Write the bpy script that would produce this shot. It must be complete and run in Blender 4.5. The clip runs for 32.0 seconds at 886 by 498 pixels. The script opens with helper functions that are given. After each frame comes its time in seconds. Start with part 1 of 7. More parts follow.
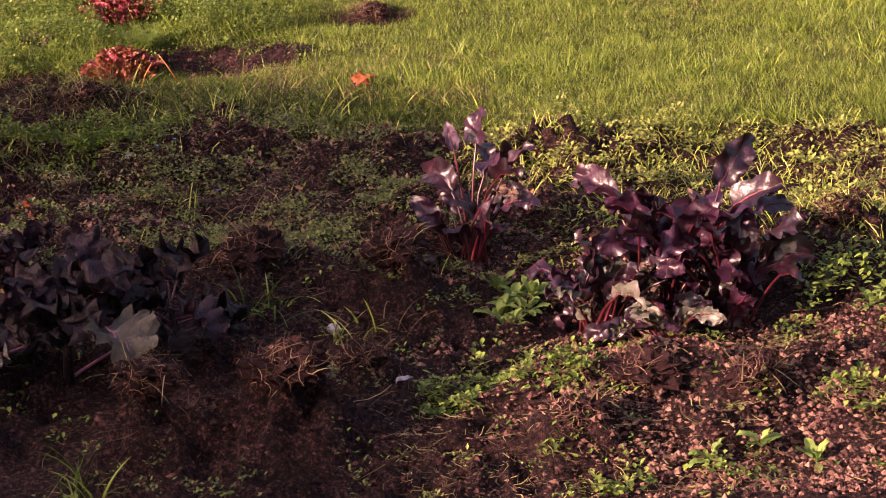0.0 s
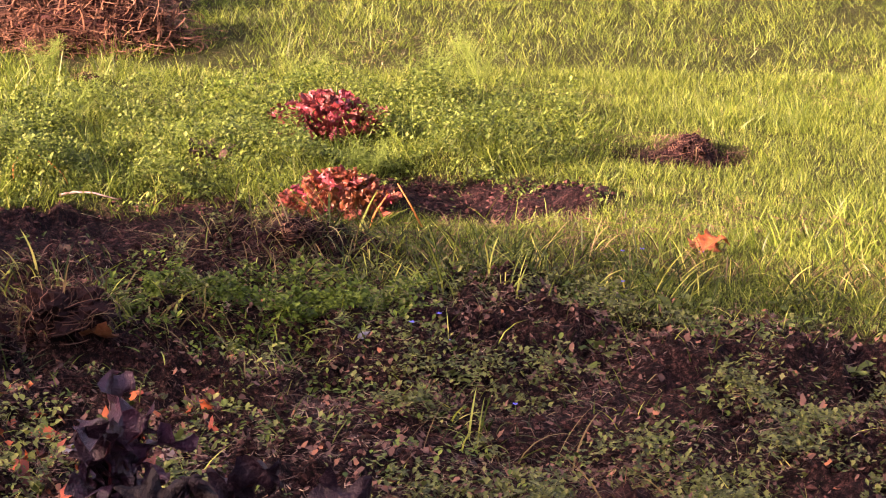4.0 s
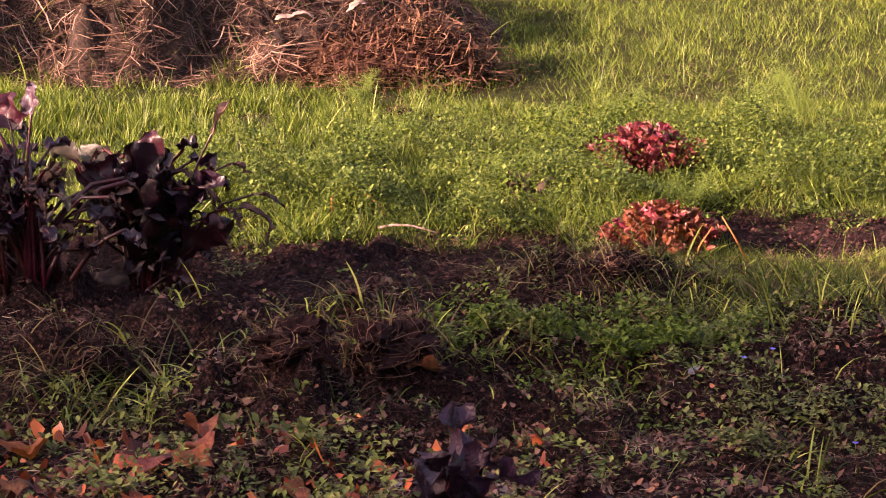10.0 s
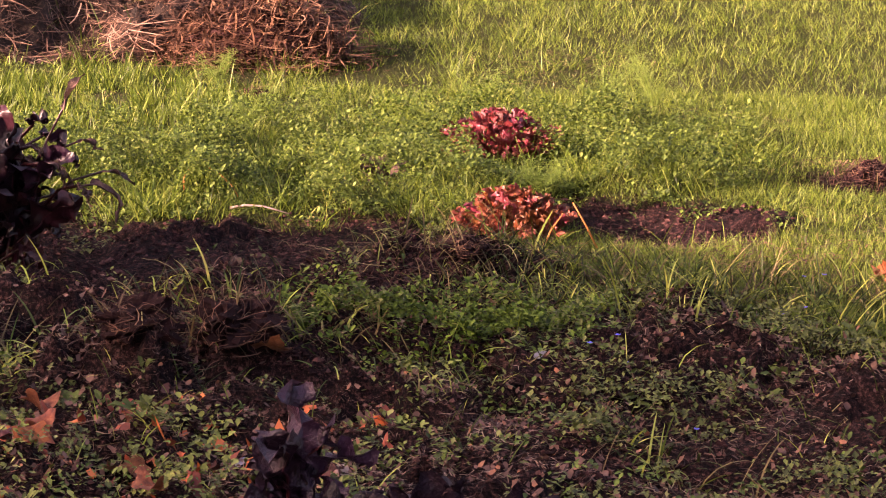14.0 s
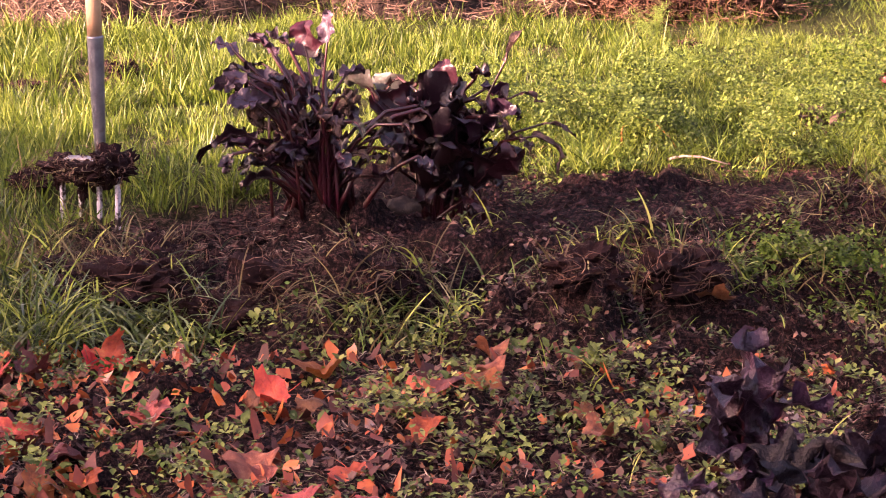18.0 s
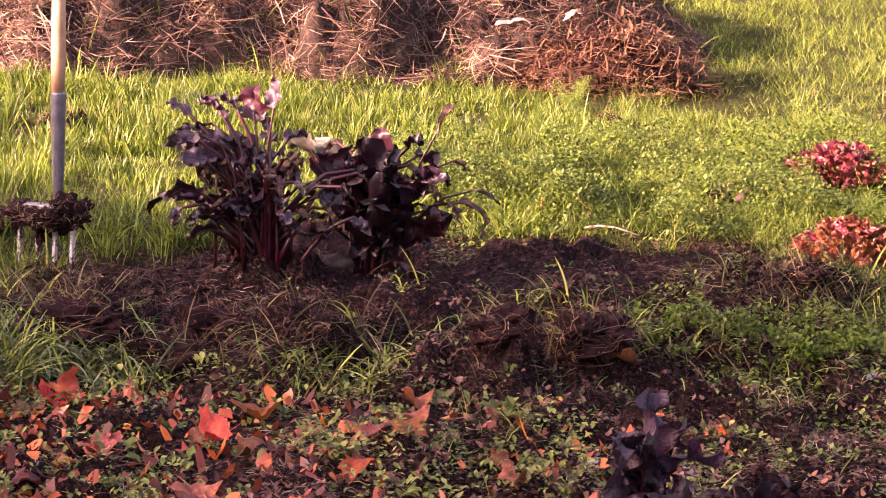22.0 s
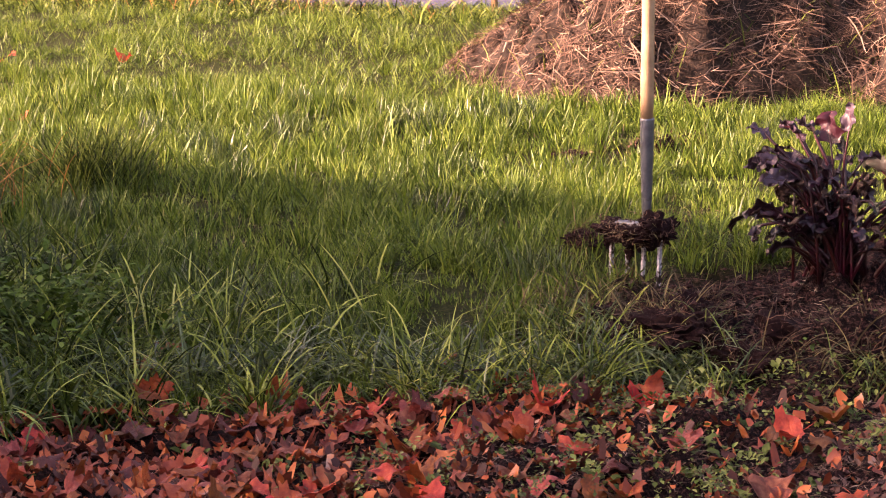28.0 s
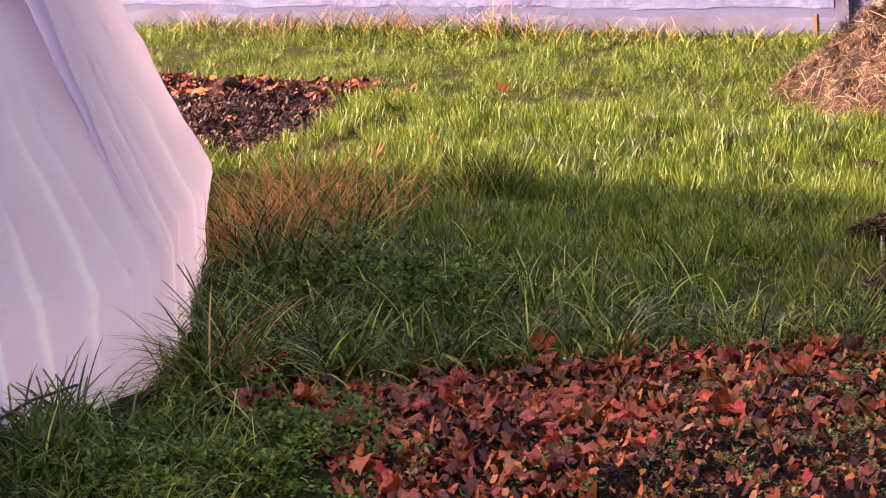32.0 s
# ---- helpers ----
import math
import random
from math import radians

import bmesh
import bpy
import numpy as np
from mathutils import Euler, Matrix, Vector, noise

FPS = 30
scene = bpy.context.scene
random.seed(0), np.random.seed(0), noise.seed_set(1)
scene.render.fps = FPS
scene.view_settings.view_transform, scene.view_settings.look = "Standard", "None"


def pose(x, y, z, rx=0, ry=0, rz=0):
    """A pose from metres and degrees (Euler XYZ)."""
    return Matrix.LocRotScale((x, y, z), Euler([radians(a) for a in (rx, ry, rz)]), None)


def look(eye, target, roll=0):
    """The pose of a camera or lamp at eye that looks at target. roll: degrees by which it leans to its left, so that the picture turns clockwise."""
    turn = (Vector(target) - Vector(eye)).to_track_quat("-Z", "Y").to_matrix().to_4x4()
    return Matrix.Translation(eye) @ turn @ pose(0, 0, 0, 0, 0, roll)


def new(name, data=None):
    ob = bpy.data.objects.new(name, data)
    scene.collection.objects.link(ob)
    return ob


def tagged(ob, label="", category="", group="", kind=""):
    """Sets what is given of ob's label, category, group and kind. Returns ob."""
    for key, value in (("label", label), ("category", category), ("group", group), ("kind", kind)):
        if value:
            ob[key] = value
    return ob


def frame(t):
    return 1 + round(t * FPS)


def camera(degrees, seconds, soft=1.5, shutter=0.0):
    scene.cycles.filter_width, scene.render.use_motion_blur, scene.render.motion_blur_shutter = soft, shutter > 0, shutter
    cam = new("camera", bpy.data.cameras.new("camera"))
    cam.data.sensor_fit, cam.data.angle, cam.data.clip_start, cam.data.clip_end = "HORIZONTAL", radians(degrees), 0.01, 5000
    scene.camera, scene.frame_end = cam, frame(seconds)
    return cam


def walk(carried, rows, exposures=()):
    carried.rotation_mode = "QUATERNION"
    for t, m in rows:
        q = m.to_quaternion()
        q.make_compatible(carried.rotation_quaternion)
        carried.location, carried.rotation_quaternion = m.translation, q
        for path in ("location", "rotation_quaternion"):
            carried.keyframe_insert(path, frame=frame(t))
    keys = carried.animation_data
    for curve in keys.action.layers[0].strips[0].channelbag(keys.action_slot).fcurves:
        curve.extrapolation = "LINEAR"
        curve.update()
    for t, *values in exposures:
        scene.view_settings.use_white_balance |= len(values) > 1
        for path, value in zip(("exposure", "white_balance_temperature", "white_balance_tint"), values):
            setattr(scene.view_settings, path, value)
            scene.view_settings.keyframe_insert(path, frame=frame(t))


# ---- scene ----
cam = camera(20.44, 32.0, soft=1.1)
# seconds, eye x, y, z, heading right of +y, tilt down, lean
ROWS = [
    (0, 0.351, -3.219, 2.355, 4.07, 18.62, -2.88),
    (0.5, 0.330, -3.201, 2.352, 3.65, 18.16, -2.14),
    (1, 0.291, -3.197, 2.364, 2.82, 17.82, -0.82),
    (1.5, 0.241, -3.195, 2.363, 1.10, 17.47, -0.82),
    (2, 0.227, -3.221, 2.381, 0.15, 17.10, -1.40),
    (2.5, 0.180, -3.182, 2.390, -0.80, 16.57, -1.83),
    (3, 0.049, -1.827, 2.015, -0.51, 15.71, -1.66),
    (3.5, -0.065, -0.880, 1.743, 0.74, 15.00, -0.38),
    (4, -0.144, -0.151, 1.535, 2.04, 14.57, 0.94),
    (4.5, -0.117, -0.135, 1.537, 2.49, 14.18, 1.62),
    (6.5, -0.162, -0.060, 1.504, 3.60, 14.24, 1.23),
    (7, -0.144, -0.055, 1.510, 4.97, 13.76, 1.29),
    (7.5, -0.166, -0.068, 1.524, 5.10, 13.18, 1.18),
    (8, -0.188, -0.070, 1.508, 1.80, 12.57, 0.40),
    (8.5, -0.199, -0.059, 1.496, -0.02, 12.89, 0.32),
    (9, -0.204, -0.052, 1.495, -1.57, 13.28, 0.15),
    (9.5, -0.214, -0.049, 1.492, -3.27, 13.53, -0.28),
    (10, -0.237, -0.047, 1.489, -4.83, 13.64, -0.50),
    (10.5, -0.234, -0.045, 1.490, -5.68, 13.67, -0.23),
    (11, -0.209, -0.051, 1.498, -2.60, 13.46, 0.91),
    (11.5, -0.209, -0.052, 1.498, -1.77, 13.18, 1.25),
    (12, -0.198, -0.045, 1.495, -0.59, 12.95, 1.68),
    (12.5, -0.204, -0.051, 1.490, -0.22, 13.23, 2.00),
    (13, -0.209, -0.050, 1.485, -0.79, 13.54, 1.86),
    (13.5, -0.208, -0.040, 1.481, -1.15, 13.88, 1.71),
    (15.5, -0.190, -0.075, 1.476, -3.24, 13.97, 0.06),
    (16, -0.190, -0.077, 1.478, -3.56, 14.21, 0.11),
    (16.5, -0.201, -0.083, 1.476, -4.19, 14.42, -0.09),
    (17, -0.227, -0.080, 1.473, -6.72, 14.83, -0.84),
    (17.5, -0.241, -0.076, 1.470, -9.33, 14.98, -1.42),
    (18, -0.252, -0.074, 1.467, -11.64, 14.91, -1.48),
    (18.5, -0.254, -0.076, 1.471, -11.96, 14.55, -1.29),
    (19, -0.258, -0.088, 1.479, -11.66, 14.13, -0.54),
    (19.5, -0.259, -0.087, 1.476, -11.35, 13.85, 0.27),
    (20, -0.243, -0.299, 1.536, -10.72, 13.90, 1.17),
    (20.5, -0.227, -0.512, 1.599, -10.16, 13.91, 1.60),
    (21, -0.220, -0.506, 1.599, -9.84, 13.89, 1.38),
    (21.5, -0.216, -0.506, 1.607, -9.62, 13.98, 1.20),
    (22, -0.216, -0.504, 1.604, -9.49, 13.80, 1.53),
    (22.5, -0.233, -0.512, 1.593, -10.11, 14.03, 1.75),
    (23, -0.258, -0.492, 1.590, -12.18, 14.16, 1.39),
    (23.5, -0.257, -0.494, 1.593, -14.38, 14.12, 0.72),
    (24, -0.264, -0.505, 1.597, -15.64, 13.87, 0.37),
    (24.5, -0.283, -0.501, 1.592, -17.16, 13.52, -0.07),
    (26.5, -0.269, -0.449, 1.556, -18.96, 13.94, -1.40),
    (27, -0.172, -0.647, 1.610, -20.44, 13.77, -1.64),
    (27.5, -0.066, -0.912, 1.675, -22.34, 13.32, -1.74),
    (28, -0.070, -0.909, 1.672, -23.59, 13.13, -1.51),
    (28.5, 0.047, -1.151, 1.734, -24.22, 13.11, -1.43),
    (29, 0.035, -1.162, 1.735, -25.17, 13.14, -1.79),
    (29.5, 0.024, -1.153, 1.735, -26.14, 13.31, -2.23),
    (30, 0.005, -1.154, 1.730, -26.91, 13.20, -2.39),
    (30.5, 0.115, -1.390, 1.783, -28.67, 12.90, -2.90),
    (31, 0.794, -2.555, 2.064, -30.40, 12.36, -3.48),
    (31.5, 0.973, -2.832, 2.116, -31.98, 12.02, -3.64),
    (32, 1.012, -2.893, 2.167, -32.27, 12.73, -4.22),
]


def aim(x, y, z, heading, tilt, lean):
    a, b = radians(heading), radians(tilt)
    d = (math.sin(a) * math.cos(b), math.cos(a) * math.cos(b), -math.sin(b))
    return look((x, y, z), (x + d[0] * 5, y + d[1] * 5, z + d[2] * 5), lean)


EXPOSURES = [(0, 2.1, 7700, 44), (2.5, 2.6, 7700, 43), (4, 2.75, 7800, 47), (9, 2.2, 7700, 46), (11.5, 2.5, 7750, 45), (13, 2.4, 7750, 45), (19, 3.1, 7750, 55), (23, 3.05, 7800, 55), (28, 2.6, 7700, 38), (32, 2.6, 7750, 33)]
walk(cam, [(r[0], aim(*r[1:])) for r in ROWS], EXPOSURES)

# ---- light ----
SUN_ELEV = 20.5
SUN_TOWARD = Vector((0.87, 0.493, 0)).normalized()      # way in which the shadows fall
world = bpy.data.worlds.new("sky")
scene.world = world
world.use_nodes = True
wn = world.node_tree
sky = wn.nodes.new("ShaderNodeTexSky")
sky.sky_type = 'NISHITA'
sky.sun_disc = False
sky.sun_elevation = radians(SUN_ELEV)
sky.sun_rotation = math.atan2(-SUN_TOWARD.x, -SUN_TOWARD.y)
bg = wn.nodes["Background"]
sky.dust_density = 5.0
sky.ozone_density = 0.6
bg.inputs["Strength"].default_value = 0.117
wn.links.new(sky.outputs[0], bg.inputs["Color"])
sun_data = bpy.data.lights.new("sun", 'SUN')
sun_data.energy = 4.6
sun_data.angle = radians(0.6)
sun_data.color = (1.0, 0.81, 0.65)
sun = new("sun", sun_data)
ray_down = Vector((SUN_TOWARD.x * math.cos(radians(SUN_ELEV)), SUN_TOWARD.y * math.cos(radians(SUN_ELEV)), -math.sin(radians(SUN_ELEV))))
sun.matrix_world = look((0, 0, 20), Vector((0, 0, 20)) + ray_down)


# ---- materials ----
def ramp_node(nt, stops):
    r = nt.nodes.new("ShaderNodeValToRGB")
    el = r.color_ramp.elements
    while len(el) < len(stops):
        el.new(0.5)
    for e, (p, c) in zip(el, stops):
        e.position = p
        e.color = (*c, 1)
    return r


def noise_node(nt, scale, detail=4, rough=0.6, coord=None):
    n = nt.nodes.new("ShaderNodeTexNoise")
    n.inputs["Scale"].default_value = scale
    n.inputs["Detail"].default_value = detail
    n.inputs["Roughness"].default_value = rough
    if coord is not None:
        nt.links.new(coord, n.inputs["Vector"])
    return n


def mixer(nt, a, b, fac, mode='MIX'):
    m = nt.nodes.new("ShaderNodeMix")
    m.data_type = 'RGBA'
    m.blend_type = mode
    for sock, v in ((m.inputs[6], a), (m.inputs[7], b), (m.inputs[0], fac)):
        if isinstance(v, tuple):
            sock.default_value = (*v, 1)
        elif isinstance(v, (int, float)):
            sock.default_value = v
        else:
            nt.links.new(v, sock)
    return m.outputs[2]


def surface(name, stops, scale=30.0, rough=0.8, bump=0.3, bump_scale=None, vary=0.0, island=False, leaf=0.0, metal=0.0,
            large=None, spec=0.3, dist=0.005, sheen=0.0):
    """A surface whose colour runs through stops by noise; vary: spread of brightness from piece to piece; leaf: share of
    light that passes through."""
    m = bpy.data.materials.new(name)
    m.use_nodes = True
    nt = m.node_tree
    p = nt.nodes["Principled BSDF"]
    tc = nt.nodes.new("ShaderNodeTexCoord")
    co = tc.outputs["Object"]
    n = noise_node(nt, scale, 5, 0.65, co)
    r = ramp_node(nt, stops)
    if island:
        g = nt.nodes.new("ShaderNodeNewGeometry")
        add = nt.nodes.new("ShaderNodeMath")
        add.operation = 'MULTIPLY_ADD'
        nt.links.new(g.outputs["Random Per Island"], add.inputs[0])
        add.inputs[1].default_value = 0.75
        half = nt.nodes.new("ShaderNodeMath")
        half.operation = 'MULTIPLY_ADD'
        nt.links.new(n.outputs["Fac"], half.inputs[0])
        half.inputs[1].default_value = 0.6
        half.inputs[2].default_value = -0.18
        nt.links.new(half.outputs[0], add.inputs[2])
        nt.links.new(add.outputs[0], r.inputs[0])
    else:
        nt.links.new(n.outputs["Fac"], r.inputs[0])
    col = r.outputs[0]
    if large:
        n2 = noise_node(nt, large[0], 3, 0.5, co)
        r2 = ramp_node(nt, [(0.35, (0, 0, 0)), (0.65, (1, 1, 1))])
        nt.links.new(n2.outputs["Fac"], r2.inputs[0])
        col = mixer(nt, col, large[1], r2.outputs[0])
    if vary:
        oi = nt.nodes.new("ShaderNodeObjectInfo")
        hsv = nt.nodes.new("ShaderNodeHueSaturation")
        mr = nt.nodes.new("ShaderNodeMapRange")
        nt.links.new(oi.outputs["Random"], mr.inputs[0])
        mr.inputs[3].default_value = 1 - vary
        mr.inputs[4].default_value = 1 + vary
        nt.links.new(mr.outputs[0], hsv.inputs["Value"])
        mh = nt.nodes.new("ShaderNodeMapRange")
        nt.links.new(oi.outputs["Random"], mh.inputs[0])
        mh.inputs[3].default_value = 0.5 + vary * 0.05
        mh.inputs[4].default_value = 0.5 - vary * 0.03
        nt.links.new(mh.outputs[0], hsv.inputs["Hue"])
        nt.links.new(col, hsv.inputs["Color"])
        col = hsv.outputs[0]
    nt.links.new(col, p.inputs["Base Color"])
    p.inputs["Roughness"].default_value = rough
    p.inputs["Metallic"].default_value = metal
    p.inputs["Specular IOR Level"].default_value = spec
    if bump:
        nb = noise_node(nt, bump_scale or scale * 2, 4, 0.7, co)
        b = nt.nodes.new("ShaderNodeBump")
        b.inputs["Strength"].default_value = bump
        b.inputs["Distance"].default_value = dist
        nt.links.new(nb.outputs["Fac"], b.inputs["Height"])
        nt.links.new(b.outputs[0], p.inputs["Normal"])
    if leaf:
        t = nt.nodes.new("ShaderNodeBsdfTranslucent")
        nt.links.new(col, t.inputs["Color"])
        mx = nt.nodes.new("ShaderNodeMixShader")
        mx.inputs[0].default_value = leaf
        nt.links.new(p.outputs[0], mx.inputs[1])
        nt.links.new(t.outputs[0], mx.inputs[2])
        nt.links.new(mx.outputs[0], nt.nodes["Material Output"].inputs[0])
    return m


def ground_material():
    m = bpy.data.materials.new("garden_ground")
    m.use_nodes = True
    nt = m.node_tree
    p = nt.nodes["Principled BSDF"]
    co = nt.nodes.new("ShaderNodeTexCoord").outputs["Object"]
    fine = noise_node(nt, 75, 10, 0.82, co)
    mid = noise_node(nt, 14, 5, 0.65, co)
    soil = ramp_node(nt, [(0.41, (0.003, 0.0012, 0.0016)), (0.52, (0.024, 0.0095, 0.0105)), (0.64, (0.175, 0.082, 0.070))])
    nt.links.new(fine.outputs["Fac"], soil.inputs[0])
    stain = ramp_node(nt, [(0.40, (1, 1, 1)), (0.68, (0.45, 0.42, 0.42))])
    nt.links.new(mid.outputs["Fac"], stain.inputs[0])
    soil_c = mixer(nt, soil.outputs[0], stain.outputs[0], 0.8, 'MULTIPLY')
    turf = ramp_node(nt, [(0.34, (0.006, 0.009, 0.002)), (0.5, (0.030, 0.038, 0.009)), (0.66, (0.085, 0.080, 0.030))])
    nt.links.new(fine.outputs["Fac"], turf.inputs[0])
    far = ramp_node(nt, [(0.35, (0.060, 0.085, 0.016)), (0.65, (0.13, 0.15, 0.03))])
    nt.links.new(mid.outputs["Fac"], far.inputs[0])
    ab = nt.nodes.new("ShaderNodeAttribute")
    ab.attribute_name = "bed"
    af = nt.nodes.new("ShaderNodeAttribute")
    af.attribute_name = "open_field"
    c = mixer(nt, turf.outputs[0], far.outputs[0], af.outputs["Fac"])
    c = mixer(nt, c, soil_c, ab.outputs["Fac"])
    nt.links.new(c, p.inputs["Base Color"])
    p.inputs["Roughness"].default_value = 0.95
    p.inputs["Specular IOR Level"].default_value = 0.12
    b = nt.nodes.new("ShaderNodeBump")
    b.inputs["Strength"].default_value = 1.0
    b.inputs["Distance"].default_value = 0.03
    nt.links.new(fine.outputs["Fac"], b.inputs["Height"])
    nt.links.new(b.outputs[0], p.inputs["Normal"])
    return m


M = {}
M["ground"] = ground_material()
M["grass"] = surface("lawn_grass", [(0.0, (0.006, 0.013, 0.002)), (0.30, (0.044, 0.082, 0.009)), (0.58, (0.122, 0.182, 0.022)), (0.86, (0.196, 0.244, 0.046)), (1.0, (0.32, 0.28, 0.12))],
                     scale=6.5, rough=0.45, bump=0, island=True, leaf=0.26, spec=0.25)
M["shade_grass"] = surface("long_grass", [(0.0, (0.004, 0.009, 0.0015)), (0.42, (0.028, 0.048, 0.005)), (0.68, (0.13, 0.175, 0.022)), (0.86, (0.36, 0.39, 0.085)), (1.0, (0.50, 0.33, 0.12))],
                           scale=5, rough=0.5, bump=0, island=True, leaf=0.15, spec=0.22)
M["rim_grass"] = surface("blue_green_grass", [(0.0, (0.006, 0.013, 0.004)), (0.45, (0.040, 0.068, 0.016)), (0.8, (0.115, 0.155, 0.048)), (1.0, (0.23, 0.25, 0.10))], scale=5, rough=0.34, bump=0, island=True, leaf=0.12, spec=0.5)
M["dry_grass"] = surface("dry_grass", [(0.0, (0.28, 0.085, 0.025)), (0.5, (0.50, 0.20, 0.060)), (1.0, (0.56, 0.36, 0.15))], scale=3, rough=0.6, bump=0, island=True, leaf=0.25)
M["lush_grass"] = surface("lush_grass", [(0.0, (0.009, 0.020, 0.003)), (0.4, (0.042, 0.076, 0.009)), (0.75, (0.120, 0.175, 0.028)), (0.93, (0.30, 0.36, 0.09)), (1.0, (0.46, 0.34, 0.12))], scale=5, rough=0.42, bump=0, island=True, leaf=0.22, spec=0.35)
M["straw"] = surface("straw", [(0.0, (0.014, 0.007, 0.005)), (0.38, (0.052, 0.028, 0.020)), (0.74, (0.175, 0.100, 0.070)), (1.0, (0.46, 0.32, 0.24))], scale=12, rough=0.75, bump=0, island=True, leaf=0.1, spec=0.15)
M["bed_straw"] = surface("withered_grass", [(0.0, (0.022, 0.013, 0.007)), (0.5, (0.11, 0.078, 0.032)), (0.85, (0.24, 0.19, 0.085)), (1.0, (0.42, 0.33, 0.19))], scale=6, rough=0.65, bump=0, island=True, leaf=0.15)
M["vine"] = surface("dead_vine", [(0.0, (0.010, 0.005, 0.004)), (0.5, (0.080, 0.036, 0.022)), (0.85, (0.20, 0.105, 0.062)), (1.0, (0.40, 0.26, 0.18))], scale=6, rough=0.75, bump=0.2, island=True, spec=0.15)
M["weed"] = surface("chickweed", [(0.0, (0.008, 0.018, 0.003)), (0.35, (0.045, 0.080, 0.011)), (0.75, (0.120, 0.175, 0.030)), (1.0, (0.23, 0.26, 0.075))], scale=6, rough=0.5, bump=0, island=True, leaf=0.26, spec=0.25)
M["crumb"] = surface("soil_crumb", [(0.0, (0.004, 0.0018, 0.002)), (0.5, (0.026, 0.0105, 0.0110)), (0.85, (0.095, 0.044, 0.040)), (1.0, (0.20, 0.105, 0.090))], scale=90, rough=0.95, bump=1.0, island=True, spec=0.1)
# lighter copy of the soil crumb, sunlight put into its colour
M["lit_soil"] = surface("lit_soil_crumb", [(0.0, (0.030, 0.014, 0.012)), (0.5, (0.110, 0.056, 0.046)), (0.85, (0.21, 0.115, 0.088)), (1.0, (0.27, 0.165, 0.125))], scale=90, rough=0.95, bump=1.0, island=True, spec=0.1)
M["beet"] = surface("beet_leaf", [(0.32, (0.007, 0.002, 0.006)), (0.50, (0.018, 0.005, 0.012)), (0.66, (0.036, 0.010, 0.022)), (0.84, (0.072, 0.034, 0.052))],
                    scale=8, rough=0.36, bump=0.45, bump_scale=16, vary=0.5, leaf=0.08, spec=0.45, dist=0.014)
M["beet_stalk"] = surface("beet_stalk", [(0.3, (0.016, 0.002, 0.004)), (0.7, (0.062, 0.007, 0.012))], scale=18, rough=0.35, bump=0.2, vary=0.4, spec=0.5)
M["bright_stalk"] = surface("bright_beet_stalk", [(0.3, (0.12, 0.005, 0.007)), (0.7, (0.22, 0.015, 0.015))], scale=18, rough=0.4, bump=0.2, vary=0.3, leaf=0.1)
M["wither"] = surface("withered_leaf", [(0.3, (0.018, 0.010, 0.009)), (0.5, (0.055, 0.030, 0.024)), (0.74, (0.17, 0.10, 0.07))], scale=22, rough=0.8, bump=0.8, bump_scale=50, vary=0.4, leaf=0.12)
M["pale_beet"] = surface("pale_beet_leaf", [(0.3, (0.030, 0.035, 0.022)), (0.55, (0.066, 0.062, 0.050)), (0.72, (0.05, 0.02, 0.026)), (0.85, (0.085, 0.08, 0.068))], scale=10, rough=0.45, bump=0.7, bump_scale=34, vary=0.3, leaf=0.15, spec=0.35)
M["kale"] = surface("purple_kale_leaf", [(0.3, (0.026, 0.022, 0.020)), (0.5, (0.056, 0.050, 0.044)), (0.7, (0.11, 0.092, 0.085))], scale=12, rough=0.55, bump=1.0, bump_scale=38, vary=0.35, leaf=0.1, spec=0.2, dist=0.012)
M["kale_rib"] = surface("kale_rib", [(0.3, (0.16, 0.05, 0.085)), (0.7, (0.30, 0.12, 0.17))], scale=18, rough=0.5, bump=0.2)
M["kale_dark"] = surface("dark_kale_leaf", [(0.3, (0.005, 0.002, 0.005)), (0.56, (0.012, 0.006, 0.010)), (0.78, (0.036, 0.021, 0.028))], scale=14, rough=0.5, bump=1.0, bump_scale=34, vary=0.5, leaf=0.08, spec=0.18, dist=0.012)
M["kale_violet"] = surface("violet_kale_leaf", [(0.3, (0.010, 0.003, 0.008)), (0.55, (0.034, 0.014, 0.028)), (0.76, (0.10, 0.060, 0.085))], scale=12, rough=0.36, bump=1.0, bump_scale=30, vary=0.4, leaf=0.1, spec=0.32, dist=0.012)
M["lettuce"] = surface("red_lettuce_leaf", [(0.28, (0.06, 0.008, 0.010)), (0.5, (0.16, 0.023, 0.028)), (0.74, (0.33, 0.10, 0.11))], scale=18, rough=0.42, bump=0.5, bump_scale=60, vary=0.4, leaf=0.25, spec=0.5)
M["lettuce_orange"] = surface("bronze_lettuce_leaf", [(0.28, (0.045, 0.010, 0.005)), (0.5, (0.160, 0.040, 0.016)), (0.74, (0.32, 0.12, 0.08))], scale=18, rough=0.42, bump=0.5, bump_scale=60, vary=0.4, leaf=0.25, spec=0.5)
M["maple"] = surface("maple_leaf", [(0.30, (0.10, 0.014, 0.011)), (0.46, (0.32, 0.046, 0.022)), (0.60, (0.48, 0.10, 0.034)), (0.74, (0.60, 0.23, 0.075))], scale=40, rough=0.5, bump=1.0, bump_scale=70, vary=0.5, leaf=0.2, spec=0.28, large=(14, (0.32, 0.052, 0.026)))
M["maple_dull"] = surface("dull_maple_leaf", [(0.30, (0.075, 0.014, 0.012)), (0.48, (0.24, 0.050, 0.031)), (0.70, (0.46, 0.16, 0.09))], scale=40, rough=0.58, bump=1.0, bump_scale=70, vary=0.5, leaf=0.12, spec=0.25, large=(14, (0.17, 0.055, 0.040)))
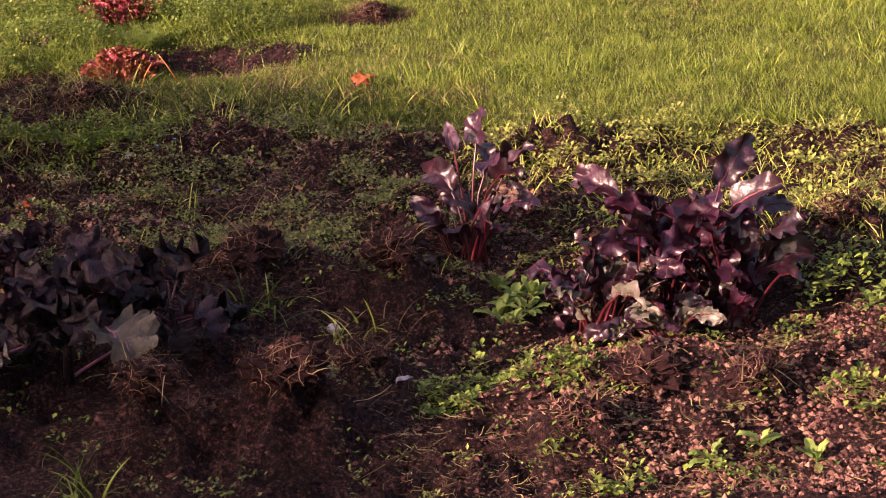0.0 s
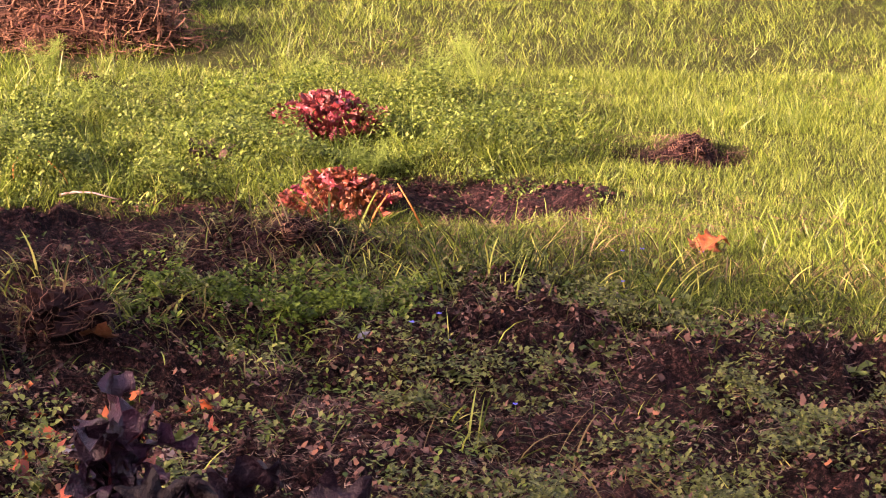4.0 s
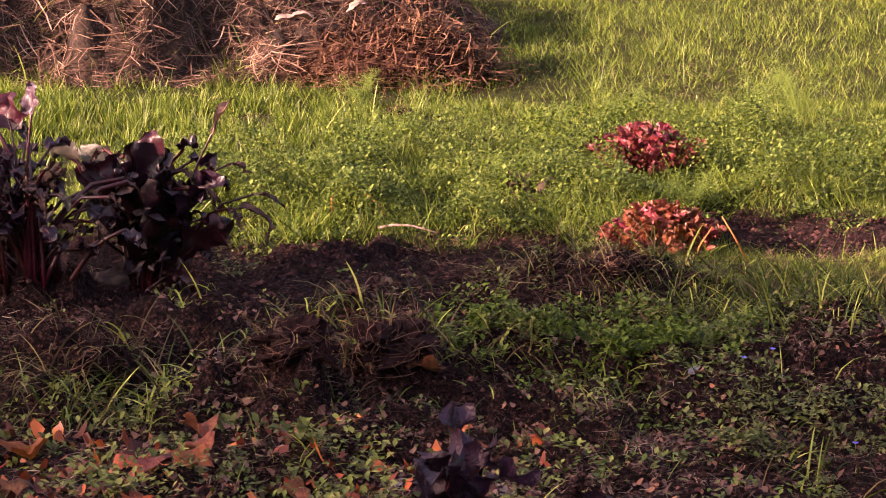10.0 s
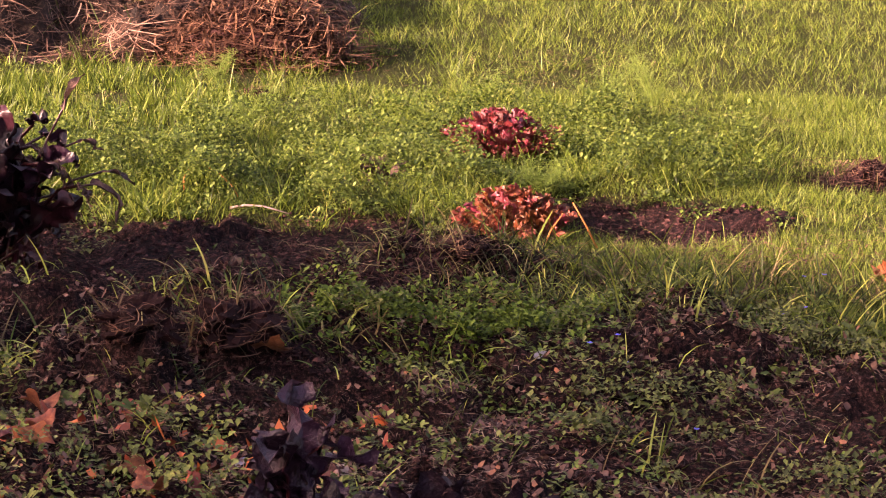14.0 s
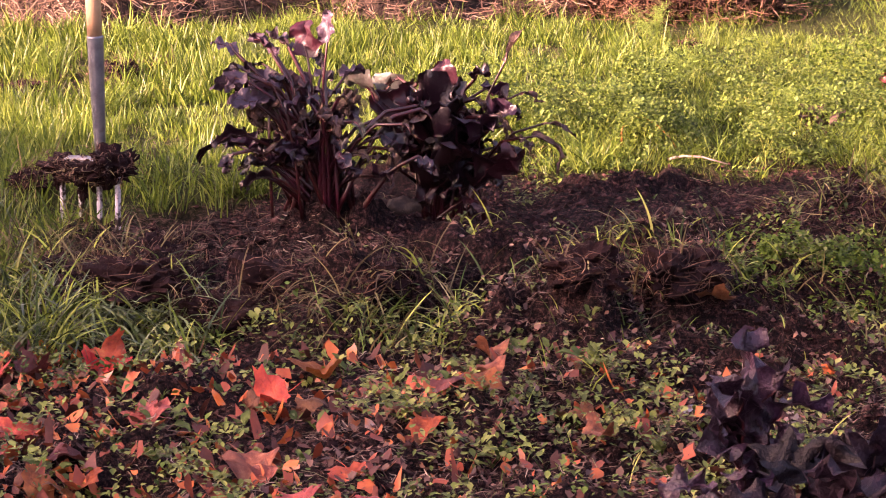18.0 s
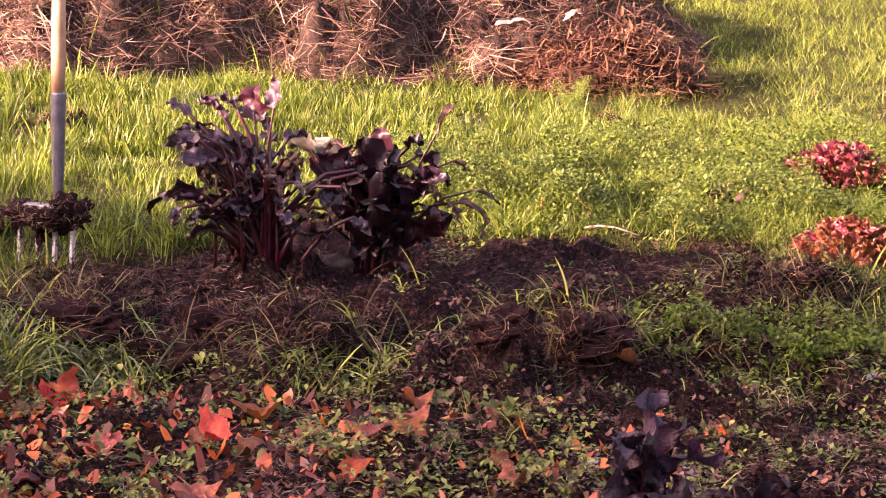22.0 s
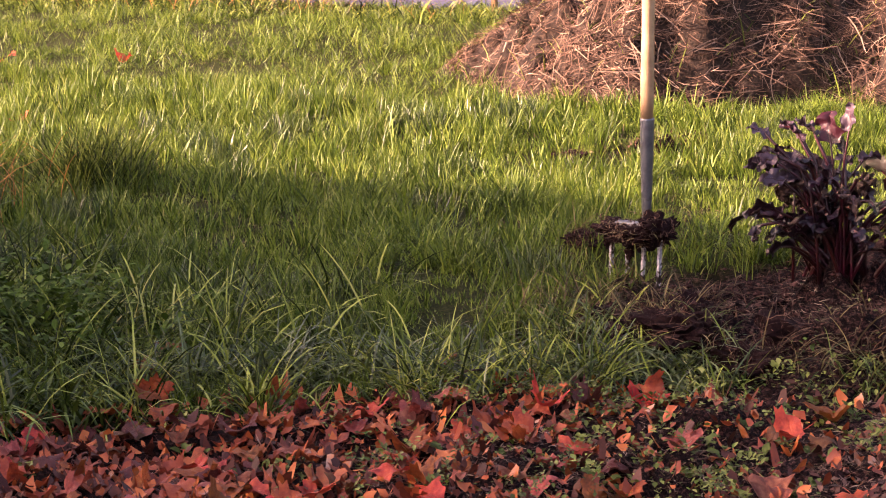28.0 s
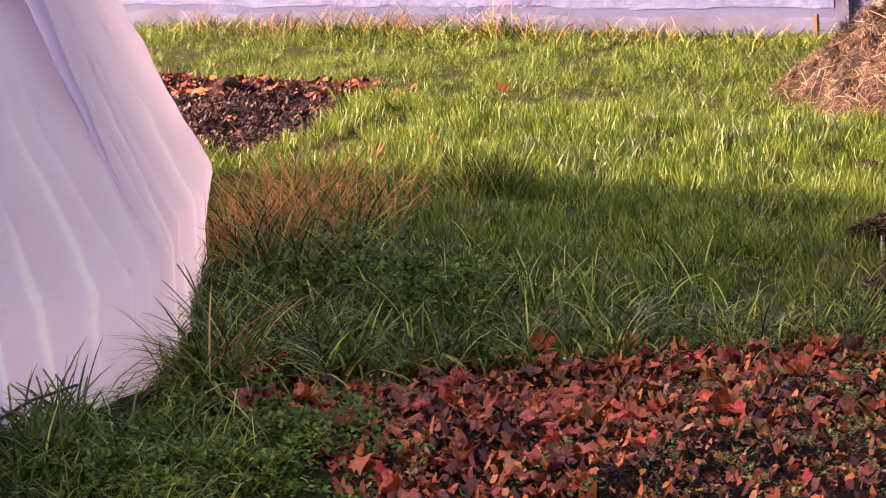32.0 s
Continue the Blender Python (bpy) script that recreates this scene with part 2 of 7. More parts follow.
M["maple_carpet"] = surface("maple_leaf_carpet", [(0.0, (0.030, 0.010, 0.010)), (0.42, (0.125, 0.028, 0.024)), (0.68, (0.31, 0.060, 0.032)), (0.88, (0.52, 0.15, 0.055)), (1.0, (0.48, 0.28, 0.22))], scale=30, rough=0.52, bump=0.9, bump_scale=70, island=True, leaf=0.18, spec=0.28)
M["litter"] = surface("leaf_litter", [(0.0, (0.016, 0.008, 0.007)), (0.33, (0.11, 0.028, 0.018)), (0.60, (0.32, 0.062, 0.028)), (0.82, (0.56, 0.15, 0.042)), (0.93, (0.40, 0.23, 0.18)), (1.0, (0.46, 0.38, 0.38))], scale=20, rough=0.5, bump=0.5, island=True, leaf=0.12, spec=0.28)
M["mulch"] = surface("mulch", [(0.0, (0.008, 0.004, 0.004)), (0.5, (0.042, 0.018, 0.016)), (0.80, (0.14, 0.052, 0.040)), (0.95, (0.40, 0.09, 0.040)), (1.0, (0.32, 0.23, 0.20))], scale=20, rough=0.65, bump=0.3, island=True)
M["broad"] = surface("broad_green_leaf", [(0.3, (0.050, 0.075, 0.018)), (0.7, (0.12, 0.15, 0.042))], scale=25, rough=0.65, bump=0.4, vary=0.35, leaf=0.25, spec=0.15)
M["nettle"] = surface("nettle_leaf", [(0.3, (0.075, 0.130, 0.030)), (0.7, (0.16, 0.225, 0.060))], scale=25, rough=0.6, bump=0.6, vary=0.3, leaf=0.3, spec=0.2)
M["fennel"] = surface("fennel_frond", [(0.0, (0.10, 0.18, 0.03)), (1.0, (0.22, 0.30, 0.06))], scale=5, rough=0.5, bump=0, island=True, leaf=0.3)
M["ash_wood"] = surface("ash_handle", [(0.3, (0.38, 0.225, 0.125)), (0.55, (0.52, 0.33, 0.195)), (0.75, (0.31, 0.175, 0.10))], scale=14, rough=0.55, bump=0.25, bump_scale=60, large=(9, (0.24, 0.14, 0.08)), dist=0.001)
M["steel"] = surface("painted_steel_socket", [(0.3, (0.10, 0.10, 0.12)), (0.6, (0.17, 0.17, 0.19)), (0.8, (0.09, 0.075, 0.07))], scale=30, rough=0.42, bump=0.2, metal=0.6, dist=0.001)
M["tine"] = surface("bright_tine_steel", [(0.46, (0.035, 0.024, 0.02)), (0.52, (0.45, 0.44, 0.50)), (0.60, (0.55, 0.53, 0.60)), (0.64, (0.04, 0.028, 0.022))], scale=22, rough=0.4, bump=0.2, metal=0.3, dist=0.001)
M["pink_beet"] = surface("pinkish_beet_leaf", [(0.3, (0.040, 0.020, 0.032)), (0.6, (0.080, 0.048, 0.068)), (0.8, (0.045, 0.014, 0.024))], scale=12, rough=0.45, bump=0.6, vary=0.2, leaf=0.15, spec=0.35)
M["bright_red_leaf"] = surface("dark_red_leaf", [(0.3, (0.020, 0.004, 0.007)), (0.7, (0.050, 0.009, 0.015))], scale=12, rough=0.4, bump=0.6, vary=0.2, leaf=0.12, spec=0.4)
M["beet_red"] = surface("wine_red_beet_leaf", [(0.3, (0.012, 0.003, 0.006)), (0.6, (0.036, 0.007, 0.012)), (0.8, (0.070, 0.022, 0.032))], scale=10, rough=0.42, bump=0.7, bump_scale=34, vary=0.3, leaf=0.15, spec=0.4)
M["hedge"] = surface("sky_block_leaf", [(0.3, (0.010, 0.018, 0.008)), (0.55, (0.035, 0.055, 0.018)), (0.75, (0.08, 0.10, 0.03))], scale=9, rough=0.7, bump=1.0, bump_scale=25, dist=0.05)
M["pale_blade"] = surface("pale_grass_blade", [(0.0, (0.14, 0.19, 0.025)), (0.5, (0.27, 0.32, 0.055)), (1.0, (0.44, 0.42, 0.14))], scale=5, rough=0.5, bump=0, island=True, leaf=0.2, spec=0.25)
M["root"] = surface("root_fibre", [(0.0, (0.008, 0.004, 0.003)), (0.5, (0.050, 0.022, 0.016)), (0.82, (0.155, 0.080, 0.055)), (1.0, (0.38, 0.25, 0.16))], scale=6, rough=0.85, bump=0, island=True, leaf=0.1)
M["debris"] = surface("dry_debris", [(0.0, (0.020, 0.010, 0.009)), (0.4, (0.085, 0.048, 0.036)), (0.75, (0.23, 0.145, 0.105)), (1.0, (0.46, 0.34, 0.26))], scale=6, rough=0.8, bump=0, island=True, leaf=0.1)
M["dark_weed"] = surface("dark_leafy_weed", [(0.0, (0.012, 0.030, 0.004)), (0.5, (0.055, 0.100, 0.010)), (0.85, (0.13, 0.19, 0.028)), (1.0, (0.24, 0.28, 0.07))], scale=3, rough=0.6, bump=0, island=True, leaf=0.2, spec=0.18)
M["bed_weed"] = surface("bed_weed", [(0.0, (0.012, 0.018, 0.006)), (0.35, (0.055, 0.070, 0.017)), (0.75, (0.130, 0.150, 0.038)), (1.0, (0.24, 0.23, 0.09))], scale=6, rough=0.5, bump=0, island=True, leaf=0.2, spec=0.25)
# lighter copy of the bed weed: sun on the margin put into the colour
M["lightened_weed"] = surface("lightened_weed_leaf", [(0.0, (0.014, 0.022, 0.005)), (0.35, (0.088, 0.112, 0.020)), (0.75, (0.215, 0.240, 0.055)), (1.0, (0.36, 0.34, 0.12))], scale=6, rough=0.5, bump=0, island=True, leaf=0.22, spec=0.25)
M["scrap"] = surface("leaf_scrap", [(0.0, (0.020, 0.010, 0.009)), (0.4, (0.085, 0.042, 0.033)), (0.78, (0.18, 0.090, 0.066)), (0.93, (0.32, 0.11, 0.045)), (1.0, (0.42, 0.32, 0.28))], scale=20, rough=0.6, bump=0.3, island=True, leaf=0.1, spec=0.25)
M["stone"] = surface("field_stone", [(0.3, (0.16, 0.15, 0.16)), (0.7, (0.30, 0.28, 0.28))], scale=40, rough=0.85, bump=0.4)
M["lilac"] = surface("pale_dry_leaf", [(0.3, (0.15, 0.14, 0.18)), (0.7, (0.26, 0.24, 0.29))], scale=30, rough=0.7, bump=0.4, leaf=0.15)
M["pale_stem"] = surface("pale_dry_stem", [(0.3, (0.15, 0.10, 0.085)), (0.7, (0.27, 0.20, 0.175))], scale=30, rough=0.7, bump=0.3)
M["blue"] = surface("blue_petal", [(0.3, (0.08, 0.09, 0.55)), (0.7, (0.16, 0.17, 0.75))], scale=60, rough=0.6, bump=0, leaf=0.2)
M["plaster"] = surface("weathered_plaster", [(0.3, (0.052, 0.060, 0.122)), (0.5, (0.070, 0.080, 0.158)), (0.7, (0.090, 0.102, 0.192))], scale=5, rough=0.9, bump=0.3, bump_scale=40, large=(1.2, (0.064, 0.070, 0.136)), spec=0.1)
M["plinth"] = surface("stained_plinth", [(0.3, (0.045, 0.046, 0.078)), (0.5, (0.072, 0.076, 0.135)), (0.7, (0.098, 0.105, 0.185))], scale=4, rough=0.9, bump=0.4, bump_scale=30, large=(2.2, (0.058, 0.055, 0.082)), spec=0.1)
M["post"] = surface("dark_damp_pilaster", [(0.3, (0.036, 0.036, 0.055)), (0.55, (0.065, 0.068, 0.11)), (0.75, (0.09, 0.075, 0.085))], scale=7, rough=0.9, bump=0.4, spec=0.1)
M["shade_block_wall"] = surface("cream_plaster", [(0.3, (0.50, 0.44, 0.36)), (0.7, (0.60, 0.54, 0.45))], scale=4, rough=0.9, bump=0.2)
M["roof_tile"] = surface("roof_tile", [(0.3, (0.20, 0.08, 0.05)), (0.7, (0.30, 0.13, 0.08))], scale=8, rough=0.85, bump=0.4)


def plastic_material():
    m = bpy.data.materials.new("milky_plastic_film")
    m.use_nodes = True
    nt = m.node_tree
    p = nt.nodes["Principled BSDF"]
    co = nt.nodes.new("ShaderNodeTexCoord").outputs["Object"]
    big = noise_node(nt, 1.1, 4, 0.6, co)
    r = ramp_node(nt, [(0.3, (0.93, 0.83, 0.92)), (0.6, (0.99, 0.93, 0.98))])
    nt.links.new(big.outputs["Fac"], r.inputs[0])
    dirt = noise_node(nt, 9, 6, 0.75, co)
    rd = ramp_node(nt, [(0.60, (1, 1, 1)), (0.76, (0.62, 0.55, 0.52))])
    nt.links.new(dirt.outputs["Fac"], rd.inputs[0])
    c = mixer(nt, r.outputs[0], rd.outputs[0], 0.45, 'MULTIPLY')
    at = nt.nodes.new("ShaderNodeAttribute")           # film whitened along its creases to stand in for light caught there
    at.attribute_name = "crease_shine"
    rc = ramp_node(nt, [(0.0, (0.86, 0.79, 0.88)), (0.4, (0.89, 0.83, 0.91)), (0.75, (1.0, 1.0, 1.0)), (1.0, (1.0, 1.0, 1.0))])
    nt.links.new(at.outputs["Fac"], rc.inputs[0])
    c = mixer(nt, c, rc.outputs[0], 1.0, 'MULTIPLY')
    nt.links.new(c, p.inputs["Base Color"])
    p.inputs["Roughness"].default_value = 0.38
    p.inputs["Specular IOR Level"].default_value = 0.5
    b = nt.nodes.new("ShaderNodeBump")
    b.inputs["Strength"].default_value = 0.25
    b.inputs["Distance"].default_value = 0.01
    nt.links.new(noise_node(nt, 7, 4, 0.6, co).outputs["Fac"], b.inputs["Height"])
    nt.links.new(b.outputs[0], p.inputs["Normal"])
    t = nt.nodes.new("ShaderNodeBsdfTranslucent")
    nt.links.new(c, t.inputs["Color"])
    mx = nt.nodes.new("ShaderNodeMixShader")
    mx.inputs[0].default_value = 0.66
    nt.links.new(p.outputs[0], mx.inputs[1])
    nt.links.new(t.outputs[0], mx.inputs[2])
    nt.links.new(mx.outputs[0], nt.nodes["Material Output"].inputs[0])
    return m


M["plastic"] = plastic_material()
M["wall_film"] = surface("lilac_wall_film", [(0.3, (0.064, 0.076, 0.16)), (0.5, (0.085, 0.099, 0.20)), (0.72, (0.13, 0.145, 0.26))], scale=3.5, rough=0.55, bump=0.6, bump_scale=9, large=(0.9, (0.078, 0.088, 0.18)), dist=0.03, spec=0.15)
RNG = np.random.default_rng(7)


# ---- building helpers ----
def mesh_of(name, verts, faces, material, smooth=False):
    me = bpy.data.meshes.new(name)
    me.from_pydata([tuple(v) for v in verts], [], faces)
    me.materials.append(material)
    if smooth:
        me.polygons.foreach_set("use_smooth", np.ones(len(me.polygons), bool))
    me.update()
    return me


def fast_mesh(name, verts, quads, tris, material, smooth=False):
    """A large mesh from arrays of corners, four-sided and three-sided faces."""
    me = bpy.data.meshes.new(name)
    verts = np.asarray(verts, np.float32)
    quads = np.asarray(quads, np.int32).reshape(-1, 4)
    tris = np.asarray(tris, np.int32).reshape(-1, 3)
    me.vertices.add(len(verts))
    me.vertices.foreach_set("co", verts.ravel())
    loops = np.concatenate([quads.ravel(), tris.ravel()])
    me.loops.add(len(loops))
    me.loops.foreach_set("vertex_index", loops)
    nq, ntri = len(quads), len(tris)
    me.polygons.add(nq + ntri)
    starts = np.concatenate([np.arange(nq) * 4, nq * 4 + np.arange(ntri) * 3]).astype(np.int32)
    me.polygons.foreach_set("loop_start", starts)
    me.polygons.foreach_set("use_smooth", np.full(nq + ntri, smooth, bool))
    me.materials.append(material)
    me.update(calc_edges=True)
    me.validate()
    return me


def thing(name, label, category, at=(0, 0, 0), group="", kind="", turn=0):
    ob = new(name)
    ob.empty_display_size = 0.1
    ob.matrix_world = pose(*at, 0, 0, turn)
    return tagged(ob, label, category, group, kind)


def child(name, me, parent, label="", m=None):
    ob = new(name, me)
    ob.parent = parent
    if m is not None:
        ob.matrix_basis = m
    if label:
        ob["label"] = label
    return ob


def part(name, bm, material, parent, label="", m=None, smooth=True):
    me = bpy.data.meshes.new(name)
    bm.to_mesh(me)
    bm.free()
    me.materials.append(material)
    if smooth:
        me.polygons.foreach_set("use_smooth", np.ones(len(me.polygons), bool))
    return child(name, me, parent, label, m)


def stuff(name, me, label, category, parent=None):
    ob = new(name, me)
    if parent:
        ob.parent = parent
        return tagged(ob, label, kind="stuff")
    return tagged(ob, label, category, kind="stuff")


def wave(x, y, s, seed=0.0):
    """Smooth uneven field from a few crossed waves, about -1 to 1."""
    x, y = np.asarray(x) * s, np.asarray(y) * s
    v = np.sin(1.7 * x + 0.6 * y + seed) + np.sin(-0.9 * x + 1.9 * y + 2.1 * seed + 1.3) + np.sin(2.9 * x - 1.7 * y + 0.7 * seed + 4) * 0.6
    v = v + np.sin(0.5 * x + 3.3 * y + seed * 1.9) * 0.6 + np.sin(4.7 * x + 3.9 * y + seed * 3.1) * 0.35
    return v / 2.6


def lattice(x, y, s, seed=0):
    """Value noise, 0 to 1, with cells of 1 / s metres."""
    tab = np.random.default_rng(1000 + seed).random((256, 256))
    x, y = np.asarray(x, float) * s + 500.3, np.asarray(y, float) * s + 500.7
    xi, yi = np.floor(x).astype(int), np.floor(y).astype(int)
    fx, fy = x - xi, y - yi
    fx, fy = fx * fx * (3 - 2 * fx), fy * fy * (3 - 2 * fy)
    a, b = tab[xi & 255, yi & 255], tab[(xi + 1) & 255, yi & 255]
    c, d = tab[xi & 255, (yi + 1) & 255], tab[(xi + 1) & 255, (yi + 1) & 255]
    return (a * (1 - fx) + b * fx) * (1 - fy) + (c * (1 - fx) + d * fx) * fy


def step(a, b, v):
    t = np.clip((np.asarray(v) - a) / (b - a), 0, 1)
    return t * t * (3 - 2 * t)


def blob(x, y, cx, cy, rx, ry):
    return np.exp(-(((x - cx) / rx) ** 2 + ((y - cy) / ry) ** 2))


# ---- plan of the ground ----
def bed_mask(x, y):
    """1 on dug soil, 0 on turf."""
    x, y = np.asarray(x, float), np.asarray(y, float)
    n = wave(x, y, 3.1, 2) * 0.16 + wave(x, y, 9, 5) * 0.07
    far = np.interp(x, [-2.7, -2.3, -1.6, -0.9, -0.3, 0.0, 0.5, 0.9, 1.3, 2.1, 2.7], [4.3, 5.6, 6.20, 6.28, 6.12, 5.62, 5.36, 5.12, 4.9, 4.0, 3.6])
    edge = step(0.10, -0.14, y - far + n)
    left = step(-2.38, -2.08, x + n * 0.8)
    rim = np.interp(x, [-3.8, -3.35, -3.1, -2.9, -2.6, -2.33, -2.11, -1.63, -1.2], [3.42, 3.60, 3.80, 3.98, 4.15, 4.25, 4.34, 4.45, 4.8])
    strip = step(0.12, -0.13, y - rim + n * 0.6) * step(-0.15, 0.15, x + 3.35 + 1.3 * np.clip(y - 2.95, -2, 0.4) + n)
    m = np.maximum(edge * left, strip)
    m = np.maximum(m, step(0.35, 0.6, blob(x, y, 0.17, 6.33, 0.50, 0.28) + n * 0.5))
    m = np.maximum(m, step(0.35, 0.6, blob(x, y, 0.80, 6.80, 0.24, 0.14) + n * 0.3))
    m = np.maximum(m, step(0.12, -0.12, y - 8.72 - 0.10 * (x + 7.5) + n) * step(0.15, -0.15, x + 6.02 + 0.28 * (y - 6.80) + n) * step(-0.15, 0.15, y - 6.62 + 0.45 * (x + 6.1) + n))
    return m * step(1.1, 1.5, y + n * 0.5)


def ground_height(x, y):
    x, y = np.asarray(x, float), np.asarray(y, float)
    b = bed_mask(x, y)
    near = step(-14, -8, x) * step(16, 12, y)
    z = wave(x, y, 1.3, 1) * 0.018 * near
    clod = step(0.35, 0.75, lattice(x, y, 3.2, 5))
    rough = (lattice(x, y, 5, 1) - 0.5) * 0.07 + (0.4 + clod) * ((0.5 - np.abs(lattice(x, y, 13, 2) - 0.5)) * 0.085 + (lattice(x, y, 24, 3) - 0.5) * 0.050 + (lattice(x, y, 45, 4) - 0.5) * 0.026)
    z = z + b * ((0.80 + 0.75 * step(4.45, 4.65, y) * step(5.65, 5.3, y)) * rough - 0.032)
    for cx, cy, rx, ry, h in MOUNDS:
        z = z + 1.6 * h * blob(x, y, cx, cy, rx, ry) * (0.35 + 0.9 * lattice(x, y, 17, 31) + 0.5 * lattice(x, y, 40, 32))
    return z


MOUNDS = [(-1.80, 4.98, 0.16, 0.07, -0.05), (-1.98, 4.70, 0.10, 0.05, -0.04), (-1.45, 4.92, 0.16, 0.06, -0.05), (-1.28, 4.70, 0.12, 0.05, -0.04), (-0.98, 4.76, 0.12, 0.06, -0.045), (-0.62, 4.72, 0.12, 0.05, -0.04),
          (-1.95, 4.78, 0.20, 0.13, 0.055), (-1.50, 4.75, 0.16, 0.12, 0.05), (-0.72, 4.85, 0.20, 0.10, 0.075), (-0.93, 4.62, 0.12, 0.10, 0.05),
          (-2.12, 5.04, 0.20, 0.10, 0.05), (-1.62, 5.22, 0.26, 0.14, 0.012), (-1.33, 5.50, 0.24, 0.12, 0.010), (-0.55, 5.78, 0.25, 0.13, 0.03), (-0.25, 5.65, 0.2, 0.12, 0.04),
          (0.28, 3.55, 0.22, 0.2, 0.09), (0.68, 3.35, 0.16, 0.16, 0.07), (0.02, 2.35, 0.14, 0.12, 0.08), (0.35, 2.35, 0.17, 0.17, 0.10), (0.55, 2.75, 0.15, 0.12, 0.05),
          (1.25, 2.55, 0.5, 0.2, 0.05), (0.82, 6.86, 0.15, 0.08, 0.022), (0.17, 4.33, 0.15, 0.10, -0.06), (0.10, 6.70, 0.12, 0.06, 0.02),
          (-7.0, 7.7, 1.0, 0.9, 0.022), (-2.2, 5.2, 0.16, 0.10, 0.04), (1.05, 2.25, 0.14, 0.1, 0.06), (2.0, 3.55, 0.3, 0.2, 0.06), (-2.45, 5.55, 0.14, 0.09, 0.04)]


def build_ground():
    xs = np.concatenate([-np.geomspace(700, 12, 26), np.arange(-11.9, -5.2, 0.12), np.arange(-5.2, -2.6, 0.045), np.arange(-2.6, 2.4, 0.016), np.arange(2.4, 3.2, 0.03), np.arange(3.2, 8, 0.15), np.geomspace(8.2, 700, 26)])
    ys = np.concatenate([-np.geomspace(700, 6, 24), np.arange(-5.9, 1.4, 0.15), np.arange(1.4, 1.9, 0.03), np.arange(1.9, 6.3, 0.016), np.arange(6.3, 7.2, 0.03), np.arange(7.2, 14, 0.12), np.geomspace(14.2, 900, 26)])
    gx, gy = np.meshgrid(xs, ys)
    z = ground_height(gx, gy)
    v = np.stack([gx.ravel(), gy.ravel(), z.ravel()], 1)
    ny, nx = gx.shape
    i = (np.arange(ny - 1)[:, None] * nx + np.arange(nx - 1)[None]).ravel()
    q = np.stack([i, i + 1, i + 1 + nx, i + nx], 1)
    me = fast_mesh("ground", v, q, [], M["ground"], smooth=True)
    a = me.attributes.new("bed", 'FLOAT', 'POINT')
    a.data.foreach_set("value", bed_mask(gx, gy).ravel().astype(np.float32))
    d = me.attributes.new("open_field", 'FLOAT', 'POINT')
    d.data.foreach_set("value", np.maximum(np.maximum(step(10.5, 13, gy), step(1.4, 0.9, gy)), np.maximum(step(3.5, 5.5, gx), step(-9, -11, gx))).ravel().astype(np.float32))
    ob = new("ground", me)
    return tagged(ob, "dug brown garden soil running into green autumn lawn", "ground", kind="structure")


build_ground()


def blades(name, pts, height, width, material, lean=0.35, curl=0.5, segs=3, heading=None, label="", category="grass", parent=None):
    """Curved tapering blades at pts (n x 2 or n x 3); height and width may be arrays."""
    n = len(pts)
    h = np.broadcast_to(np.asarray(height, float), n)
    w = np.broadcast_to(np.asarray(width, float), n)
    base = np.zeros((n, 3))
    base[:, :2] = pts[:, :2]
    base[:, 2] = pts[:, 2] if pts.shape[1] > 2 else ground_height(pts[:, 0], pts[:, 1]) - 0.004
    az = RNG.uniform(0, 2 * np.pi, n) if heading is None else heading
    ln = np.abs(RNG.normal(0, lean, n)) + 0.05
    cu = RNG.uniform(0.2, 1.0, n) * curl
    face = RNG.uniform(0, 2 * np.pi, n)
    d = np.stack([np.cos(az), np.sin(az)], 1)
    s = np.stack([np.cos(face), np.sin(face)], 1)
    rows = []
    for k in range(segs + 1):
        t = k / segs
        ang = np.clip(ln + cu * t * 1.6, 0, 2.3)
        if k == 0:
            p = base.copy()
        else:
            st = h / segs
            p = p + np.concatenate([d * (np.sin(ang) * st)[:, None], (np.cos(ang) * st)[:, None]], 1)
        half = w * 0.5 * (1 - 0.25 * t - 0.35 * t * t)
        if k < segs:
            e = np.concatenate([s * half[:, None], np.zeros((n, 1))], 1)
            rows += [p - e, p + e]
        else:
            rows.append(p)
    per = 2 * segs + 1
    v = np.stack(rows, 1).reshape(-1, 3)
    o = np.arange(n) * per
    q = np.concatenate([np.stack([o + 2 * k, o + 2 * k + 1, o + 2 * k + 3, o + 2 * k + 2], 1) for k in range(segs - 1)]) if segs > 1 else []
    t = np.stack([o + 2 * segs - 2, o + 2 * segs - 1, o + 2 * segs], 1)
    return stuff(name, fast_mesh(name, v, q, t, material, True), label, category, parent)


def scatter(n, x0, x1, y0, y1, density):
    p = np.stack([RNG.uniform(x0, x1, n), RNG.uniform(y0, y1, n)], 1)
    return p[RNG.random(n) < density(p[:, 0], p[:, 1])]


def clumped(n, per, radius, x0, x1, y0, y1, density):
    """Points gathered in small tufts, with headings that fan out from each tuft's middle, and a size for each tuft."""
    c = scatter(n, x0, x1, y0, y1, density)
    k = len(c) * per
    off = RNG.normal(0, radius, (k, 2))
    size = np.repeat(RNG.uniform(0.55, 1.4, len(c)), per)
    heading = np.arctan2(off[:, 1], off[:, 0]) + RNG.normal(0, 0.7, k)
    return np.repeat(c, per, 0) + off, heading, size


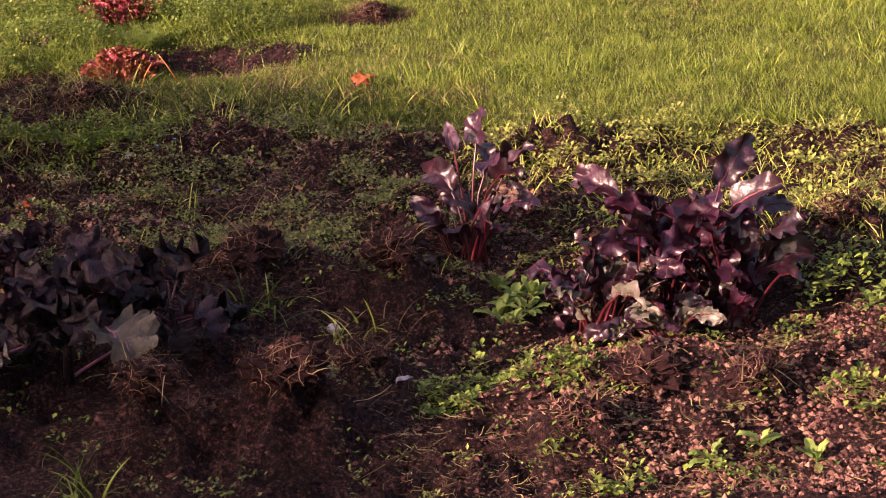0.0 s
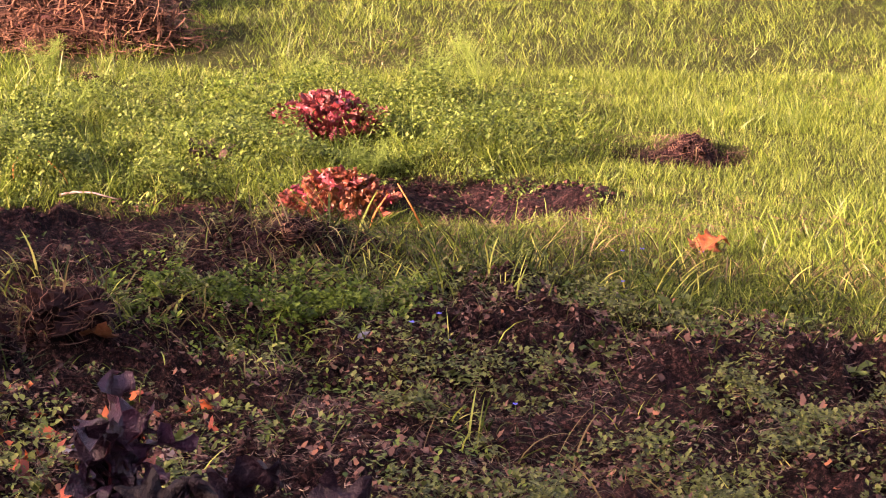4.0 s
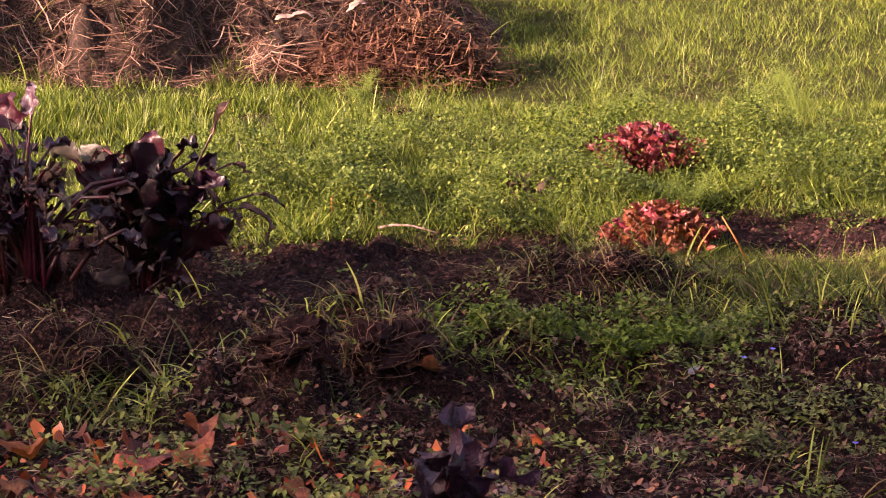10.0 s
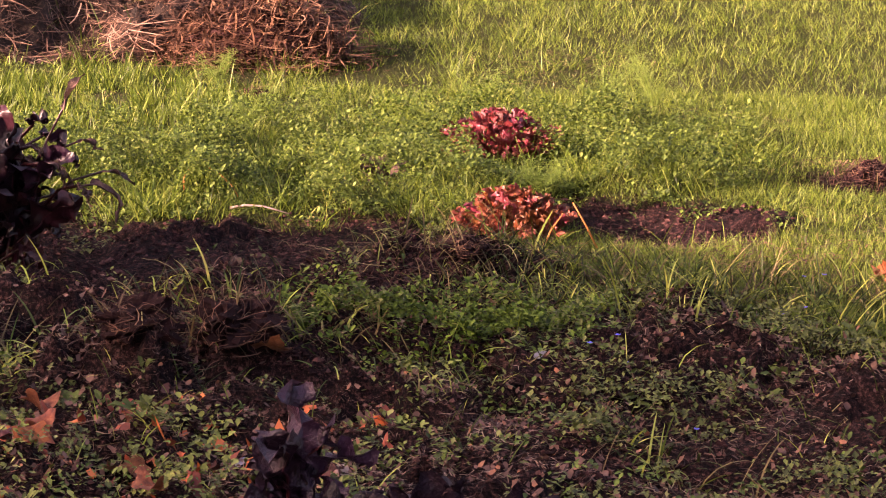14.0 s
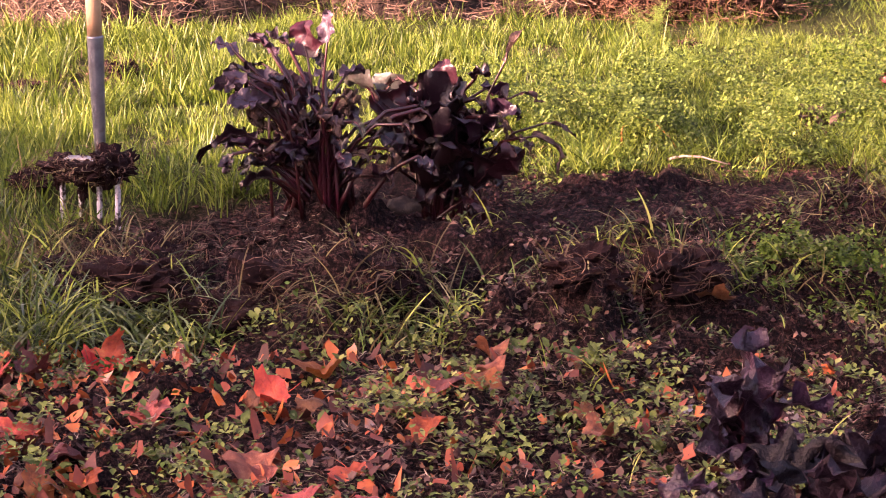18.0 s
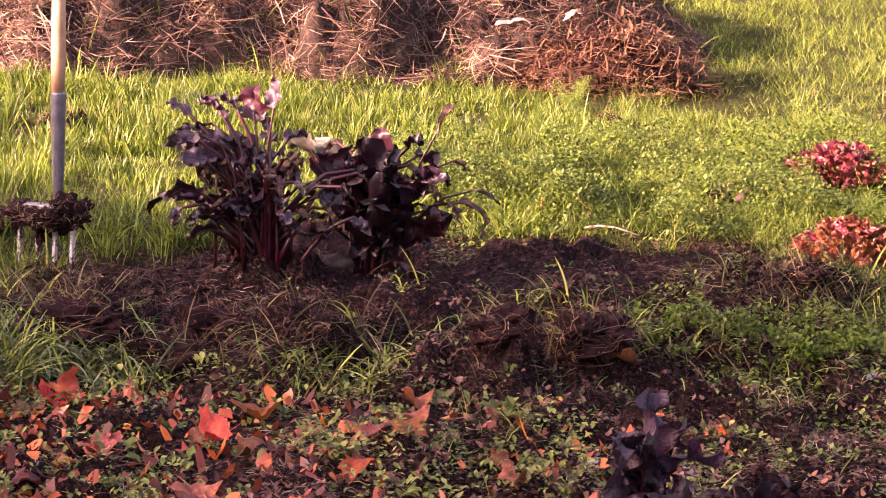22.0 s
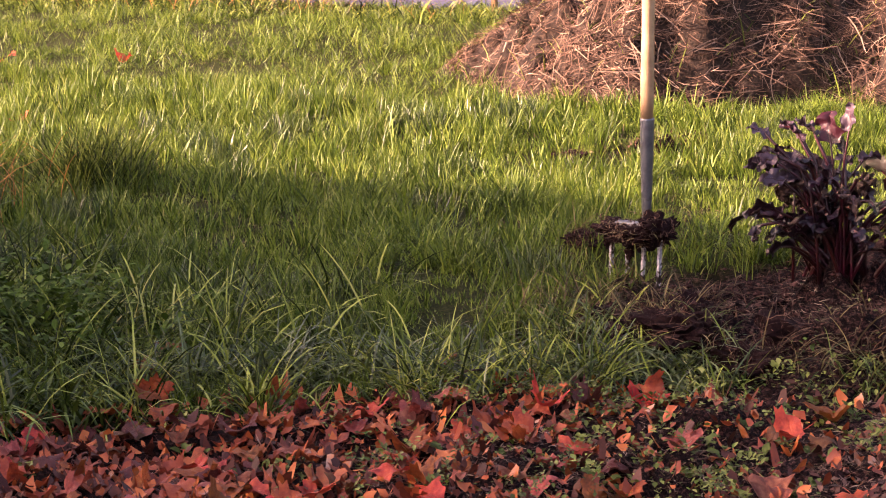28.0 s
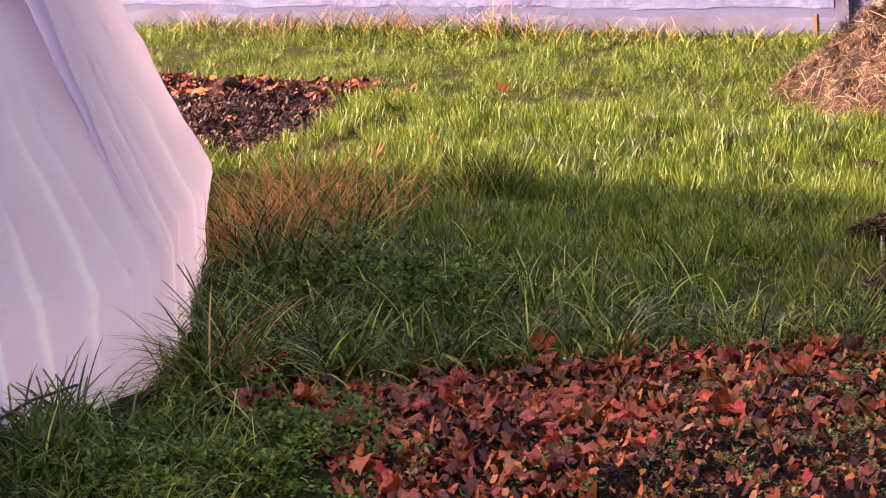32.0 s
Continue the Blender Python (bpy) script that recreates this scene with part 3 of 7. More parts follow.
# ---- far wall, unseen block added to shade the bed, plastic tunnel ----
def box(bm, x0, x1, y0, y1, z0, z1, bevel=0.0):
    r = bmesh.ops.create_cube(bm, size=1.0)
    bmesh.ops.transform(bm, matrix=Matrix.LocRotScale(((x0 + x1) / 2, (y0 + y1) / 2, (z0 + z1) / 2), None, (x1 - x0, y1 - y0, z1 - z0)), verts=r["verts"])
    if bevel:
        bmesh.ops.bevel(bm, geom=list({e for v in r["verts"] for e in v.link_edges}), offset=bevel, segments=2, affect='EDGES')


def build_far_wall():
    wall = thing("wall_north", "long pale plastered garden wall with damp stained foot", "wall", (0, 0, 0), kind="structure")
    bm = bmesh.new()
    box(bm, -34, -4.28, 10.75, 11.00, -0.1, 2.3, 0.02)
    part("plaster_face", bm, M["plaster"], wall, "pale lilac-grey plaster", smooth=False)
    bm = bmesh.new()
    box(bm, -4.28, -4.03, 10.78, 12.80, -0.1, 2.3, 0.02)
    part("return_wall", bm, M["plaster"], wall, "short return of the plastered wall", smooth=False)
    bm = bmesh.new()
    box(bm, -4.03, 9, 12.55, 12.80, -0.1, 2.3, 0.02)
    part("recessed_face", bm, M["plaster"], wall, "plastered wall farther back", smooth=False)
    # uneven stained plinth, its upper edge broken
    xs = np.arange(-34, -4.28, 0.06)
    top = 0.115 + 0.020 * wave(xs, xs * 0.3, 2.1, 3) + 0.010 * wave(xs, xs * 0, 9, 1)
    v, f = [], []
    for i, (x, h) in enumerate(zip(xs, top)):
        bulge = 0.016 + 0.008 * math.sin(x * 2.3)
        v += [(x, 10.75 - bulge - 0.02, -0.1), (x, 10.75 - bulge, max(0.05, h - 0.02)), (x, 10.752, max(0.06, h))]
        if i:
            o = 3 * i
            f += [(o - 3, o, o + 1, o - 2), (o - 2, o + 1, o + 2, o - 1)]
    child("plinth", mesh_of("plinth", v, f, M["plinth"], True), wall, "brown stained plinth with broken edge")
    bm = bmesh.new()
    box(bm, -4.70, -4.60, 10.71, 10.75, -0.1, 2.3, 0.012)
    part("pilaster", bm, M["post"], wall, "dark damp pilaster", smooth=False)
    bm = bmesh.new()
    box(bm, -4.80, -4.77, 10.61, 10.64, -0.05, 0.15, 0.006)
    part("stake", bm, M["vine"], wall, "short rusty stake", smooth=False)
    # film hanging over the wall in shallow folds
    nx, nz = 500, 20
    gx, gz = np.meshgrid(np.linspace(-33, -4.72, nx), np.linspace(0.165, 1.9, nz))
    sag = (0.008 * np.abs(wave(gx, gz * 20, 2.1, 4)) + 0.004 * wave(gx, gz * 30, 5.0, 2)) * step(0.15, 0.40, gz)
    low = 0.008 * wave(gx, gz * 0, 2.6, 7) + 0.005 * wave(gx, gz * 0, 9, 3)
    vv = np.stack([gx, 10.744 - sag, gz + low * (1.9 - gz)], -1).reshape(-1, 3)
    i = (np.arange(nz - 1)[:, None] * nx + np.arange(nx - 1)[None]).ravel()
    child("film", fast_mesh("film", vv, np.stack([i, i + 1, i + 1 + nx, i + nx], 1), [], M["wall_film"], True), wall, "crumpled lilac plastic film")


build_far_wall()


def build_shade_block():
    """Unseen gabled block added to shade the bed; stands behind and beside the walk."""
    house = thing("house", "unseen gabled block added to shade the bed", "house", (0, 0, 0))
    h, u = SUN_TOWARD, Vector((-SUN_TOWARD.y, SUN_TOWARD.x, 0))
    k = math.tan(radians(SUN_ELEV))
    v0 = -9.5
    # roofline shaped so that its shadow ends at the wanted edge
    prof = [(1.0, 0.85), (1.52, 1.44), (2.15, 2.22), (2.75, 2.72), (4.14, 3.32), (4.9, 3.00), (5.2, 2.68), (5.5, 2.12), (5.82, 1.7), (6.12, 1.05), (6.65, 0.75), (6.95, 0.45), (7.3, -0.15), (7.7, -0.8), (8.3, -2.0), (10.5, -5.4)]
    top = [(a, (b - v0) * k) for a, b in prof]
    bm = bmesh.new()
    ring = [(top[0][0], 0.0)] + top + [(top[-1][0], 0.0)]
    front = [bm.verts.new(h * v0 + u * a + Vector((0, 0, z))) for a, z in ring]
    back = [bm.verts.new(h * (v0 - 7) + u * a + Vector((0, 0, z))) for a, z in ring]
    bm.faces.new(front)
    bm.faces.new(list(reversed(back)))
    n = len(ring)
    for i in range(n):
        bm.faces.new((front[i], back[i], back[(i + 1) % n], front[(i + 1) % n]))
    bmesh.ops.recalc_face_normals(bm, faces=bm.faces)
    part("wall", bm, M["shade_block_wall"], house, "cream sides of the added shade block", smooth=False)
    bm = bmesh.new()
    lo = [bm.verts.new(h * (v0 - 0.02) + u * a + Vector((0, 0, z + 0.01))) for a, z in top]
    hi = [bm.verts.new(h * (v0 - 7.1) + u * a + Vector((0, 0, z + 0.01))) for a, z in top]
    for i in range(len(top) - 1):
        bm.faces.new((lo[i], lo[i + 1], hi[i + 1], hi[i]))
    r = bmesh.ops.extrude_face_region(bm, geom=list(bm.faces))
    bmesh.ops.translate(bm, vec=(0, 0, 0.10), verts=[g for g in r["geom"] if isinstance(g, bmesh.types.BMVert)])
    part("roof", bm, M["roof_tile"], house, "red top of the added shade block", smooth=False)


build_shade_block()


def build_sky_block(name, a, b, height, depth, seed):
    """A clipped but uneven hedge, added out of view to block low sky light."""
    a, b = Vector((*a, 0)), Vector((*b, 0))
    d = (b - a).normalized()
    side = Vector((-d.y, d.x, 0))
    nx, nz = int((b - a).length / 0.35), int(height / 0.35)
    ring = [(-depth / 2, z * height / nz) for z in range(nz + 1)] + [(depth / 2, z * height / nz) for z in range(nz, -1, -1)]
    v, f = [], []
    for i in range(nx + 1):
        for o, z in ring:
            p = a + (b - a) * (i / nx) + side * o + Vector((0, 0, z))
            w = noise.noise(p * 0.9 + Vector((seed, 0, 0))) * 0.35 + noise.noise(p * 2.7) * 0.2
            v.append(p + side * (w if o > 0 else -w) + Vector((0, 0, w * z / height)))
        if i:
            m = len(ring)
            f += [((i - 1) * m + k, i * m + k, i * m + k + 1, (i - 1) * m + k + 1) for k in range(m - 1)]
    ob = new(name, mesh_of(name, v, f, M["hedge"], True))
    return tagged(ob, "tall green hedge added out of view to block low sky", "hedge", kind="structure")


# unseen hedges, added to keep low sky light off the garden
build_sky_block("hedge_south", (-34, -11), (14, -11), 4.0, 1.6, 1)
build_sky_block("hedge_east", (13, -11), (13, 12), 4.0, 1.6, 5)
build_sky_block("hedge_north", (-34, 14.5), (14, 14.5), 5.0, 1.8, 9)


def build_tunnel():
    tunnel = thing("plastic_tunnel", "milky plastic film tunnel, creased and dirty, standing in long grass", "tunnel", (0, 0, 0))
    base = np.array([(-4.05, -2.30), (-4.02, 0.65), (-4.04, 2.12), (-4.03, 2.79), (-4.05, 3.32), (-4.36, 3.90), (-4.69, 4.32), (-4.91, 4.66)])
    ss = np.concatenate([[0], np.cumsum(np.hypot(*np.diff(base, axis=0).T))])
    s = np.concatenate([np.linspace(0, ss[2], 30), np.linspace(ss[2], ss[-1], 460)[1:]])
    bx, by = np.interp(s, ss, base[:, 0]), np.interp(s, ss, base[:, 1])
    hz = np.linspace(0, 1, 90)
    S, T = np.meshgrid(np.arange(len(s)), hz)
    arc = T * 2.9
    # side leans in as it rises, then turns over the top
    z = np.where(arc < 1.4, arc * 0.955, 1.337 + 0.09 * np.sin(np.clip((arc - 1.4) / 1.5, 0, 1) * 1.5))
    up = np.clip(arc - 0.44, 0, None)
    inw = np.where(arc < 1.4, 0.46 * up - 0.08 * up ** 2 + 0.20 * np.clip(0.44 - arc, 0, None) * np.exp(-((s[S] - ss[-1]) / 0.35) ** 2), 0.368 + (arc - 1.4) * 0.95)
    sv = s[S]
    rel = sv - ss[-1]
    # straight pleats running from top to foot, sharp on the outside
    pleat = 0 * sv
    for s0, slope, depth, wide in ((4.62, 0.02, 0.03, 0.035), (4.84, -0.03, 0.035, 0.03), (5.04, 0.05, 0.04, 0.035), (5.27, 0.02, 0.05, 0.035), (5.43, -0.08, 0.035, 0.028), (5.54, 0.10, 0.03, 0.03), (5.74, 0.14, 0.035, 0.035), (5.98, 0.10, 0.04, 0.05), (6.30, 0.16, 0.04, 0.05), (6.72, 0.10, 0.04, 0.05)):
        line = (sv - s0 - slope * (z - 0.3) + 0.012 * np.sin(z * 9 + s0 * 7)) / wide
        pleat = np.maximum(pleat, depth * np.exp(-np.abs(line) ** 1.3) * (0.45 + 0.55 * np.exp(-((z - 0.35) / 0.5) ** 2)))
    fold = 0.030 * np.sin(sv * 4.3 - z * 1.2) + 0.008 * np.sin(sv * 17 + 2 * z) - 0.42 * pleat - 0.06 * np.exp(-(rel / 0.6) ** 2)
    fold += 0.007 * wave(sv, z, 9, 4) + 0.003 * wave(sv, z, 27, 2)
    flare = 0.08 * np.exp(-((rel + 0.02) / 0.16) ** 2) * (np.exp(-((z - 0.42) / 0.13) ** 2) - 0.55 * np.exp(-((z - 0.14) / 0.08) ** 2))
    # inward normal on plan
    tx, ty = np.gradient(bx), np.gradient(by)
    ln = np.hypot(tx, ty)
    nx_, ny_ = -ty / ln, tx / ln
    x = bx[S] + nx_[S] * (inw + fold) + (tx / ln)[S] * flare
    y = by[S] + ny_[S] * (inw + fold) + (ty / ln)[S] * flare
    vv = np.stack([x, y, z - 0.03], -1).reshape(-1, 3)
    nxn = len(s)
    i = (np.arange(89)[:, None] * nxn + np.arange(nxn - 1)[None]).ravel()
    me = fast_mesh("film", vv, np.stack([i, i + 1, i + 1 + nxn, i + nxn], 1), [], M["plastic"], True)
    # bright streaks of light on the pleats, stored as a colour mask
    me.attributes.new("crease_shine", 'FLOAT', 'POINT').data.foreach_set("value", np.clip(pleat * 26 * (0.75 + 0.35 * wave(sv, z, 3, 8)), 0, 1).ravel().astype(np.float32))
    child("film", me, tunnel, "creased milky plastic film")
    # far side of the tunnel
    off = 2.6
    vv2 = vv.reshape(90, nxn, 3)[:, ::16].copy()
    vv2[..., 0] = (bx[::16] + nx_[::16] * off)[None] + nx_[::16][None] * (1.9 - inw[:, ::16]).clip(0)
    vv2[..., 1] = (by[::16] + ny_[::16] * off)[None] + ny_[::16][None] * (1.9 - inw[:, ::16]).clip(0)
    n2 = vv2.shape[1]
    i = (np.arange(89)[:, None] * n2 + np.arange(n2 - 1)[None]).ravel()
    child("back_film", fast_mesh("back_film", vv2.reshape(-1, 3), np.stack([i, i + 1, i + 1 + n2, i + n2], 1), [], M["plastic"], True), tunnel, "milky plastic film")
    # rope that holds the film's hem
    bm = bmesh.new()
    tube(bm, [(-3.99, 2.17, 0.10), (-3.95, 2.36, 0.13), (-3.95, 2.55, 0.15), (-3.97, 2.79, 0.13)], [0.005] * 4, 6)
    part("rope", bm, M["root"], tunnel, "dark twisted hem rope")


def tube(bm, pts, radii, sides=7, caps=True):
    """A tapered tube along pts."""
    pts = [Vector(p) for p in pts]
    rings = []
    for i, (p, r) in enumerate(zip(pts, radii)):
        d = (pts[min(i + 1, len(pts) - 1)] - pts[max(i - 1, 0)]).normalized()
        a = d.orthogonal().normalized() if abs(d.z) > 0.95 else d.cross(Vector((0, 0, 1))).normalized()
        b = d.cross(a)
        rings.append([bm.verts.new(p + (a * math.cos(2 * math.pi * k / sides) + b * math.sin(2 * math.pi * k / sides)) * r) for k in range(sides)])
    for i in range(len(rings) - 1):
        for k in range(sides):
            bm.faces.new((rings[i][k], rings[i][(k + 1) % sides], rings[i + 1][(k + 1) % sides], rings[i + 1][k]))
    if caps:
        bm.faces.new(list(reversed(rings[0])))
        bm.faces.new(rings[-1])


build_tunnel()


# ---- leaves and plants ----
def beet_shape(u):
    return max(0.06, math.sin(math.pi * min(1, 0.05 + 0.93 * u) ** 0.85) ** 0.6)


def kale_shape(u):
    return max(0.05, (0.18 + 0.82 * math.sin(math.pi * min(1, 0.90 * u) ** 0.95) ** 0.6) * (1 - 0.14 * abs(math.sin(u * 13))))


def lettuce_shape(u):
    return (0.22 + 0.9 * u ** 0.8) * (1 - 0.55 * max(0, u - 0.82) / 0.18) * (1 - 0.22 * abs(math.sin(u * 19)))


def curve_of(az, elev, total, droop, n, sway=0.0, power=1.6):
    p, out = Vector((0, 0, 0)), [Vector((0, 0, 0))]
    for i in range(n):
        t = (i + 1) / n
        a = elev - droop * t ** power
        b = az + sway * t
        p = p + Vector((math.cos(b) * math.cos(a), math.sin(b) * math.cos(a), math.sin(a))) * (total / n)
        out.append(p.copy())
    return out


def add_leaf(plant, rnd, az, elev, stalk, length, width, droop, leaf_mat, stalk_mat, shape=beet_shape, wavy=0.12, fold=0.35, base=(0, 0, 0), twist=0.0, rs=0.004, label="", frill=9, sway=0.0, nu=13, nv=9, bend=3.2, crumple=0.16, torn=0.10):
    """A leaf with its stalk: blade bent over its midrib, wavy at the margin."""
    total = stalk + length
    n = 16
    line = [p + Vector(base) for p in curve_of(az, elev, total, droop, n, sway, bend)]
    cut = stalk / total * n

    def along(t):
        i = min(int(t), n - 1)
        return line[i].lerp(line[i + 1], t - i)
    ph = rnd.uniform(0, 6)
    bm = bmesh.new()
    grid = []
    for iu in range(nu):
        u = iu / (nu - 1)
        t = cut + (n - cut) * u
        c = along(t)
        d = (along(min(n, t + 0.4)) - along(max(0, t - 0.4))).normalized()
        side = d.cross(Vector((0, 0, 1)))
        side = side.normalized() if side.length > 0.05 else Vector((-math.sin(az), math.cos(az), 0))
        nor = side.cross(d).normalized()
        tw = twist * (0.4 + u)
        side, nor = side * math.cos(tw) + nor * math.sin(tw), nor * math.cos(tw) - side * math.sin(tw)
        w = width * 0.5 * shape(u)
        row = []
        for iv in range(nv):
            v = -1 + 2 * iv / (nv - 1)
            lift = abs(v) * fold * w + wavy * width * v * v * math.sin(frill * u + ph + (1.5 if v > 0 else 0)) + 0.035 * width * math.sin(14 * u + 5 * v + ph)
            jag = 1 + (torn * math.sin(frill * 2.6 * u + ph + v) if abs(v) > 0.9 else 0)
            row.append(bm.verts.new(c + side * (v * w * jag) + nor * lift))
        grid.append(row)
    if crumple:
        o = Vector((rnd.uniform(0, 50), rnd.uniform(0, 50), 0))
        for v in bm.verts:
            q = v.co * (1.1 / max(width, 0.03)) * 2.2 + o
            v.co += Vector((noise.noise(q), noise.noise(q + Vector((9, 0, 0))), noise.noise(q + Vector((0, 9, 0))))) * (crumple * width)
            q = q * 3.1
            v.co += Vector((noise.noise(q), noise.noise(q + Vector((9, 0, 0))), noise.noise(q + Vector((0, 9, 0))))) * (crumple * 0.42 * width)
    for a in range(nu - 1):
        for b in range(nv - 1):
            bm.faces.new((grid[a][b], grid[a][b + 1], grid[a + 1][b + 1], grid[a + 1][b]))
    ribs = [grid[k][nv // 2].co.copy() for k in range(1, nu - 2, 2)]
    leaf = part("leaf", bm, leaf_mat, plant, label)
    if stalk_mat is not None:
        bm = bmesh.new()
        pts = [along(cut * k / 5) for k in range(5)] + ribs
        m = len(pts)
        tube(bm, pts, [rs * (1.25 - 1.0 * k / (m - 1)) for k in range(m)], 6)
        s = part("stalk", bm, stalk_mat, leaf)
    return leaf


def beet_plant(at, n, height, spread, seed, label, mats, bright=0.0, leaf_len=(0.13, 0.20), up=(48, 84), group="beet plants", pale=0.0, wither=0.0):
    rnd = random.Random(seed)
    z = float(ground_height(at[0], at[1]))
    pl = thing("beet_plant", label, "beet plant", (at[0], at[1], z), group)
    bm = bmesh.new()
    r = bmesh.ops.create_uvsphere(bm, u_segments=12, v_segments=8, radius=0.045)
    for v in bm.verts:
        v.co.z = v.co.z * 0.9 - 0.015
        v.co += Vector((noise.noise(v.co * 40), noise.noise(v.co * 40 + Vector((5, 0, 0))), 0)) * 0.006
    part("root_crown", bm, M["beet_stalk"], pl, "dark red beet shoulder")
    for i in range(n):
        az = i * 2.399963 + rnd.uniform(-0.3, 0.3)
        k = i / max(1, n - 1)
        elev = radians(rnd.uniform(*up) * (1 - 0.25 * k))
        ll = rnd.uniform(*leaf_len) * rnd.uniform(0.75, 1.1)
        tall = height * (1.05 - 0.85 * rnd.random() ** 1.15) * (1 - 0.15 * k)
        st = max(0.05, tall / max(0.5, math.sin(elev)) - ll * 0.75)
        roll = rnd.random()
        lm = M["pale_beet"] if roll < pale else M["wither"] if roll < pale + wither else M[mats]
        wd = ll * rnd.uniform(0.46, 0.62) * (0.6 if lm is M["wither"] else 1)
        sm = M["bright_stalk"] if rnd.random() < bright else M["beet_stalk"]
        add_leaf(pl, rnd, az, elev, st, ll, wd, radians(rnd.uniform(35, 115) if lm is not M["wither"] else rnd.uniform(90, 170)), lm, sm,
                 torn=0.03, frill=rnd.uniform(10, 18), nu=21, nv=11, sway=rnd.uniform(-0.5, 0.5), wavy=rnd.uniform(0.10, 0.22), fold=rnd.uniform(0.0, 0.8), twist=rnd.uniform(-1.0, 1.0), rs=rnd.uniform(0.003, 0.005), crumple=0.5 if lm is M["wither"] else 0.09 if leaf_len[0] > 0.115 else 0.18,
                 base=(rnd.gauss(0, spread * 0.2), rnd.gauss(0, spread * 0.2), 0.0))
    return pl


def leaf_by(pl, seed, az_deg, elev_deg, stalk, length, width, droop_deg, mat, stalk_mat, **kw):
    add_leaf(pl, random.Random(seed), radians(az_deg), radians(elev_deg), stalk, length, width, radians(droop_deg), M[mat], M[stalk_mat] if stalk_mat else None, **kw)


def leaf_to(pl, rnd, target, length, width, droop, mat, base=(0, 0, 0), **kw):
    """A leaf whose stalk runs from base to the target point of the plant."""
    d = Vector(target) - Vector(base)
    st = d.length
    add_leaf(pl, rnd, math.atan2(d.y, d.x), math.atan2(d.z, math.hypot(d.x, d.y)) + radians(droop) * 0.06, st, length, width, radians(droop), M[mat], M["beet_stalk"], base=base, rs=rnd.uniform(0.0035, 0.006), bend=kw.pop("bend", 4.5), nu=17, nv=9, **kw)


def bed_beet(at, seed, label, groups):
    """A beet plant whose leaves stand in loose groups; each group: how many, middle, spread, length, droop, materials."""
    rnd = random.Random(seed)
    pl = thing("beet_plant", label, "beet plant", (at[0], at[1], float(ground_height(at[0], at[1]))), "beet plants")
    bm = bmesh.new()
    bmesh.ops.create_uvsphere(bm, u_segments=12, v_segments=8, radius=0.045)
    for v in bm.verts:
        v.co.z = v.co.z * 0.9 - 0.015
        v.co += Vector((noise.noise(v.co * 40), noise.noise(v.co * 40 + Vector((5, 0, 0))), 0)) * 0.006
    part("root_crown", bm, M["beet_stalk"], pl, "dark red beet shoulder")
    for n, mid, sp, ln, dr, mats in groups:
        for _ in range(n):
            t = (rnd.gauss(mid[0], sp[0]), rnd.gauss(mid[1], sp[1]), max(0.05, rnd.uniform(mid[2] - sp[2], mid[2] + sp[2])))
            mat = rnd.choice(mats)
            ll = rnd.uniform(*ln)
            leaf_to(pl, rnd, t, ll, ll * rnd.uniform(0.42, 0.72) * (0.6 if mat == "wither" else 1), rnd.uniform(*dr), mat, (rnd.gauss(0, 0.035), rnd.gauss(0, 0.03), 0),
                    twist=rnd.uniform(-1.1, 1.1), crumple=0.5 if mat == "wither" else rnd.uniform(0.18, 0.34), wavy=rnd.uniform(0.14, 0.3), fold=rnd.uniform(0, 0.8), frill=rnd.uniform(9, 16), sway=rnd.uniform(-0.4, 0.4), torn=0.05)
    return pl


b1 = bed_beet((-1.67, 5.39), 11, "dark purple beet plant with shrivelling leaves in dug soil",
              ((24, (-0.10, 0.0, 0.34), (0.050, 0.05, 0.07), (0.050, 0.085), (40, 130), ("pink_beet", "pink_beet", "beet")),
               (12, (0.01, 0.0, 0.31), (0.05, 0.05, 0.08), (0.045, 0.080), (70, 160), ("pink_beet", "beet", "wither")),
               (44, (-0.02, -0.03, 0.17), (0.070, 0.06, 0.10), (0.050, 0.095), (80, 175), ("beet", "beet", "wither")),
               (18, (0.11, 0.0, 0.22), (0.05, 0.05, 0.10), (0.04, 0.08), (90, 175), ("wither", "wither", "beet", "pale_beet"))))
leaf_by(b1, 1, 120, 84, 0.37, 0.085, 0.075, 15, "bright_red_leaf", "beet_stalk", twist=0.9, crumple=0.2)
leaf_by(b1, 2, 60, 86, 0.40, 0.08, 0.055, 10, "pink_beet", "beet_stalk", crumple=0.2)
leaf_by(b1, 3, 170, 44, 0.26, 0.13, 0.045, 105, "beet", "beet_stalk", crumple=0.2)
b2 = bed_beet((-1.43, 5.66), 23, "upright dark red beet plant with broad standing leaves",
              ((15, (0.0, -0.02, 0.15), (0.038, 0.03, 0.06), (0.15, 0.22), (5, 35), ("beet", "beet_red", "beet_red")),
               (16, (0.03, 0.0, 0.33), (0.055, 0.04, 0.08), (0.04, 0.07), (80, 175), ("wither", "wither", "beet")),
               (24, (0.0, -0.02, 0.13), (0.060, 0.05, 0.07), (0.05, 0.08), (70, 165), ("beet", "wither", "beet_red")),
               (9, (0.12, 0.0, 0.24), (0.04, 0.04, 0.12), (0.04, 0.07), (90, 175), ("wither", "beet"))))
leaf_by(b2, 6, 95, 86, 0.20, 0.20, 0.115, 10, "beet_red", "beet_stalk", fold=0.15)
leaf_by(b2, 31, -100, 84, 0.20, 0.19, 0.12, 12, "beet", "beet_stalk", fold=0.15, rs=0.006)
leaf_by(b2, 7, -85, 82, 0.04, 0.24, 0.10, 20, "beet_red", "beet_stalk", fold=0.2)
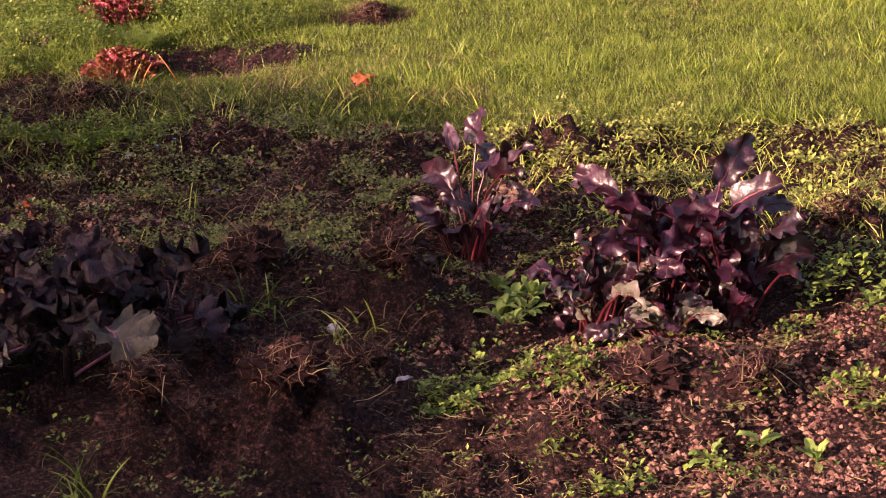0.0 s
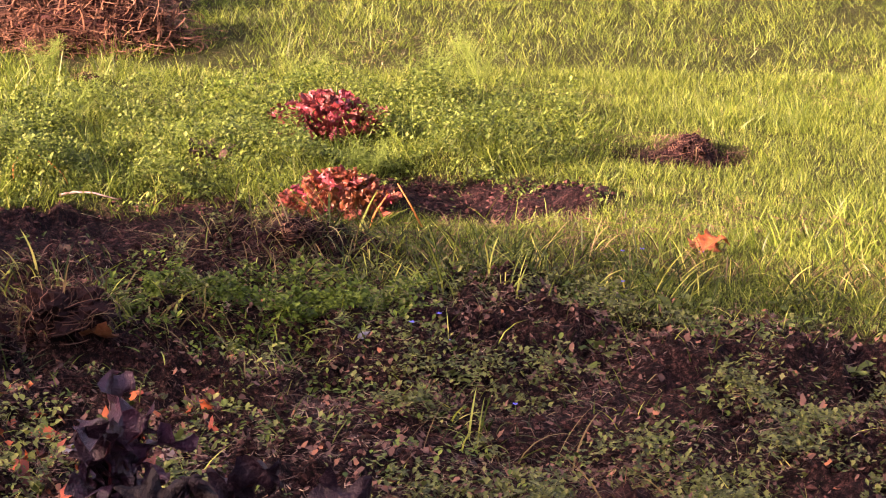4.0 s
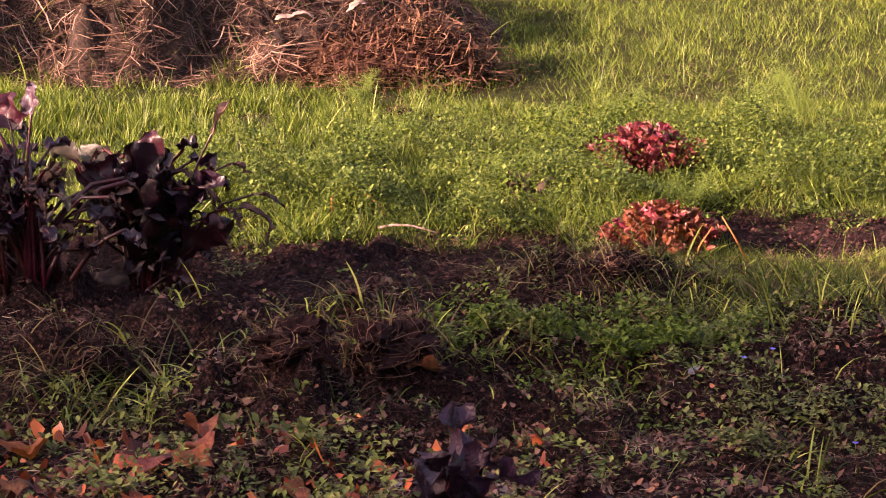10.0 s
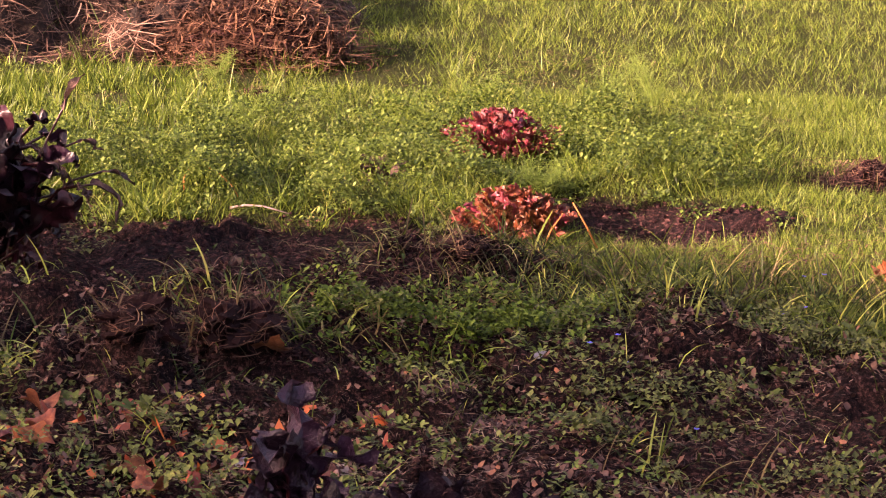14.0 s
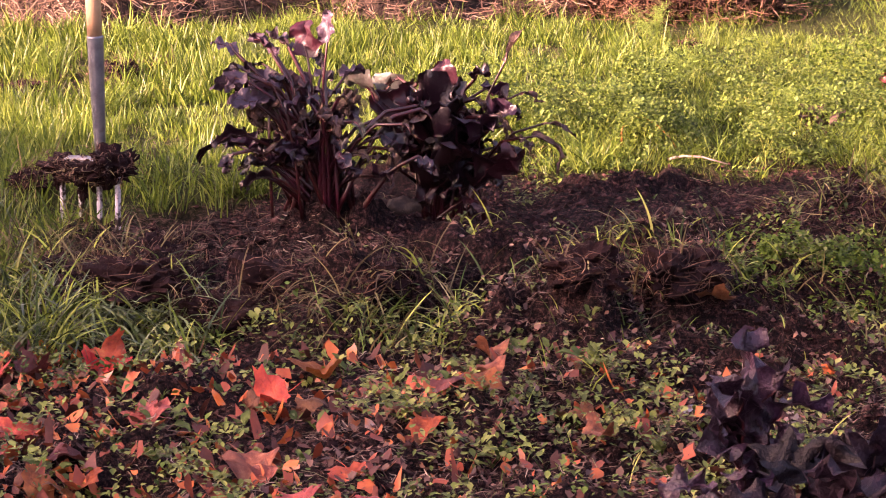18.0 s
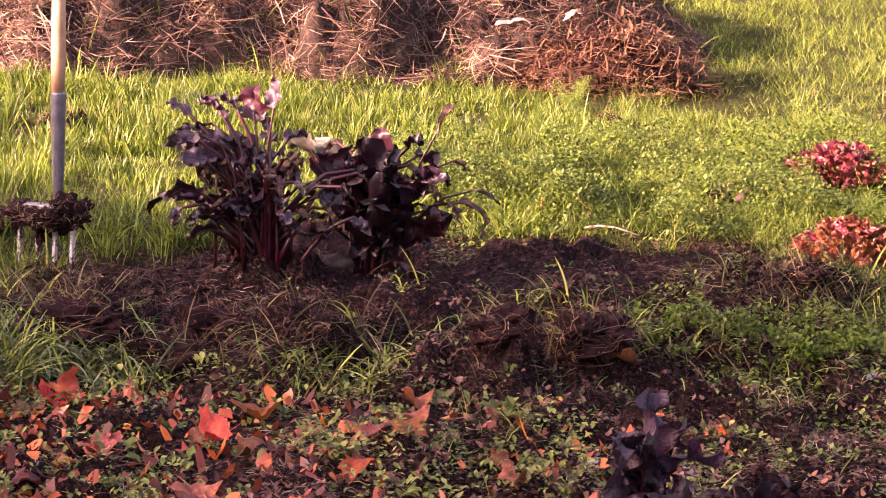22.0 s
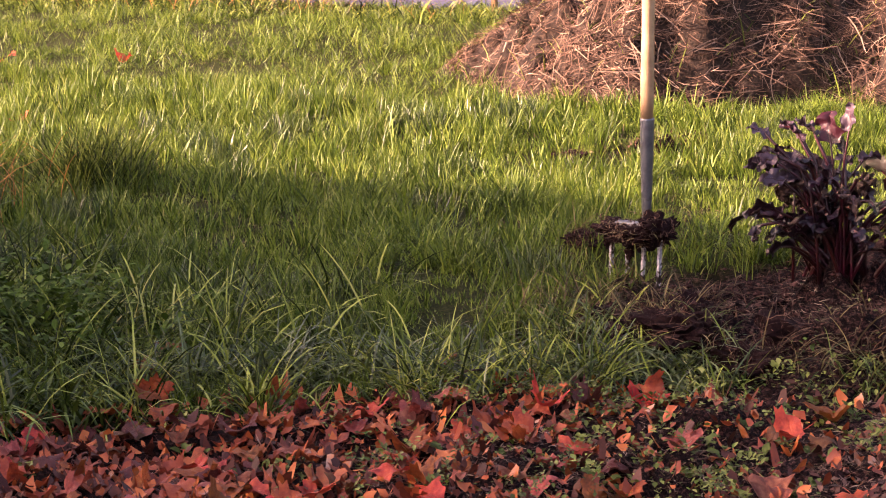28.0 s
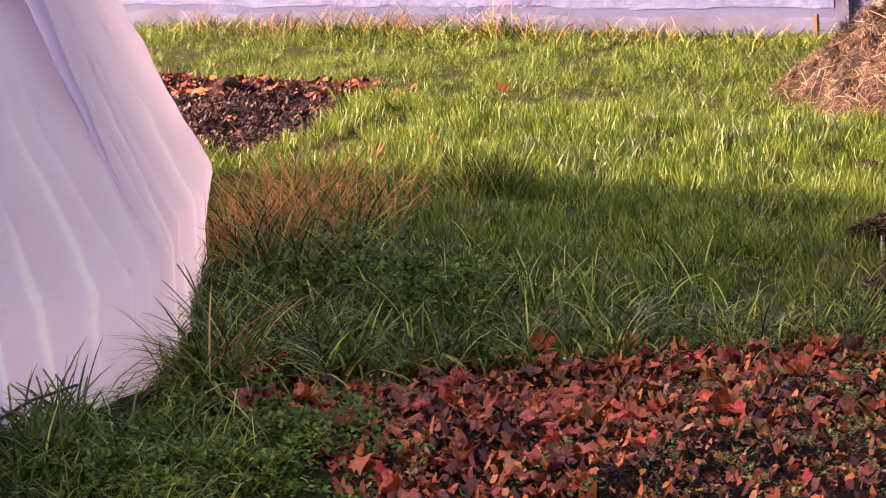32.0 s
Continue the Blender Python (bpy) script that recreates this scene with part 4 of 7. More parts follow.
leaf_by(b2, 8, 165, 73, 0.30, 0.11, 0.075, 40, "pale_beet", "beet_stalk", twist=0.8)
leaf_by(b2, 9, 195, 68, 0.34, 0.12, 0.075, 40, "pale_beet", "beet_stalk", twist=-0.6)
leaf_by(b2, 10, 5, 58, 0.36, 0.09, 0.030, 100, "wither", "beet_stalk", label="pale shrivelled leaf at a leaning stalk's tip")
leaf_by(b2, 12, 20, 70, 0.42, 0.10, 0.045, 15, "wither", "beet_stalk")
leaf_by(b2, 13, 0, 60, 0.33, 0.14, 0.04, 175, "wither", "beet_stalk")
leaf_by(b2, 14, -130, 30, 0.14, 0.12, 0.075, 80, "wither", "beet_stalk", label="pale shrivelled leaf lying on the soil")
b3 = beet_plant((0.93, 3.72), 17, 0.40, 0.14, 31, "purple beet plant with glowing red stalks at the shade's edge", "beet", bright=0.3, leaf_len=(0.12, 0.17), up=(74, 92), wither=0.08)
leaf_by(b3, 15, 140, 84, 0.36, 0.085, 0.048, 10, "pink_beet", "beet_stalk", twist=0.9)
leaf_by(b3, 16, 60, 84, 0.37, 0.12, 0.09, 30, "beet", "beet_stalk", twist=0.5)
leaf_by(b3, 17, 190, 35, 0.15, 0.17, 0.09, 70, "kale_dark", "beet_stalk")
leaf_by(b3, 18, 215, 25, 0.14, 0.18, 0.10, 60, "kale_dark", "beet_stalk")
beet_plant((1.20, 3.00), 24, 0.28, 0.14, 41, "low bronze-purple beet plant with spreading leaves", "beet", bright=0.06, leaf_len=(0.10, 0.15), up=(58, 88), pale=0.16, wither=0.10)
beet_plant((1.42, 3.12), 30, 0.46, 0.14, 43, "tall glossy purple beet plant in full sun", "beet", bright=0.04, leaf_len=(0.13, 0.20), up=(66, 91), pale=0.03, wither=0.04)
beet_plant((1.57, 3.00), 28, 0.40, 0.14, 47, "glossy dark beet plant with some grey leaves", "beet", bright=0.03, leaf_len=(0.12, 0.18), up=(62, 90), pale=0.07, wither=0.06)
beet_plant((1.37, 2.86), 18, 0.17, 0.10, 53, "low beet plant with bent-down mottled leaves", "beet", bright=0.05, leaf_len=(0.10, 0.14), up=(20, 70), pale=0.25, wither=0.15)


def kale_plant(at, n, height, seed, label, mat, leaf_len, up, wd=0.85):
    rnd = random.Random(seed)
    pl = thing("kale_plant", label, "kale plant", (at[0], at[1], float(ground_height(*at))), "kale plants")
    bm = bmesh.new()
    tube(bm, [(0, 0, -0.05), (0.005, 0, height * 0.4), (0.0, 0.01, height * 0.8)], [0.016, 0.013, 0.008], 8)
    part("stem", bm, M["kale_dark"], pl, "thick dark stem")
    for i in range(n):
        az = i * 2.399963 + rnd.uniform(-0.3, 0.3)
        ll = rnd.uniform(*leaf_len)
        add_leaf(pl, rnd, az, radians(rnd.uniform(*up)), rnd.uniform(0.03, 0.08), ll, ll * rnd.uniform(wd - 0.15, wd + 0.1), radians(rnd.uniform(40, 120)), M[mat], M["kale_rib"] if mat == "kale" else M["beet_stalk"],
                 kale_shape, wavy=rnd.uniform(0.14, 0.26), fold=rnd.uniform(0.0, 0.8), twist=rnd.uniform(-0.8, 0.8), rs=0.003, frill=22, crumple=0.16, torn=0.05,
                 base=(0, 0, height * (0.35 + 0.6 * i / n)), nu=23, nv=11)
    return pl


k1 = kale_plant((-0.22, 2.88), 13, 0.21, 61, "dark purple kale with broad grey outer leaves in shade", "kale_dark", (0.12, 0.17), (10, 78))
leaf_by(k1, 19, -60, 18, 0.10, 0.18, 0.19, 60, "kale", "kale_rib", shape=kale_shape, frill=24, crumple=0.14, base=(0.06, 0, 0.13), nu=23, nv=11)
leaf_by(k1, 22, -150, 15, 0.22, 0.17, 0.14, 70, "kale", "kale_rib", shape=kale_shape, frill=24, crumple=0.12, base=(-0.2, -0.02, 0.08), nu=23, nv=11)
leaf_by(k1, 20, -120, 10, 0.12, 0.17, 0.15, 60, "kale", "kale_rib", shape=kale_shape, frill=24, crumple=0.14, base=(-0.1, 0, 0.10), nu=23, nv=11)
leaf_by(k1, 21, 30, 20, 0.16, 0.14, 0.09, 60, "wither", "kale_rib", shape=kale_shape, label="yellowed orange-brown leaf")
kale_plant((-0.10, 3.12), 11, 0.22, 63, "dark drooping kale plant in shade", "kale_dark", (0.11, 0.16), (10, 80))
k2 = kale_plant((-0.52, 3.45), 9, 0.20, 67, "tall dark kale stalk with upright curled leaves", "kale_violet", (0.08, 0.12), (25, 80), wd=0.6)
for i, (a, e) in enumerate(((200, 84), (330, 82), (265, 70), (90, 86))):
    leaf_by(k2, 90 + i, a, e - 8, 0.02, 0.13 + 0.02 * i, 0.075, 35, "kale_violet", "beet_stalk", shape=beet_shape, fold=0.5, twist=0.9 - 0.6 * i, frill=14, wavy=0.3, crumple=0.24, base=(0, 0, 0.20), nu=19, nv=11)
kale_plant((-0.62, 2.78), 9, 0.13, 75, "dark purple kale with bent-down frilled leaves", "kale_dark", (0.11, 0.16), (-10, 50))
kale_plant((0.06, 2.98), 12, 0.17, 77, "dark kale plant with shrivelled leaves in shade", "kale_dark", (0.10, 0.15), (0, 55))
kale_plant((-0.38, 3.22), 14, 0.22, 79, "dark bushy kale plant in shade", "kale_dark", (0.10, 0.14), (20, 88))
kale_plant((-0.47, 3.02), 8, 0.12, 69, "low dark kale plant with lobed leaves", "kale_dark", (0.10, 0.15), (0, 45))


def lettuce_plant(at, size, seed, mat, label):
    rnd = random.Random(seed)
    pl = thing("lettuce", label, "lettuce", (at[0], at[1], float(ground_height(*at)) + 0.005), "red lettuces")
    for i in range(180):
        k = (i / 179) ** 0.6
        az = i * 2.399963
        r = size * 0.62 * k
        ll = size * rnd.uniform(0.48, 0.74) * (1.12 - 0.35 * k)
        add_leaf(pl, rnd, az, radians(86 - 50 * k ** 2 + rnd.uniform(-14, 14)), 0.01, ll, ll * rnd.uniform(0.26, 0.42), radians(rnd.uniform(-20, 50)), M[mat if rnd.random() < 0.8 else "lettuce"], None, lettuce_shape,
                 wavy=0.30, fold=rnd.uniform(0.0, 0.9), twist=rnd.uniform(-0.8, 0.8), frill=38, crumple=0.24, torn=0.25, base=(math.cos(az) * r, math.sin(az) * r, 0.015 * (1 - k)), nu=15, nv=7)
    pl.scale = (0.9, 0.9, 0.80)
    return pl


lettuce_plant((-0.235, 7.03), 0.205, 71, "lettuce", "frilly dark red leaf lettuce in chickweed")
lettuce_plant((-0.19, 6.10), 0.175, 73, "lettuce_orange", "frilly bronze-red leaf lettuce at the bed's edge")


# ---- digging fork ----
def build_fork():
    fork = thing("digging_fork", "digging fork with ash shaft standing upright in the bed", "garden fork", (-2.158, 5.24, 0), turn=-26)
    fork.matrix_world = pose(-2.158, 5.24, 0, 0, 0.9, 0) @ pose(0, 0, 0, 0, 0, -26)
    bm = bmesh.new()
    zs = np.linspace(0.49, 1.27, 14)
    tube(bm, [(0.001 * math.sin(z * 9), 0, z) for z in zs], [0.0175 + 0.0008 * math.sin(z * 23) for z in zs], 18)
    part("shaft", bm, M["ash_wood"], fork, "worn ash wood shaft with dark flecks")
    bm = bmesh.new()
    tube(bm, [(0, 0, 0.20), (0, 0, 0.245), (0, 0, 0.29), (0, 0, 0.36), (0, 0, 0.503), (0, 0, 0.508)], [0.010, 0.0125, 0.0145, 0.0165, 0.0195, 0.0188], 18)
    part("socket", bm, M["steel"], fork, "grey steel socket")
    bm = bmesh.new()
    tube(bm, [(-0.128, 0, 0.165), (-0.122, 0, 0.193), (-0.100, 0, 0.203), (-0.03, 0, 0.208), (0.01, 0, 0.208), (0.036, 0, 0.202), (0.050, 0, 0.19), (0.054, 0, 0.165)], [0.009, 0.010, 0.010, 0.012, 0.012, 0.010, 0.010, 0.009], 10)
    part("head", bm, M["steel"], fork, "muddy steel head")
    for x in (-0.128, -0.066, -0.006, 0.054):
        bm = bmesh.new()
        pts = [(x, 0, 0.20), (x, -0.004, 0.13), (x, -0.007, 0.06), (x, -0.006, -0.02), (x, 0.0, -0.07)]
        tube(bm, pts, [0.0075, 0.0068, 0.0062, 0.0045, 0.002], 4)
        part("tine", bm, M["tine"], fork, "muddy bright scoured steel tine", smooth=False)


build_fork()


def lump(name, at, size, squash, seed, material, label, category, sub=3, rough=0.45, parent=None, group="", seat=True):
    """An uneven lump of earth or stone."""
    bm = bmesh.new()
    bmesh.ops.create_icosphere(bm, subdivisions=sub, radius=1.0)
    o = Vector((seed * 3.7, seed * 1.3, seed * 0.7))
    for v in bm.verts:
        d = 1 + rough * (noise.noise(v.co * 1.6 + o) + 0.6 * noise.noise(v.co * 4 + o) + 0.35 * noise.noise(v.co * 9 + o) + 0.22 * noise.noise(v.co * 19 + o))
        v.co = Vector((v.co.x * size[0] * d, v.co.y * size[1] * d, v.co.z * size[2] * d * squash))
    me = bpy.data.meshes.new(name)
    bm.to_mesh(me)
    bm.free()
    me.materials.append(material)
    me.polygons.foreach_set("use_smooth", np.ones(len(me.polygons), bool))
    ob = new(name, me)
    z = at[2] if len(at) > 2 else float(ground_height(at[0], at[1])) + size[2] * squash * 0.35
    ob.matrix_world = pose(at[0], at[1], z, 0, 0, seed * 50)
    return tagged(ob, label, category, group)


def strands(name, pts, length, width, material, label, category, normal=None, flat=0.25, curl=1.6, segs=5, heading=None, spread=3.2, lift=0.006, parent=None):
    """Loose bent stems lying over a surface: pts n x 3; heading: their mean way."""
    n = len(pts)
    az = RNG.uniform(0, 2 * np.pi, n) if heading is None else heading + RNG.uniform(-spread / 2, spread / 2, n)
    L = length * RNG.uniform(0.45, 1.3, n)
    W = width * RNG.uniform(0.6, 1.4, n)
    turn = RNG.normal(0, curl, n)
    el = RNG.normal(0.05, flat, n)
    nz = normal if normal is not None else np.tile([0.0, 0, 1], (n, 1))
    ref = np.stack([np.cos(az), np.sin(az), 0 * az], 1)
    t1 = ref - nz * (ref * nz).sum(1)[:, None]
    t1 /= np.linalg.norm(t1, axis=1)[:, None] + 1e-6
    t2 = np.cross(nz, t1)
    p = pts + nz * lift
    rows = []
    for k in range(segs + 1):
        t = k / segs
        a = turn * t
        d = t1 * np.cos(a)[:, None] + t2 * np.sin(a)[:, None]
        d = d * np.cos(el)[:, None] + nz * np.sin(el * (1 - 1.6 * t))[:, None]
        s = np.cross(nz, d)
        s = s / (np.linalg.norm(s, axis=1)[:, None] + 1e-6) + nz * RNG.uniform(-0.5, 0.5, n)[:, None]
        if k:
            p = p + d * (L / segs)[:, None]
        e = s * (W * 0.5 * (1 - 0.5 * t))[:, None]
        rows += [p - e, p + e]
    per = 2 * (segs + 1)
    v = np.stack(rows, 1).reshape(-1, 3)
    o = np.arange(n) * per
    q = np.concatenate([np.stack([o + 2 * k, o + 2 * k + 1, o + 2 * k + 3, o + 2 * k + 2], 1) for k in range(segs)])
    return stuff(name, fast_mesh(name, v, q, [], material, True), label, category, parent)


for at, size, sd in (((-2.262, 5.29, 0.185), (0.050, 0.036, 0.026), 3), ((-2.125, 5.225, 0.205), (0.060, 0.044, 0.036), 5), ((-2.190, 5.25, 0.180), (0.044, 0.034, 0.030), 6), ((-2.285, 5.30, 0.150), (0.011, 0.011, 0.022), 8), ((-2.205, 5.25, 0.140), (0.010, 0.010, 0.022), 9)):
    lump("root_clod", at, size, 1.0, sd, M["crumb"], "dark root-bound sod clinging to the fork head", "soil clod", sub=4, rough=0.85, group="sods on the fork")
cp = np.concatenate([RNG.normal((-2.25, 5.26, 0.195), (0.036, 0.022, 0.016), (130, 3)), RNG.normal((-2.12, 5.20, 0.21), (0.038, 0.022, 0.020), (170, 3)), RNG.normal((-2.19, 5.22, 0.19), (0.045, 0.02, 0.016), (80, 3))])
strands("root_fibres", cp, 0.050, 0.0024, M["root"], "fine dry roots and grass in the sod", "roots", flat=0.9, curl=2.4)
cp = RNG.normal((-2.16, 5.19, 0.20), (0.06, 0.02, 0.02), (50, 3))
strands("sod_grass", cp, 0.055, 0.0030, M["bed_straw"], "withered grass caught in the sod", "dry grass", flat=0.9, curl=1.6)


# ---- heap of hay ----
def heap_height(x, y):
    x, y = np.asarray(x, float), np.asarray(y, float)
    foot = np.interp(x, [-4.4, -4.2, -3.8, -3.5, -3.2, -2.9, -2.5, -2.06, -1.66, -1.2, -0.9], [8.85, 8.68, 8.32, 8.12, 7.98, 8.10, 8.38, 8.38, 8.50, 8.72, 8.85])
    top = np.interp(x, [-4.35, -4.0, -3.7, -3.4, -3.0, -2.4, -1.8, -1.3, -0.95, -0.80], [0.0, 0.24, 0.46, 0.66, 0.78, 0.68, 0.46, 0.36, 0.14, 0.0])
    s = y - foot + 0.04 * wave(x, y, 3.1, 6)
    rise = 1 - np.exp(-np.clip(s, 0, 3) / 0.42)
    on = step(0.0, 0.10, s) * step(10.30, 9.70, y) * step(0.0, 0.05, top)
    z = top * rise * step(10.35, 9.5, y) * (1 + 0.05 * wave(x, y, 2.4, 3))
    z = z + (0.03 * wave(x, y, 5, 1) + 0.12 * (lattice(x, y, 5.5, 41) - 0.5) + 0.20 * (lattice(x, y, 11, 42) - 0.5) + 0.16 * (lattice(x, y, 24, 43) - 0.5)) * on * np.clip(top * 3, 0.15, 1)
    return np.where((s < 0) | (top <= 0) | (y > 10.32), -0.08, z - 0.01)


def build_heap():
    heap = thing("hay_heap", "heap of dead brown hay and uprooted weeds on the lawn", "hay heap", (0, 0, 0))
    xs, ys = np.arange(-4.5, -0.7, 0.03), np.arange(7.8, 10.36, 0.03)
    gx, gy = np.meshgrid(xs, ys)
    z = heap_height(gx, gy)
    v = np.stack([gx.ravel(), gy.ravel(), z.ravel()], 1)
    ny, nx = gx.shape
    i = (np.arange(ny - 1)[:, None] * nx + np.arange(nx - 1)[None]).ravel()
    child("core", fast_mesh("core", v, np.stack([i, i + 1, i + 1 + nx, i + nx], 1), [], surface("rotting_hay", [(0.3, (0.006, 0.0035, 0.003)), (0.55, (0.028, 0.016, 0.011)), (0.72, (0.10, 0.062, 0.042))], scale=45, rough=0.95, bump=0.9, bump_scale=90), True), heap, "packed rotting hay")

    def on_heap(n):
        p = np.stack([RNG.uniform(-4.4, -0.8, n), RNG.uniform(7.85, 9.75, n)], 1)
        zz = heap_height(p[:, 0], p[:, 1])
        keep = (zz > 0.0) & (RNG.random(n) < 0.20 + 0.80 * step(0.38, 0.56, 0.5 * lattice(p[:, 0], p[:, 1], 9, 44) + 0.5 * lattice(p[:, 0], p[:, 1], 19, 45)))
        p, zz = p[keep], zz[keep]
        e = 0.08
        gxn = (heap_height(p[:, 0] + e, p[:, 1]) - heap_height(p[:, 0] - e, p[:, 1])) / (2 * e)
        gyn = (heap_height(p[:, 0], p[:, 1] + e) - heap_height(p[:, 0], p[:, 1] - e)) / (2 * e)
        nn = np.stack([-gxn, -gyn, np.ones(len(p))], 1)
        nn /= np.linalg.norm(nn, axis=1)[:, None]
        return np.concatenate([p, zz[:, None]], 1), nn
    p, nn = on_heap(85000)
    strands("hay", p, 0.10, 0.0036, M["straw"], "tangled dry hay stems", "hay", nn, flat=0.5, curl=0.8, segs=2, heading=-math.pi / 2, spread=4.5, parent=heap)
    p, nn = on_heap(12000)
    strands("hanging_hay", p, 0.17, 0.0044, M["straw"], "long pale hanging hay stems", "hay", nn, flat=0.4, curl=0.5, segs=3, heading=-math.pi / 2, spread=2.8, lift=0.02, parent=heap)
    p, nn = on_heap(3200)
    blades("heap_grass", p, RNG.uniform(0.06, 0.2, len(p)), 0.006, M["shade_grass"], lean=0.7, curl=0.9, label="green grass growing out of the heap", parent=heap)


build_heap()
vine = thing("vine_pile", "tangled pile of reddish dead vines at the heap's end", "vine pile", (0, 0, 0))


def build_vines():
    n = 1900
    th = RNG.uniform(0, 2 * np.pi, n)
    rr = np.sqrt(RNG.random(n)) * 1.0
    x, y = -1.12 + np.cos(th) * rr * 0.36, 8.62 + np.sin(th) * rr * 0.24
    z = (0.27 + 0.06 * np.sin(x * 19 + 2) + 0.05 * np.sin(y * 23)) * (1 - rr ** 1.6) * RNG.uniform(0.5, 1.05, n)
    strands("tangle", np.stack([x, y, z], 1), 0.24, 0.0062, M["vine"], "reddish dead vine stems", "vines", flat=0.8, curl=3.0, segs=8, parent=vine)
    bm = bmesh.new()
    bmesh.ops.create_icosphere(bm, subdivisions=3, radius=1)
    for v in bm.verts:
        d = 1 + 0.35 * noise.noise(v.co * 2.5) + 0.2 * noise.noise(v.co * 7)
        v.co = Vector((-1.12 + v.co.x * 0.30 * d, 8.66 + v.co.y * 0.2 * d, v.co.z * 0.17 * d))
    part("core", bm, M["crumb"], vine, "dark earth under the vines")


build_vines()


# ---- lawn ----
def turf(x, y):
    return 1 - bed_mask(x, y)


def off_heap(x, y):
    return 1 - np.clip(heap_height(x, y) * 12, 0, 1)


def lawn_density(x, y):
    worn = step(0.15, 0.75, wave(x, y, 1.9, 9) * 0.7 + wave(x, y, 6, 2) * 0.4)
    weedy = blob(x, y, -0.75, 6.7, 0.75, 0.5)
    gaps = 0.18 + 0.67 * step(-1.2, 0.2, x) + 0.6 * step(0.25, 0.45, 0.6 * lattice(x, y, 5.5, 61) + 0.4 * lattice(x, y, 13, 62))
    return turf(x, y) * off_heap(x, y) * (1 - 0.4 * worn) * (1 - 0.5 * weedy) * gaps


def tuft_size(q):
    calm = 0.65 * step(-1.5, 0.0, q[:, 0])
    v = 0.35 + 0.9 * step(0.30, 0.75, lattice(q[:, 0], q[:, 1], 5.5, 61)) + 0.7 * step(0.4, 0.9, lattice(q[:, 0], q[:, 1], 13, 62))
    return v * (1 - calm) + calm


for x0, x1, y0, y1, n, hgt, wid, txt in ((-6.5, -1.0, 3.9, 8.2, 25000, 0.050, 0.0038, "green lawn grass in loose tufts, partly shaded"), (-1.0, 3.2, 3.9, 8.2, 52000, 0.036, 0.0021, "short green lawn grass, yellowing in places")):
    p, az, size = clumped(n if x0 > -2 else int(n * 0.62), 9 if x0 > -2 else 15, 0.018 if x0 > -2 else 0.014, x0, x1, y0, y1, lawn_density)
    blades("lawn_grass", p, hgt * size * tuft_size(p) * RNG.uniform(0.5, 1.3, len(p)), wid * RNG.uniform(0.6, 1.3, len(p)), M["grass"], lean=0.20 if x0 < -2 else 0.32, curl=0.35, segs=2 if x0 < -2 else 1, heading=az, label=txt)
p, az, size = clumped(36000, 8, 0.022, -11.0, 3.6, 8.0, 12.4, lambda x, y: np.where((x < -4.0) & (y > 10.70), 0, 1) * turf(x, y) * off_heap(x, y) * (0.2 + 0.6 * step(-1.2, 0.2, x) + 0.8 * step(0.25, 0.45, 0.6 * lattice(x, y, 5.5, 61) + 0.4 * lattice(x, y, 13, 62))))
blades("lawn_grass", p, 0.060 * size * tuft_size(p) * RNG.uniform(0.5, 1.3, len(p)), RNG.uniform(0.0035, 0.006, len(p)) * (1 - 0.45 * step(-1.5, 0.0, p[:, 0])), M["grass"], lean=0.34, curl=0.5, segs=1, heading=az, label="bright green sunlit lawn grass")
p, az, size = clumped(3600, 8, 0.022, -9.5, -6.0, 4.6, 8.2, turf)
blades("lawn_grass", p, 0.09 * size * RNG.uniform(0.5, 1.3, len(p)), RNG.uniform(0.004, 0.007, len(p)), M["grass"], lean=0.28, curl=0.5, heading=az, label="bright green sunlit lawn grass")
p, az, size = clumped(4200, 8, 0.03, 2.6, 9.0, 3.2, 11.5, lambda x, y: 1 + 0 * x)
blades("lawn_grass", p, 0.08 * size * RNG.uniform(0.5, 1.3, len(p)), RNG.uniform(0.005, 0.008, len(p)), M["grass"], lean=0.28, curl=0.5, segs=1, heading=az, label="bright green sunlit lawn grass")
p, az, size = clumped(3000, 14, 0.022, -5.6, -2.1, 4.2, 8.0, lambda x, y: turf(x, y) * off_heap(x, y) * step(0.50, 0.62, lattice(x, y, 4.6, 64)))
blades("upright_grass", p, (0.075 + 0.02 * step(4.8, 5.4, p[:, 1])) * size * RNG.uniform(0.5, 1.2, len(p)), RNG.uniform(0.004, 0.007, len(p)), M["grass"], lean=0.16, curl=0.4, segs=3, heading=az, label="upright fresh green blades of lawn grass")
p = scatter(36000, -6.0, 3.0, 4.0, 9.0, lambda x, y: turf(x, y) * off_heap(x, y) * step(-0.2, 0.8, wave(x, y, 2.3, 9)))
strands("lawn_thatch", np.concatenate([p, ground_height(p[:, 0], p[:, 1])[:, None]], 1), 0.06, 0.003, M["bed_straw"], "dry thatch between the grass blades", "dry grass", flat=0.5, curl=1.0, segs=3)


def tussock(at, n, radius, height, width, material, label, lean=0.55, curl=0.9):
    pts = np.stack([RNG.normal(at[0], radius, n), RNG.normal(at[1], radius, n)], 1)
    o = blades("grass_tuft", pts, height * RNG.uniform(0.45, 1.15, n), width * RNG.uniform(0.7, 1.3, n), material, lean, curl, segs=5, label=label, category="grass tuft")
    return o


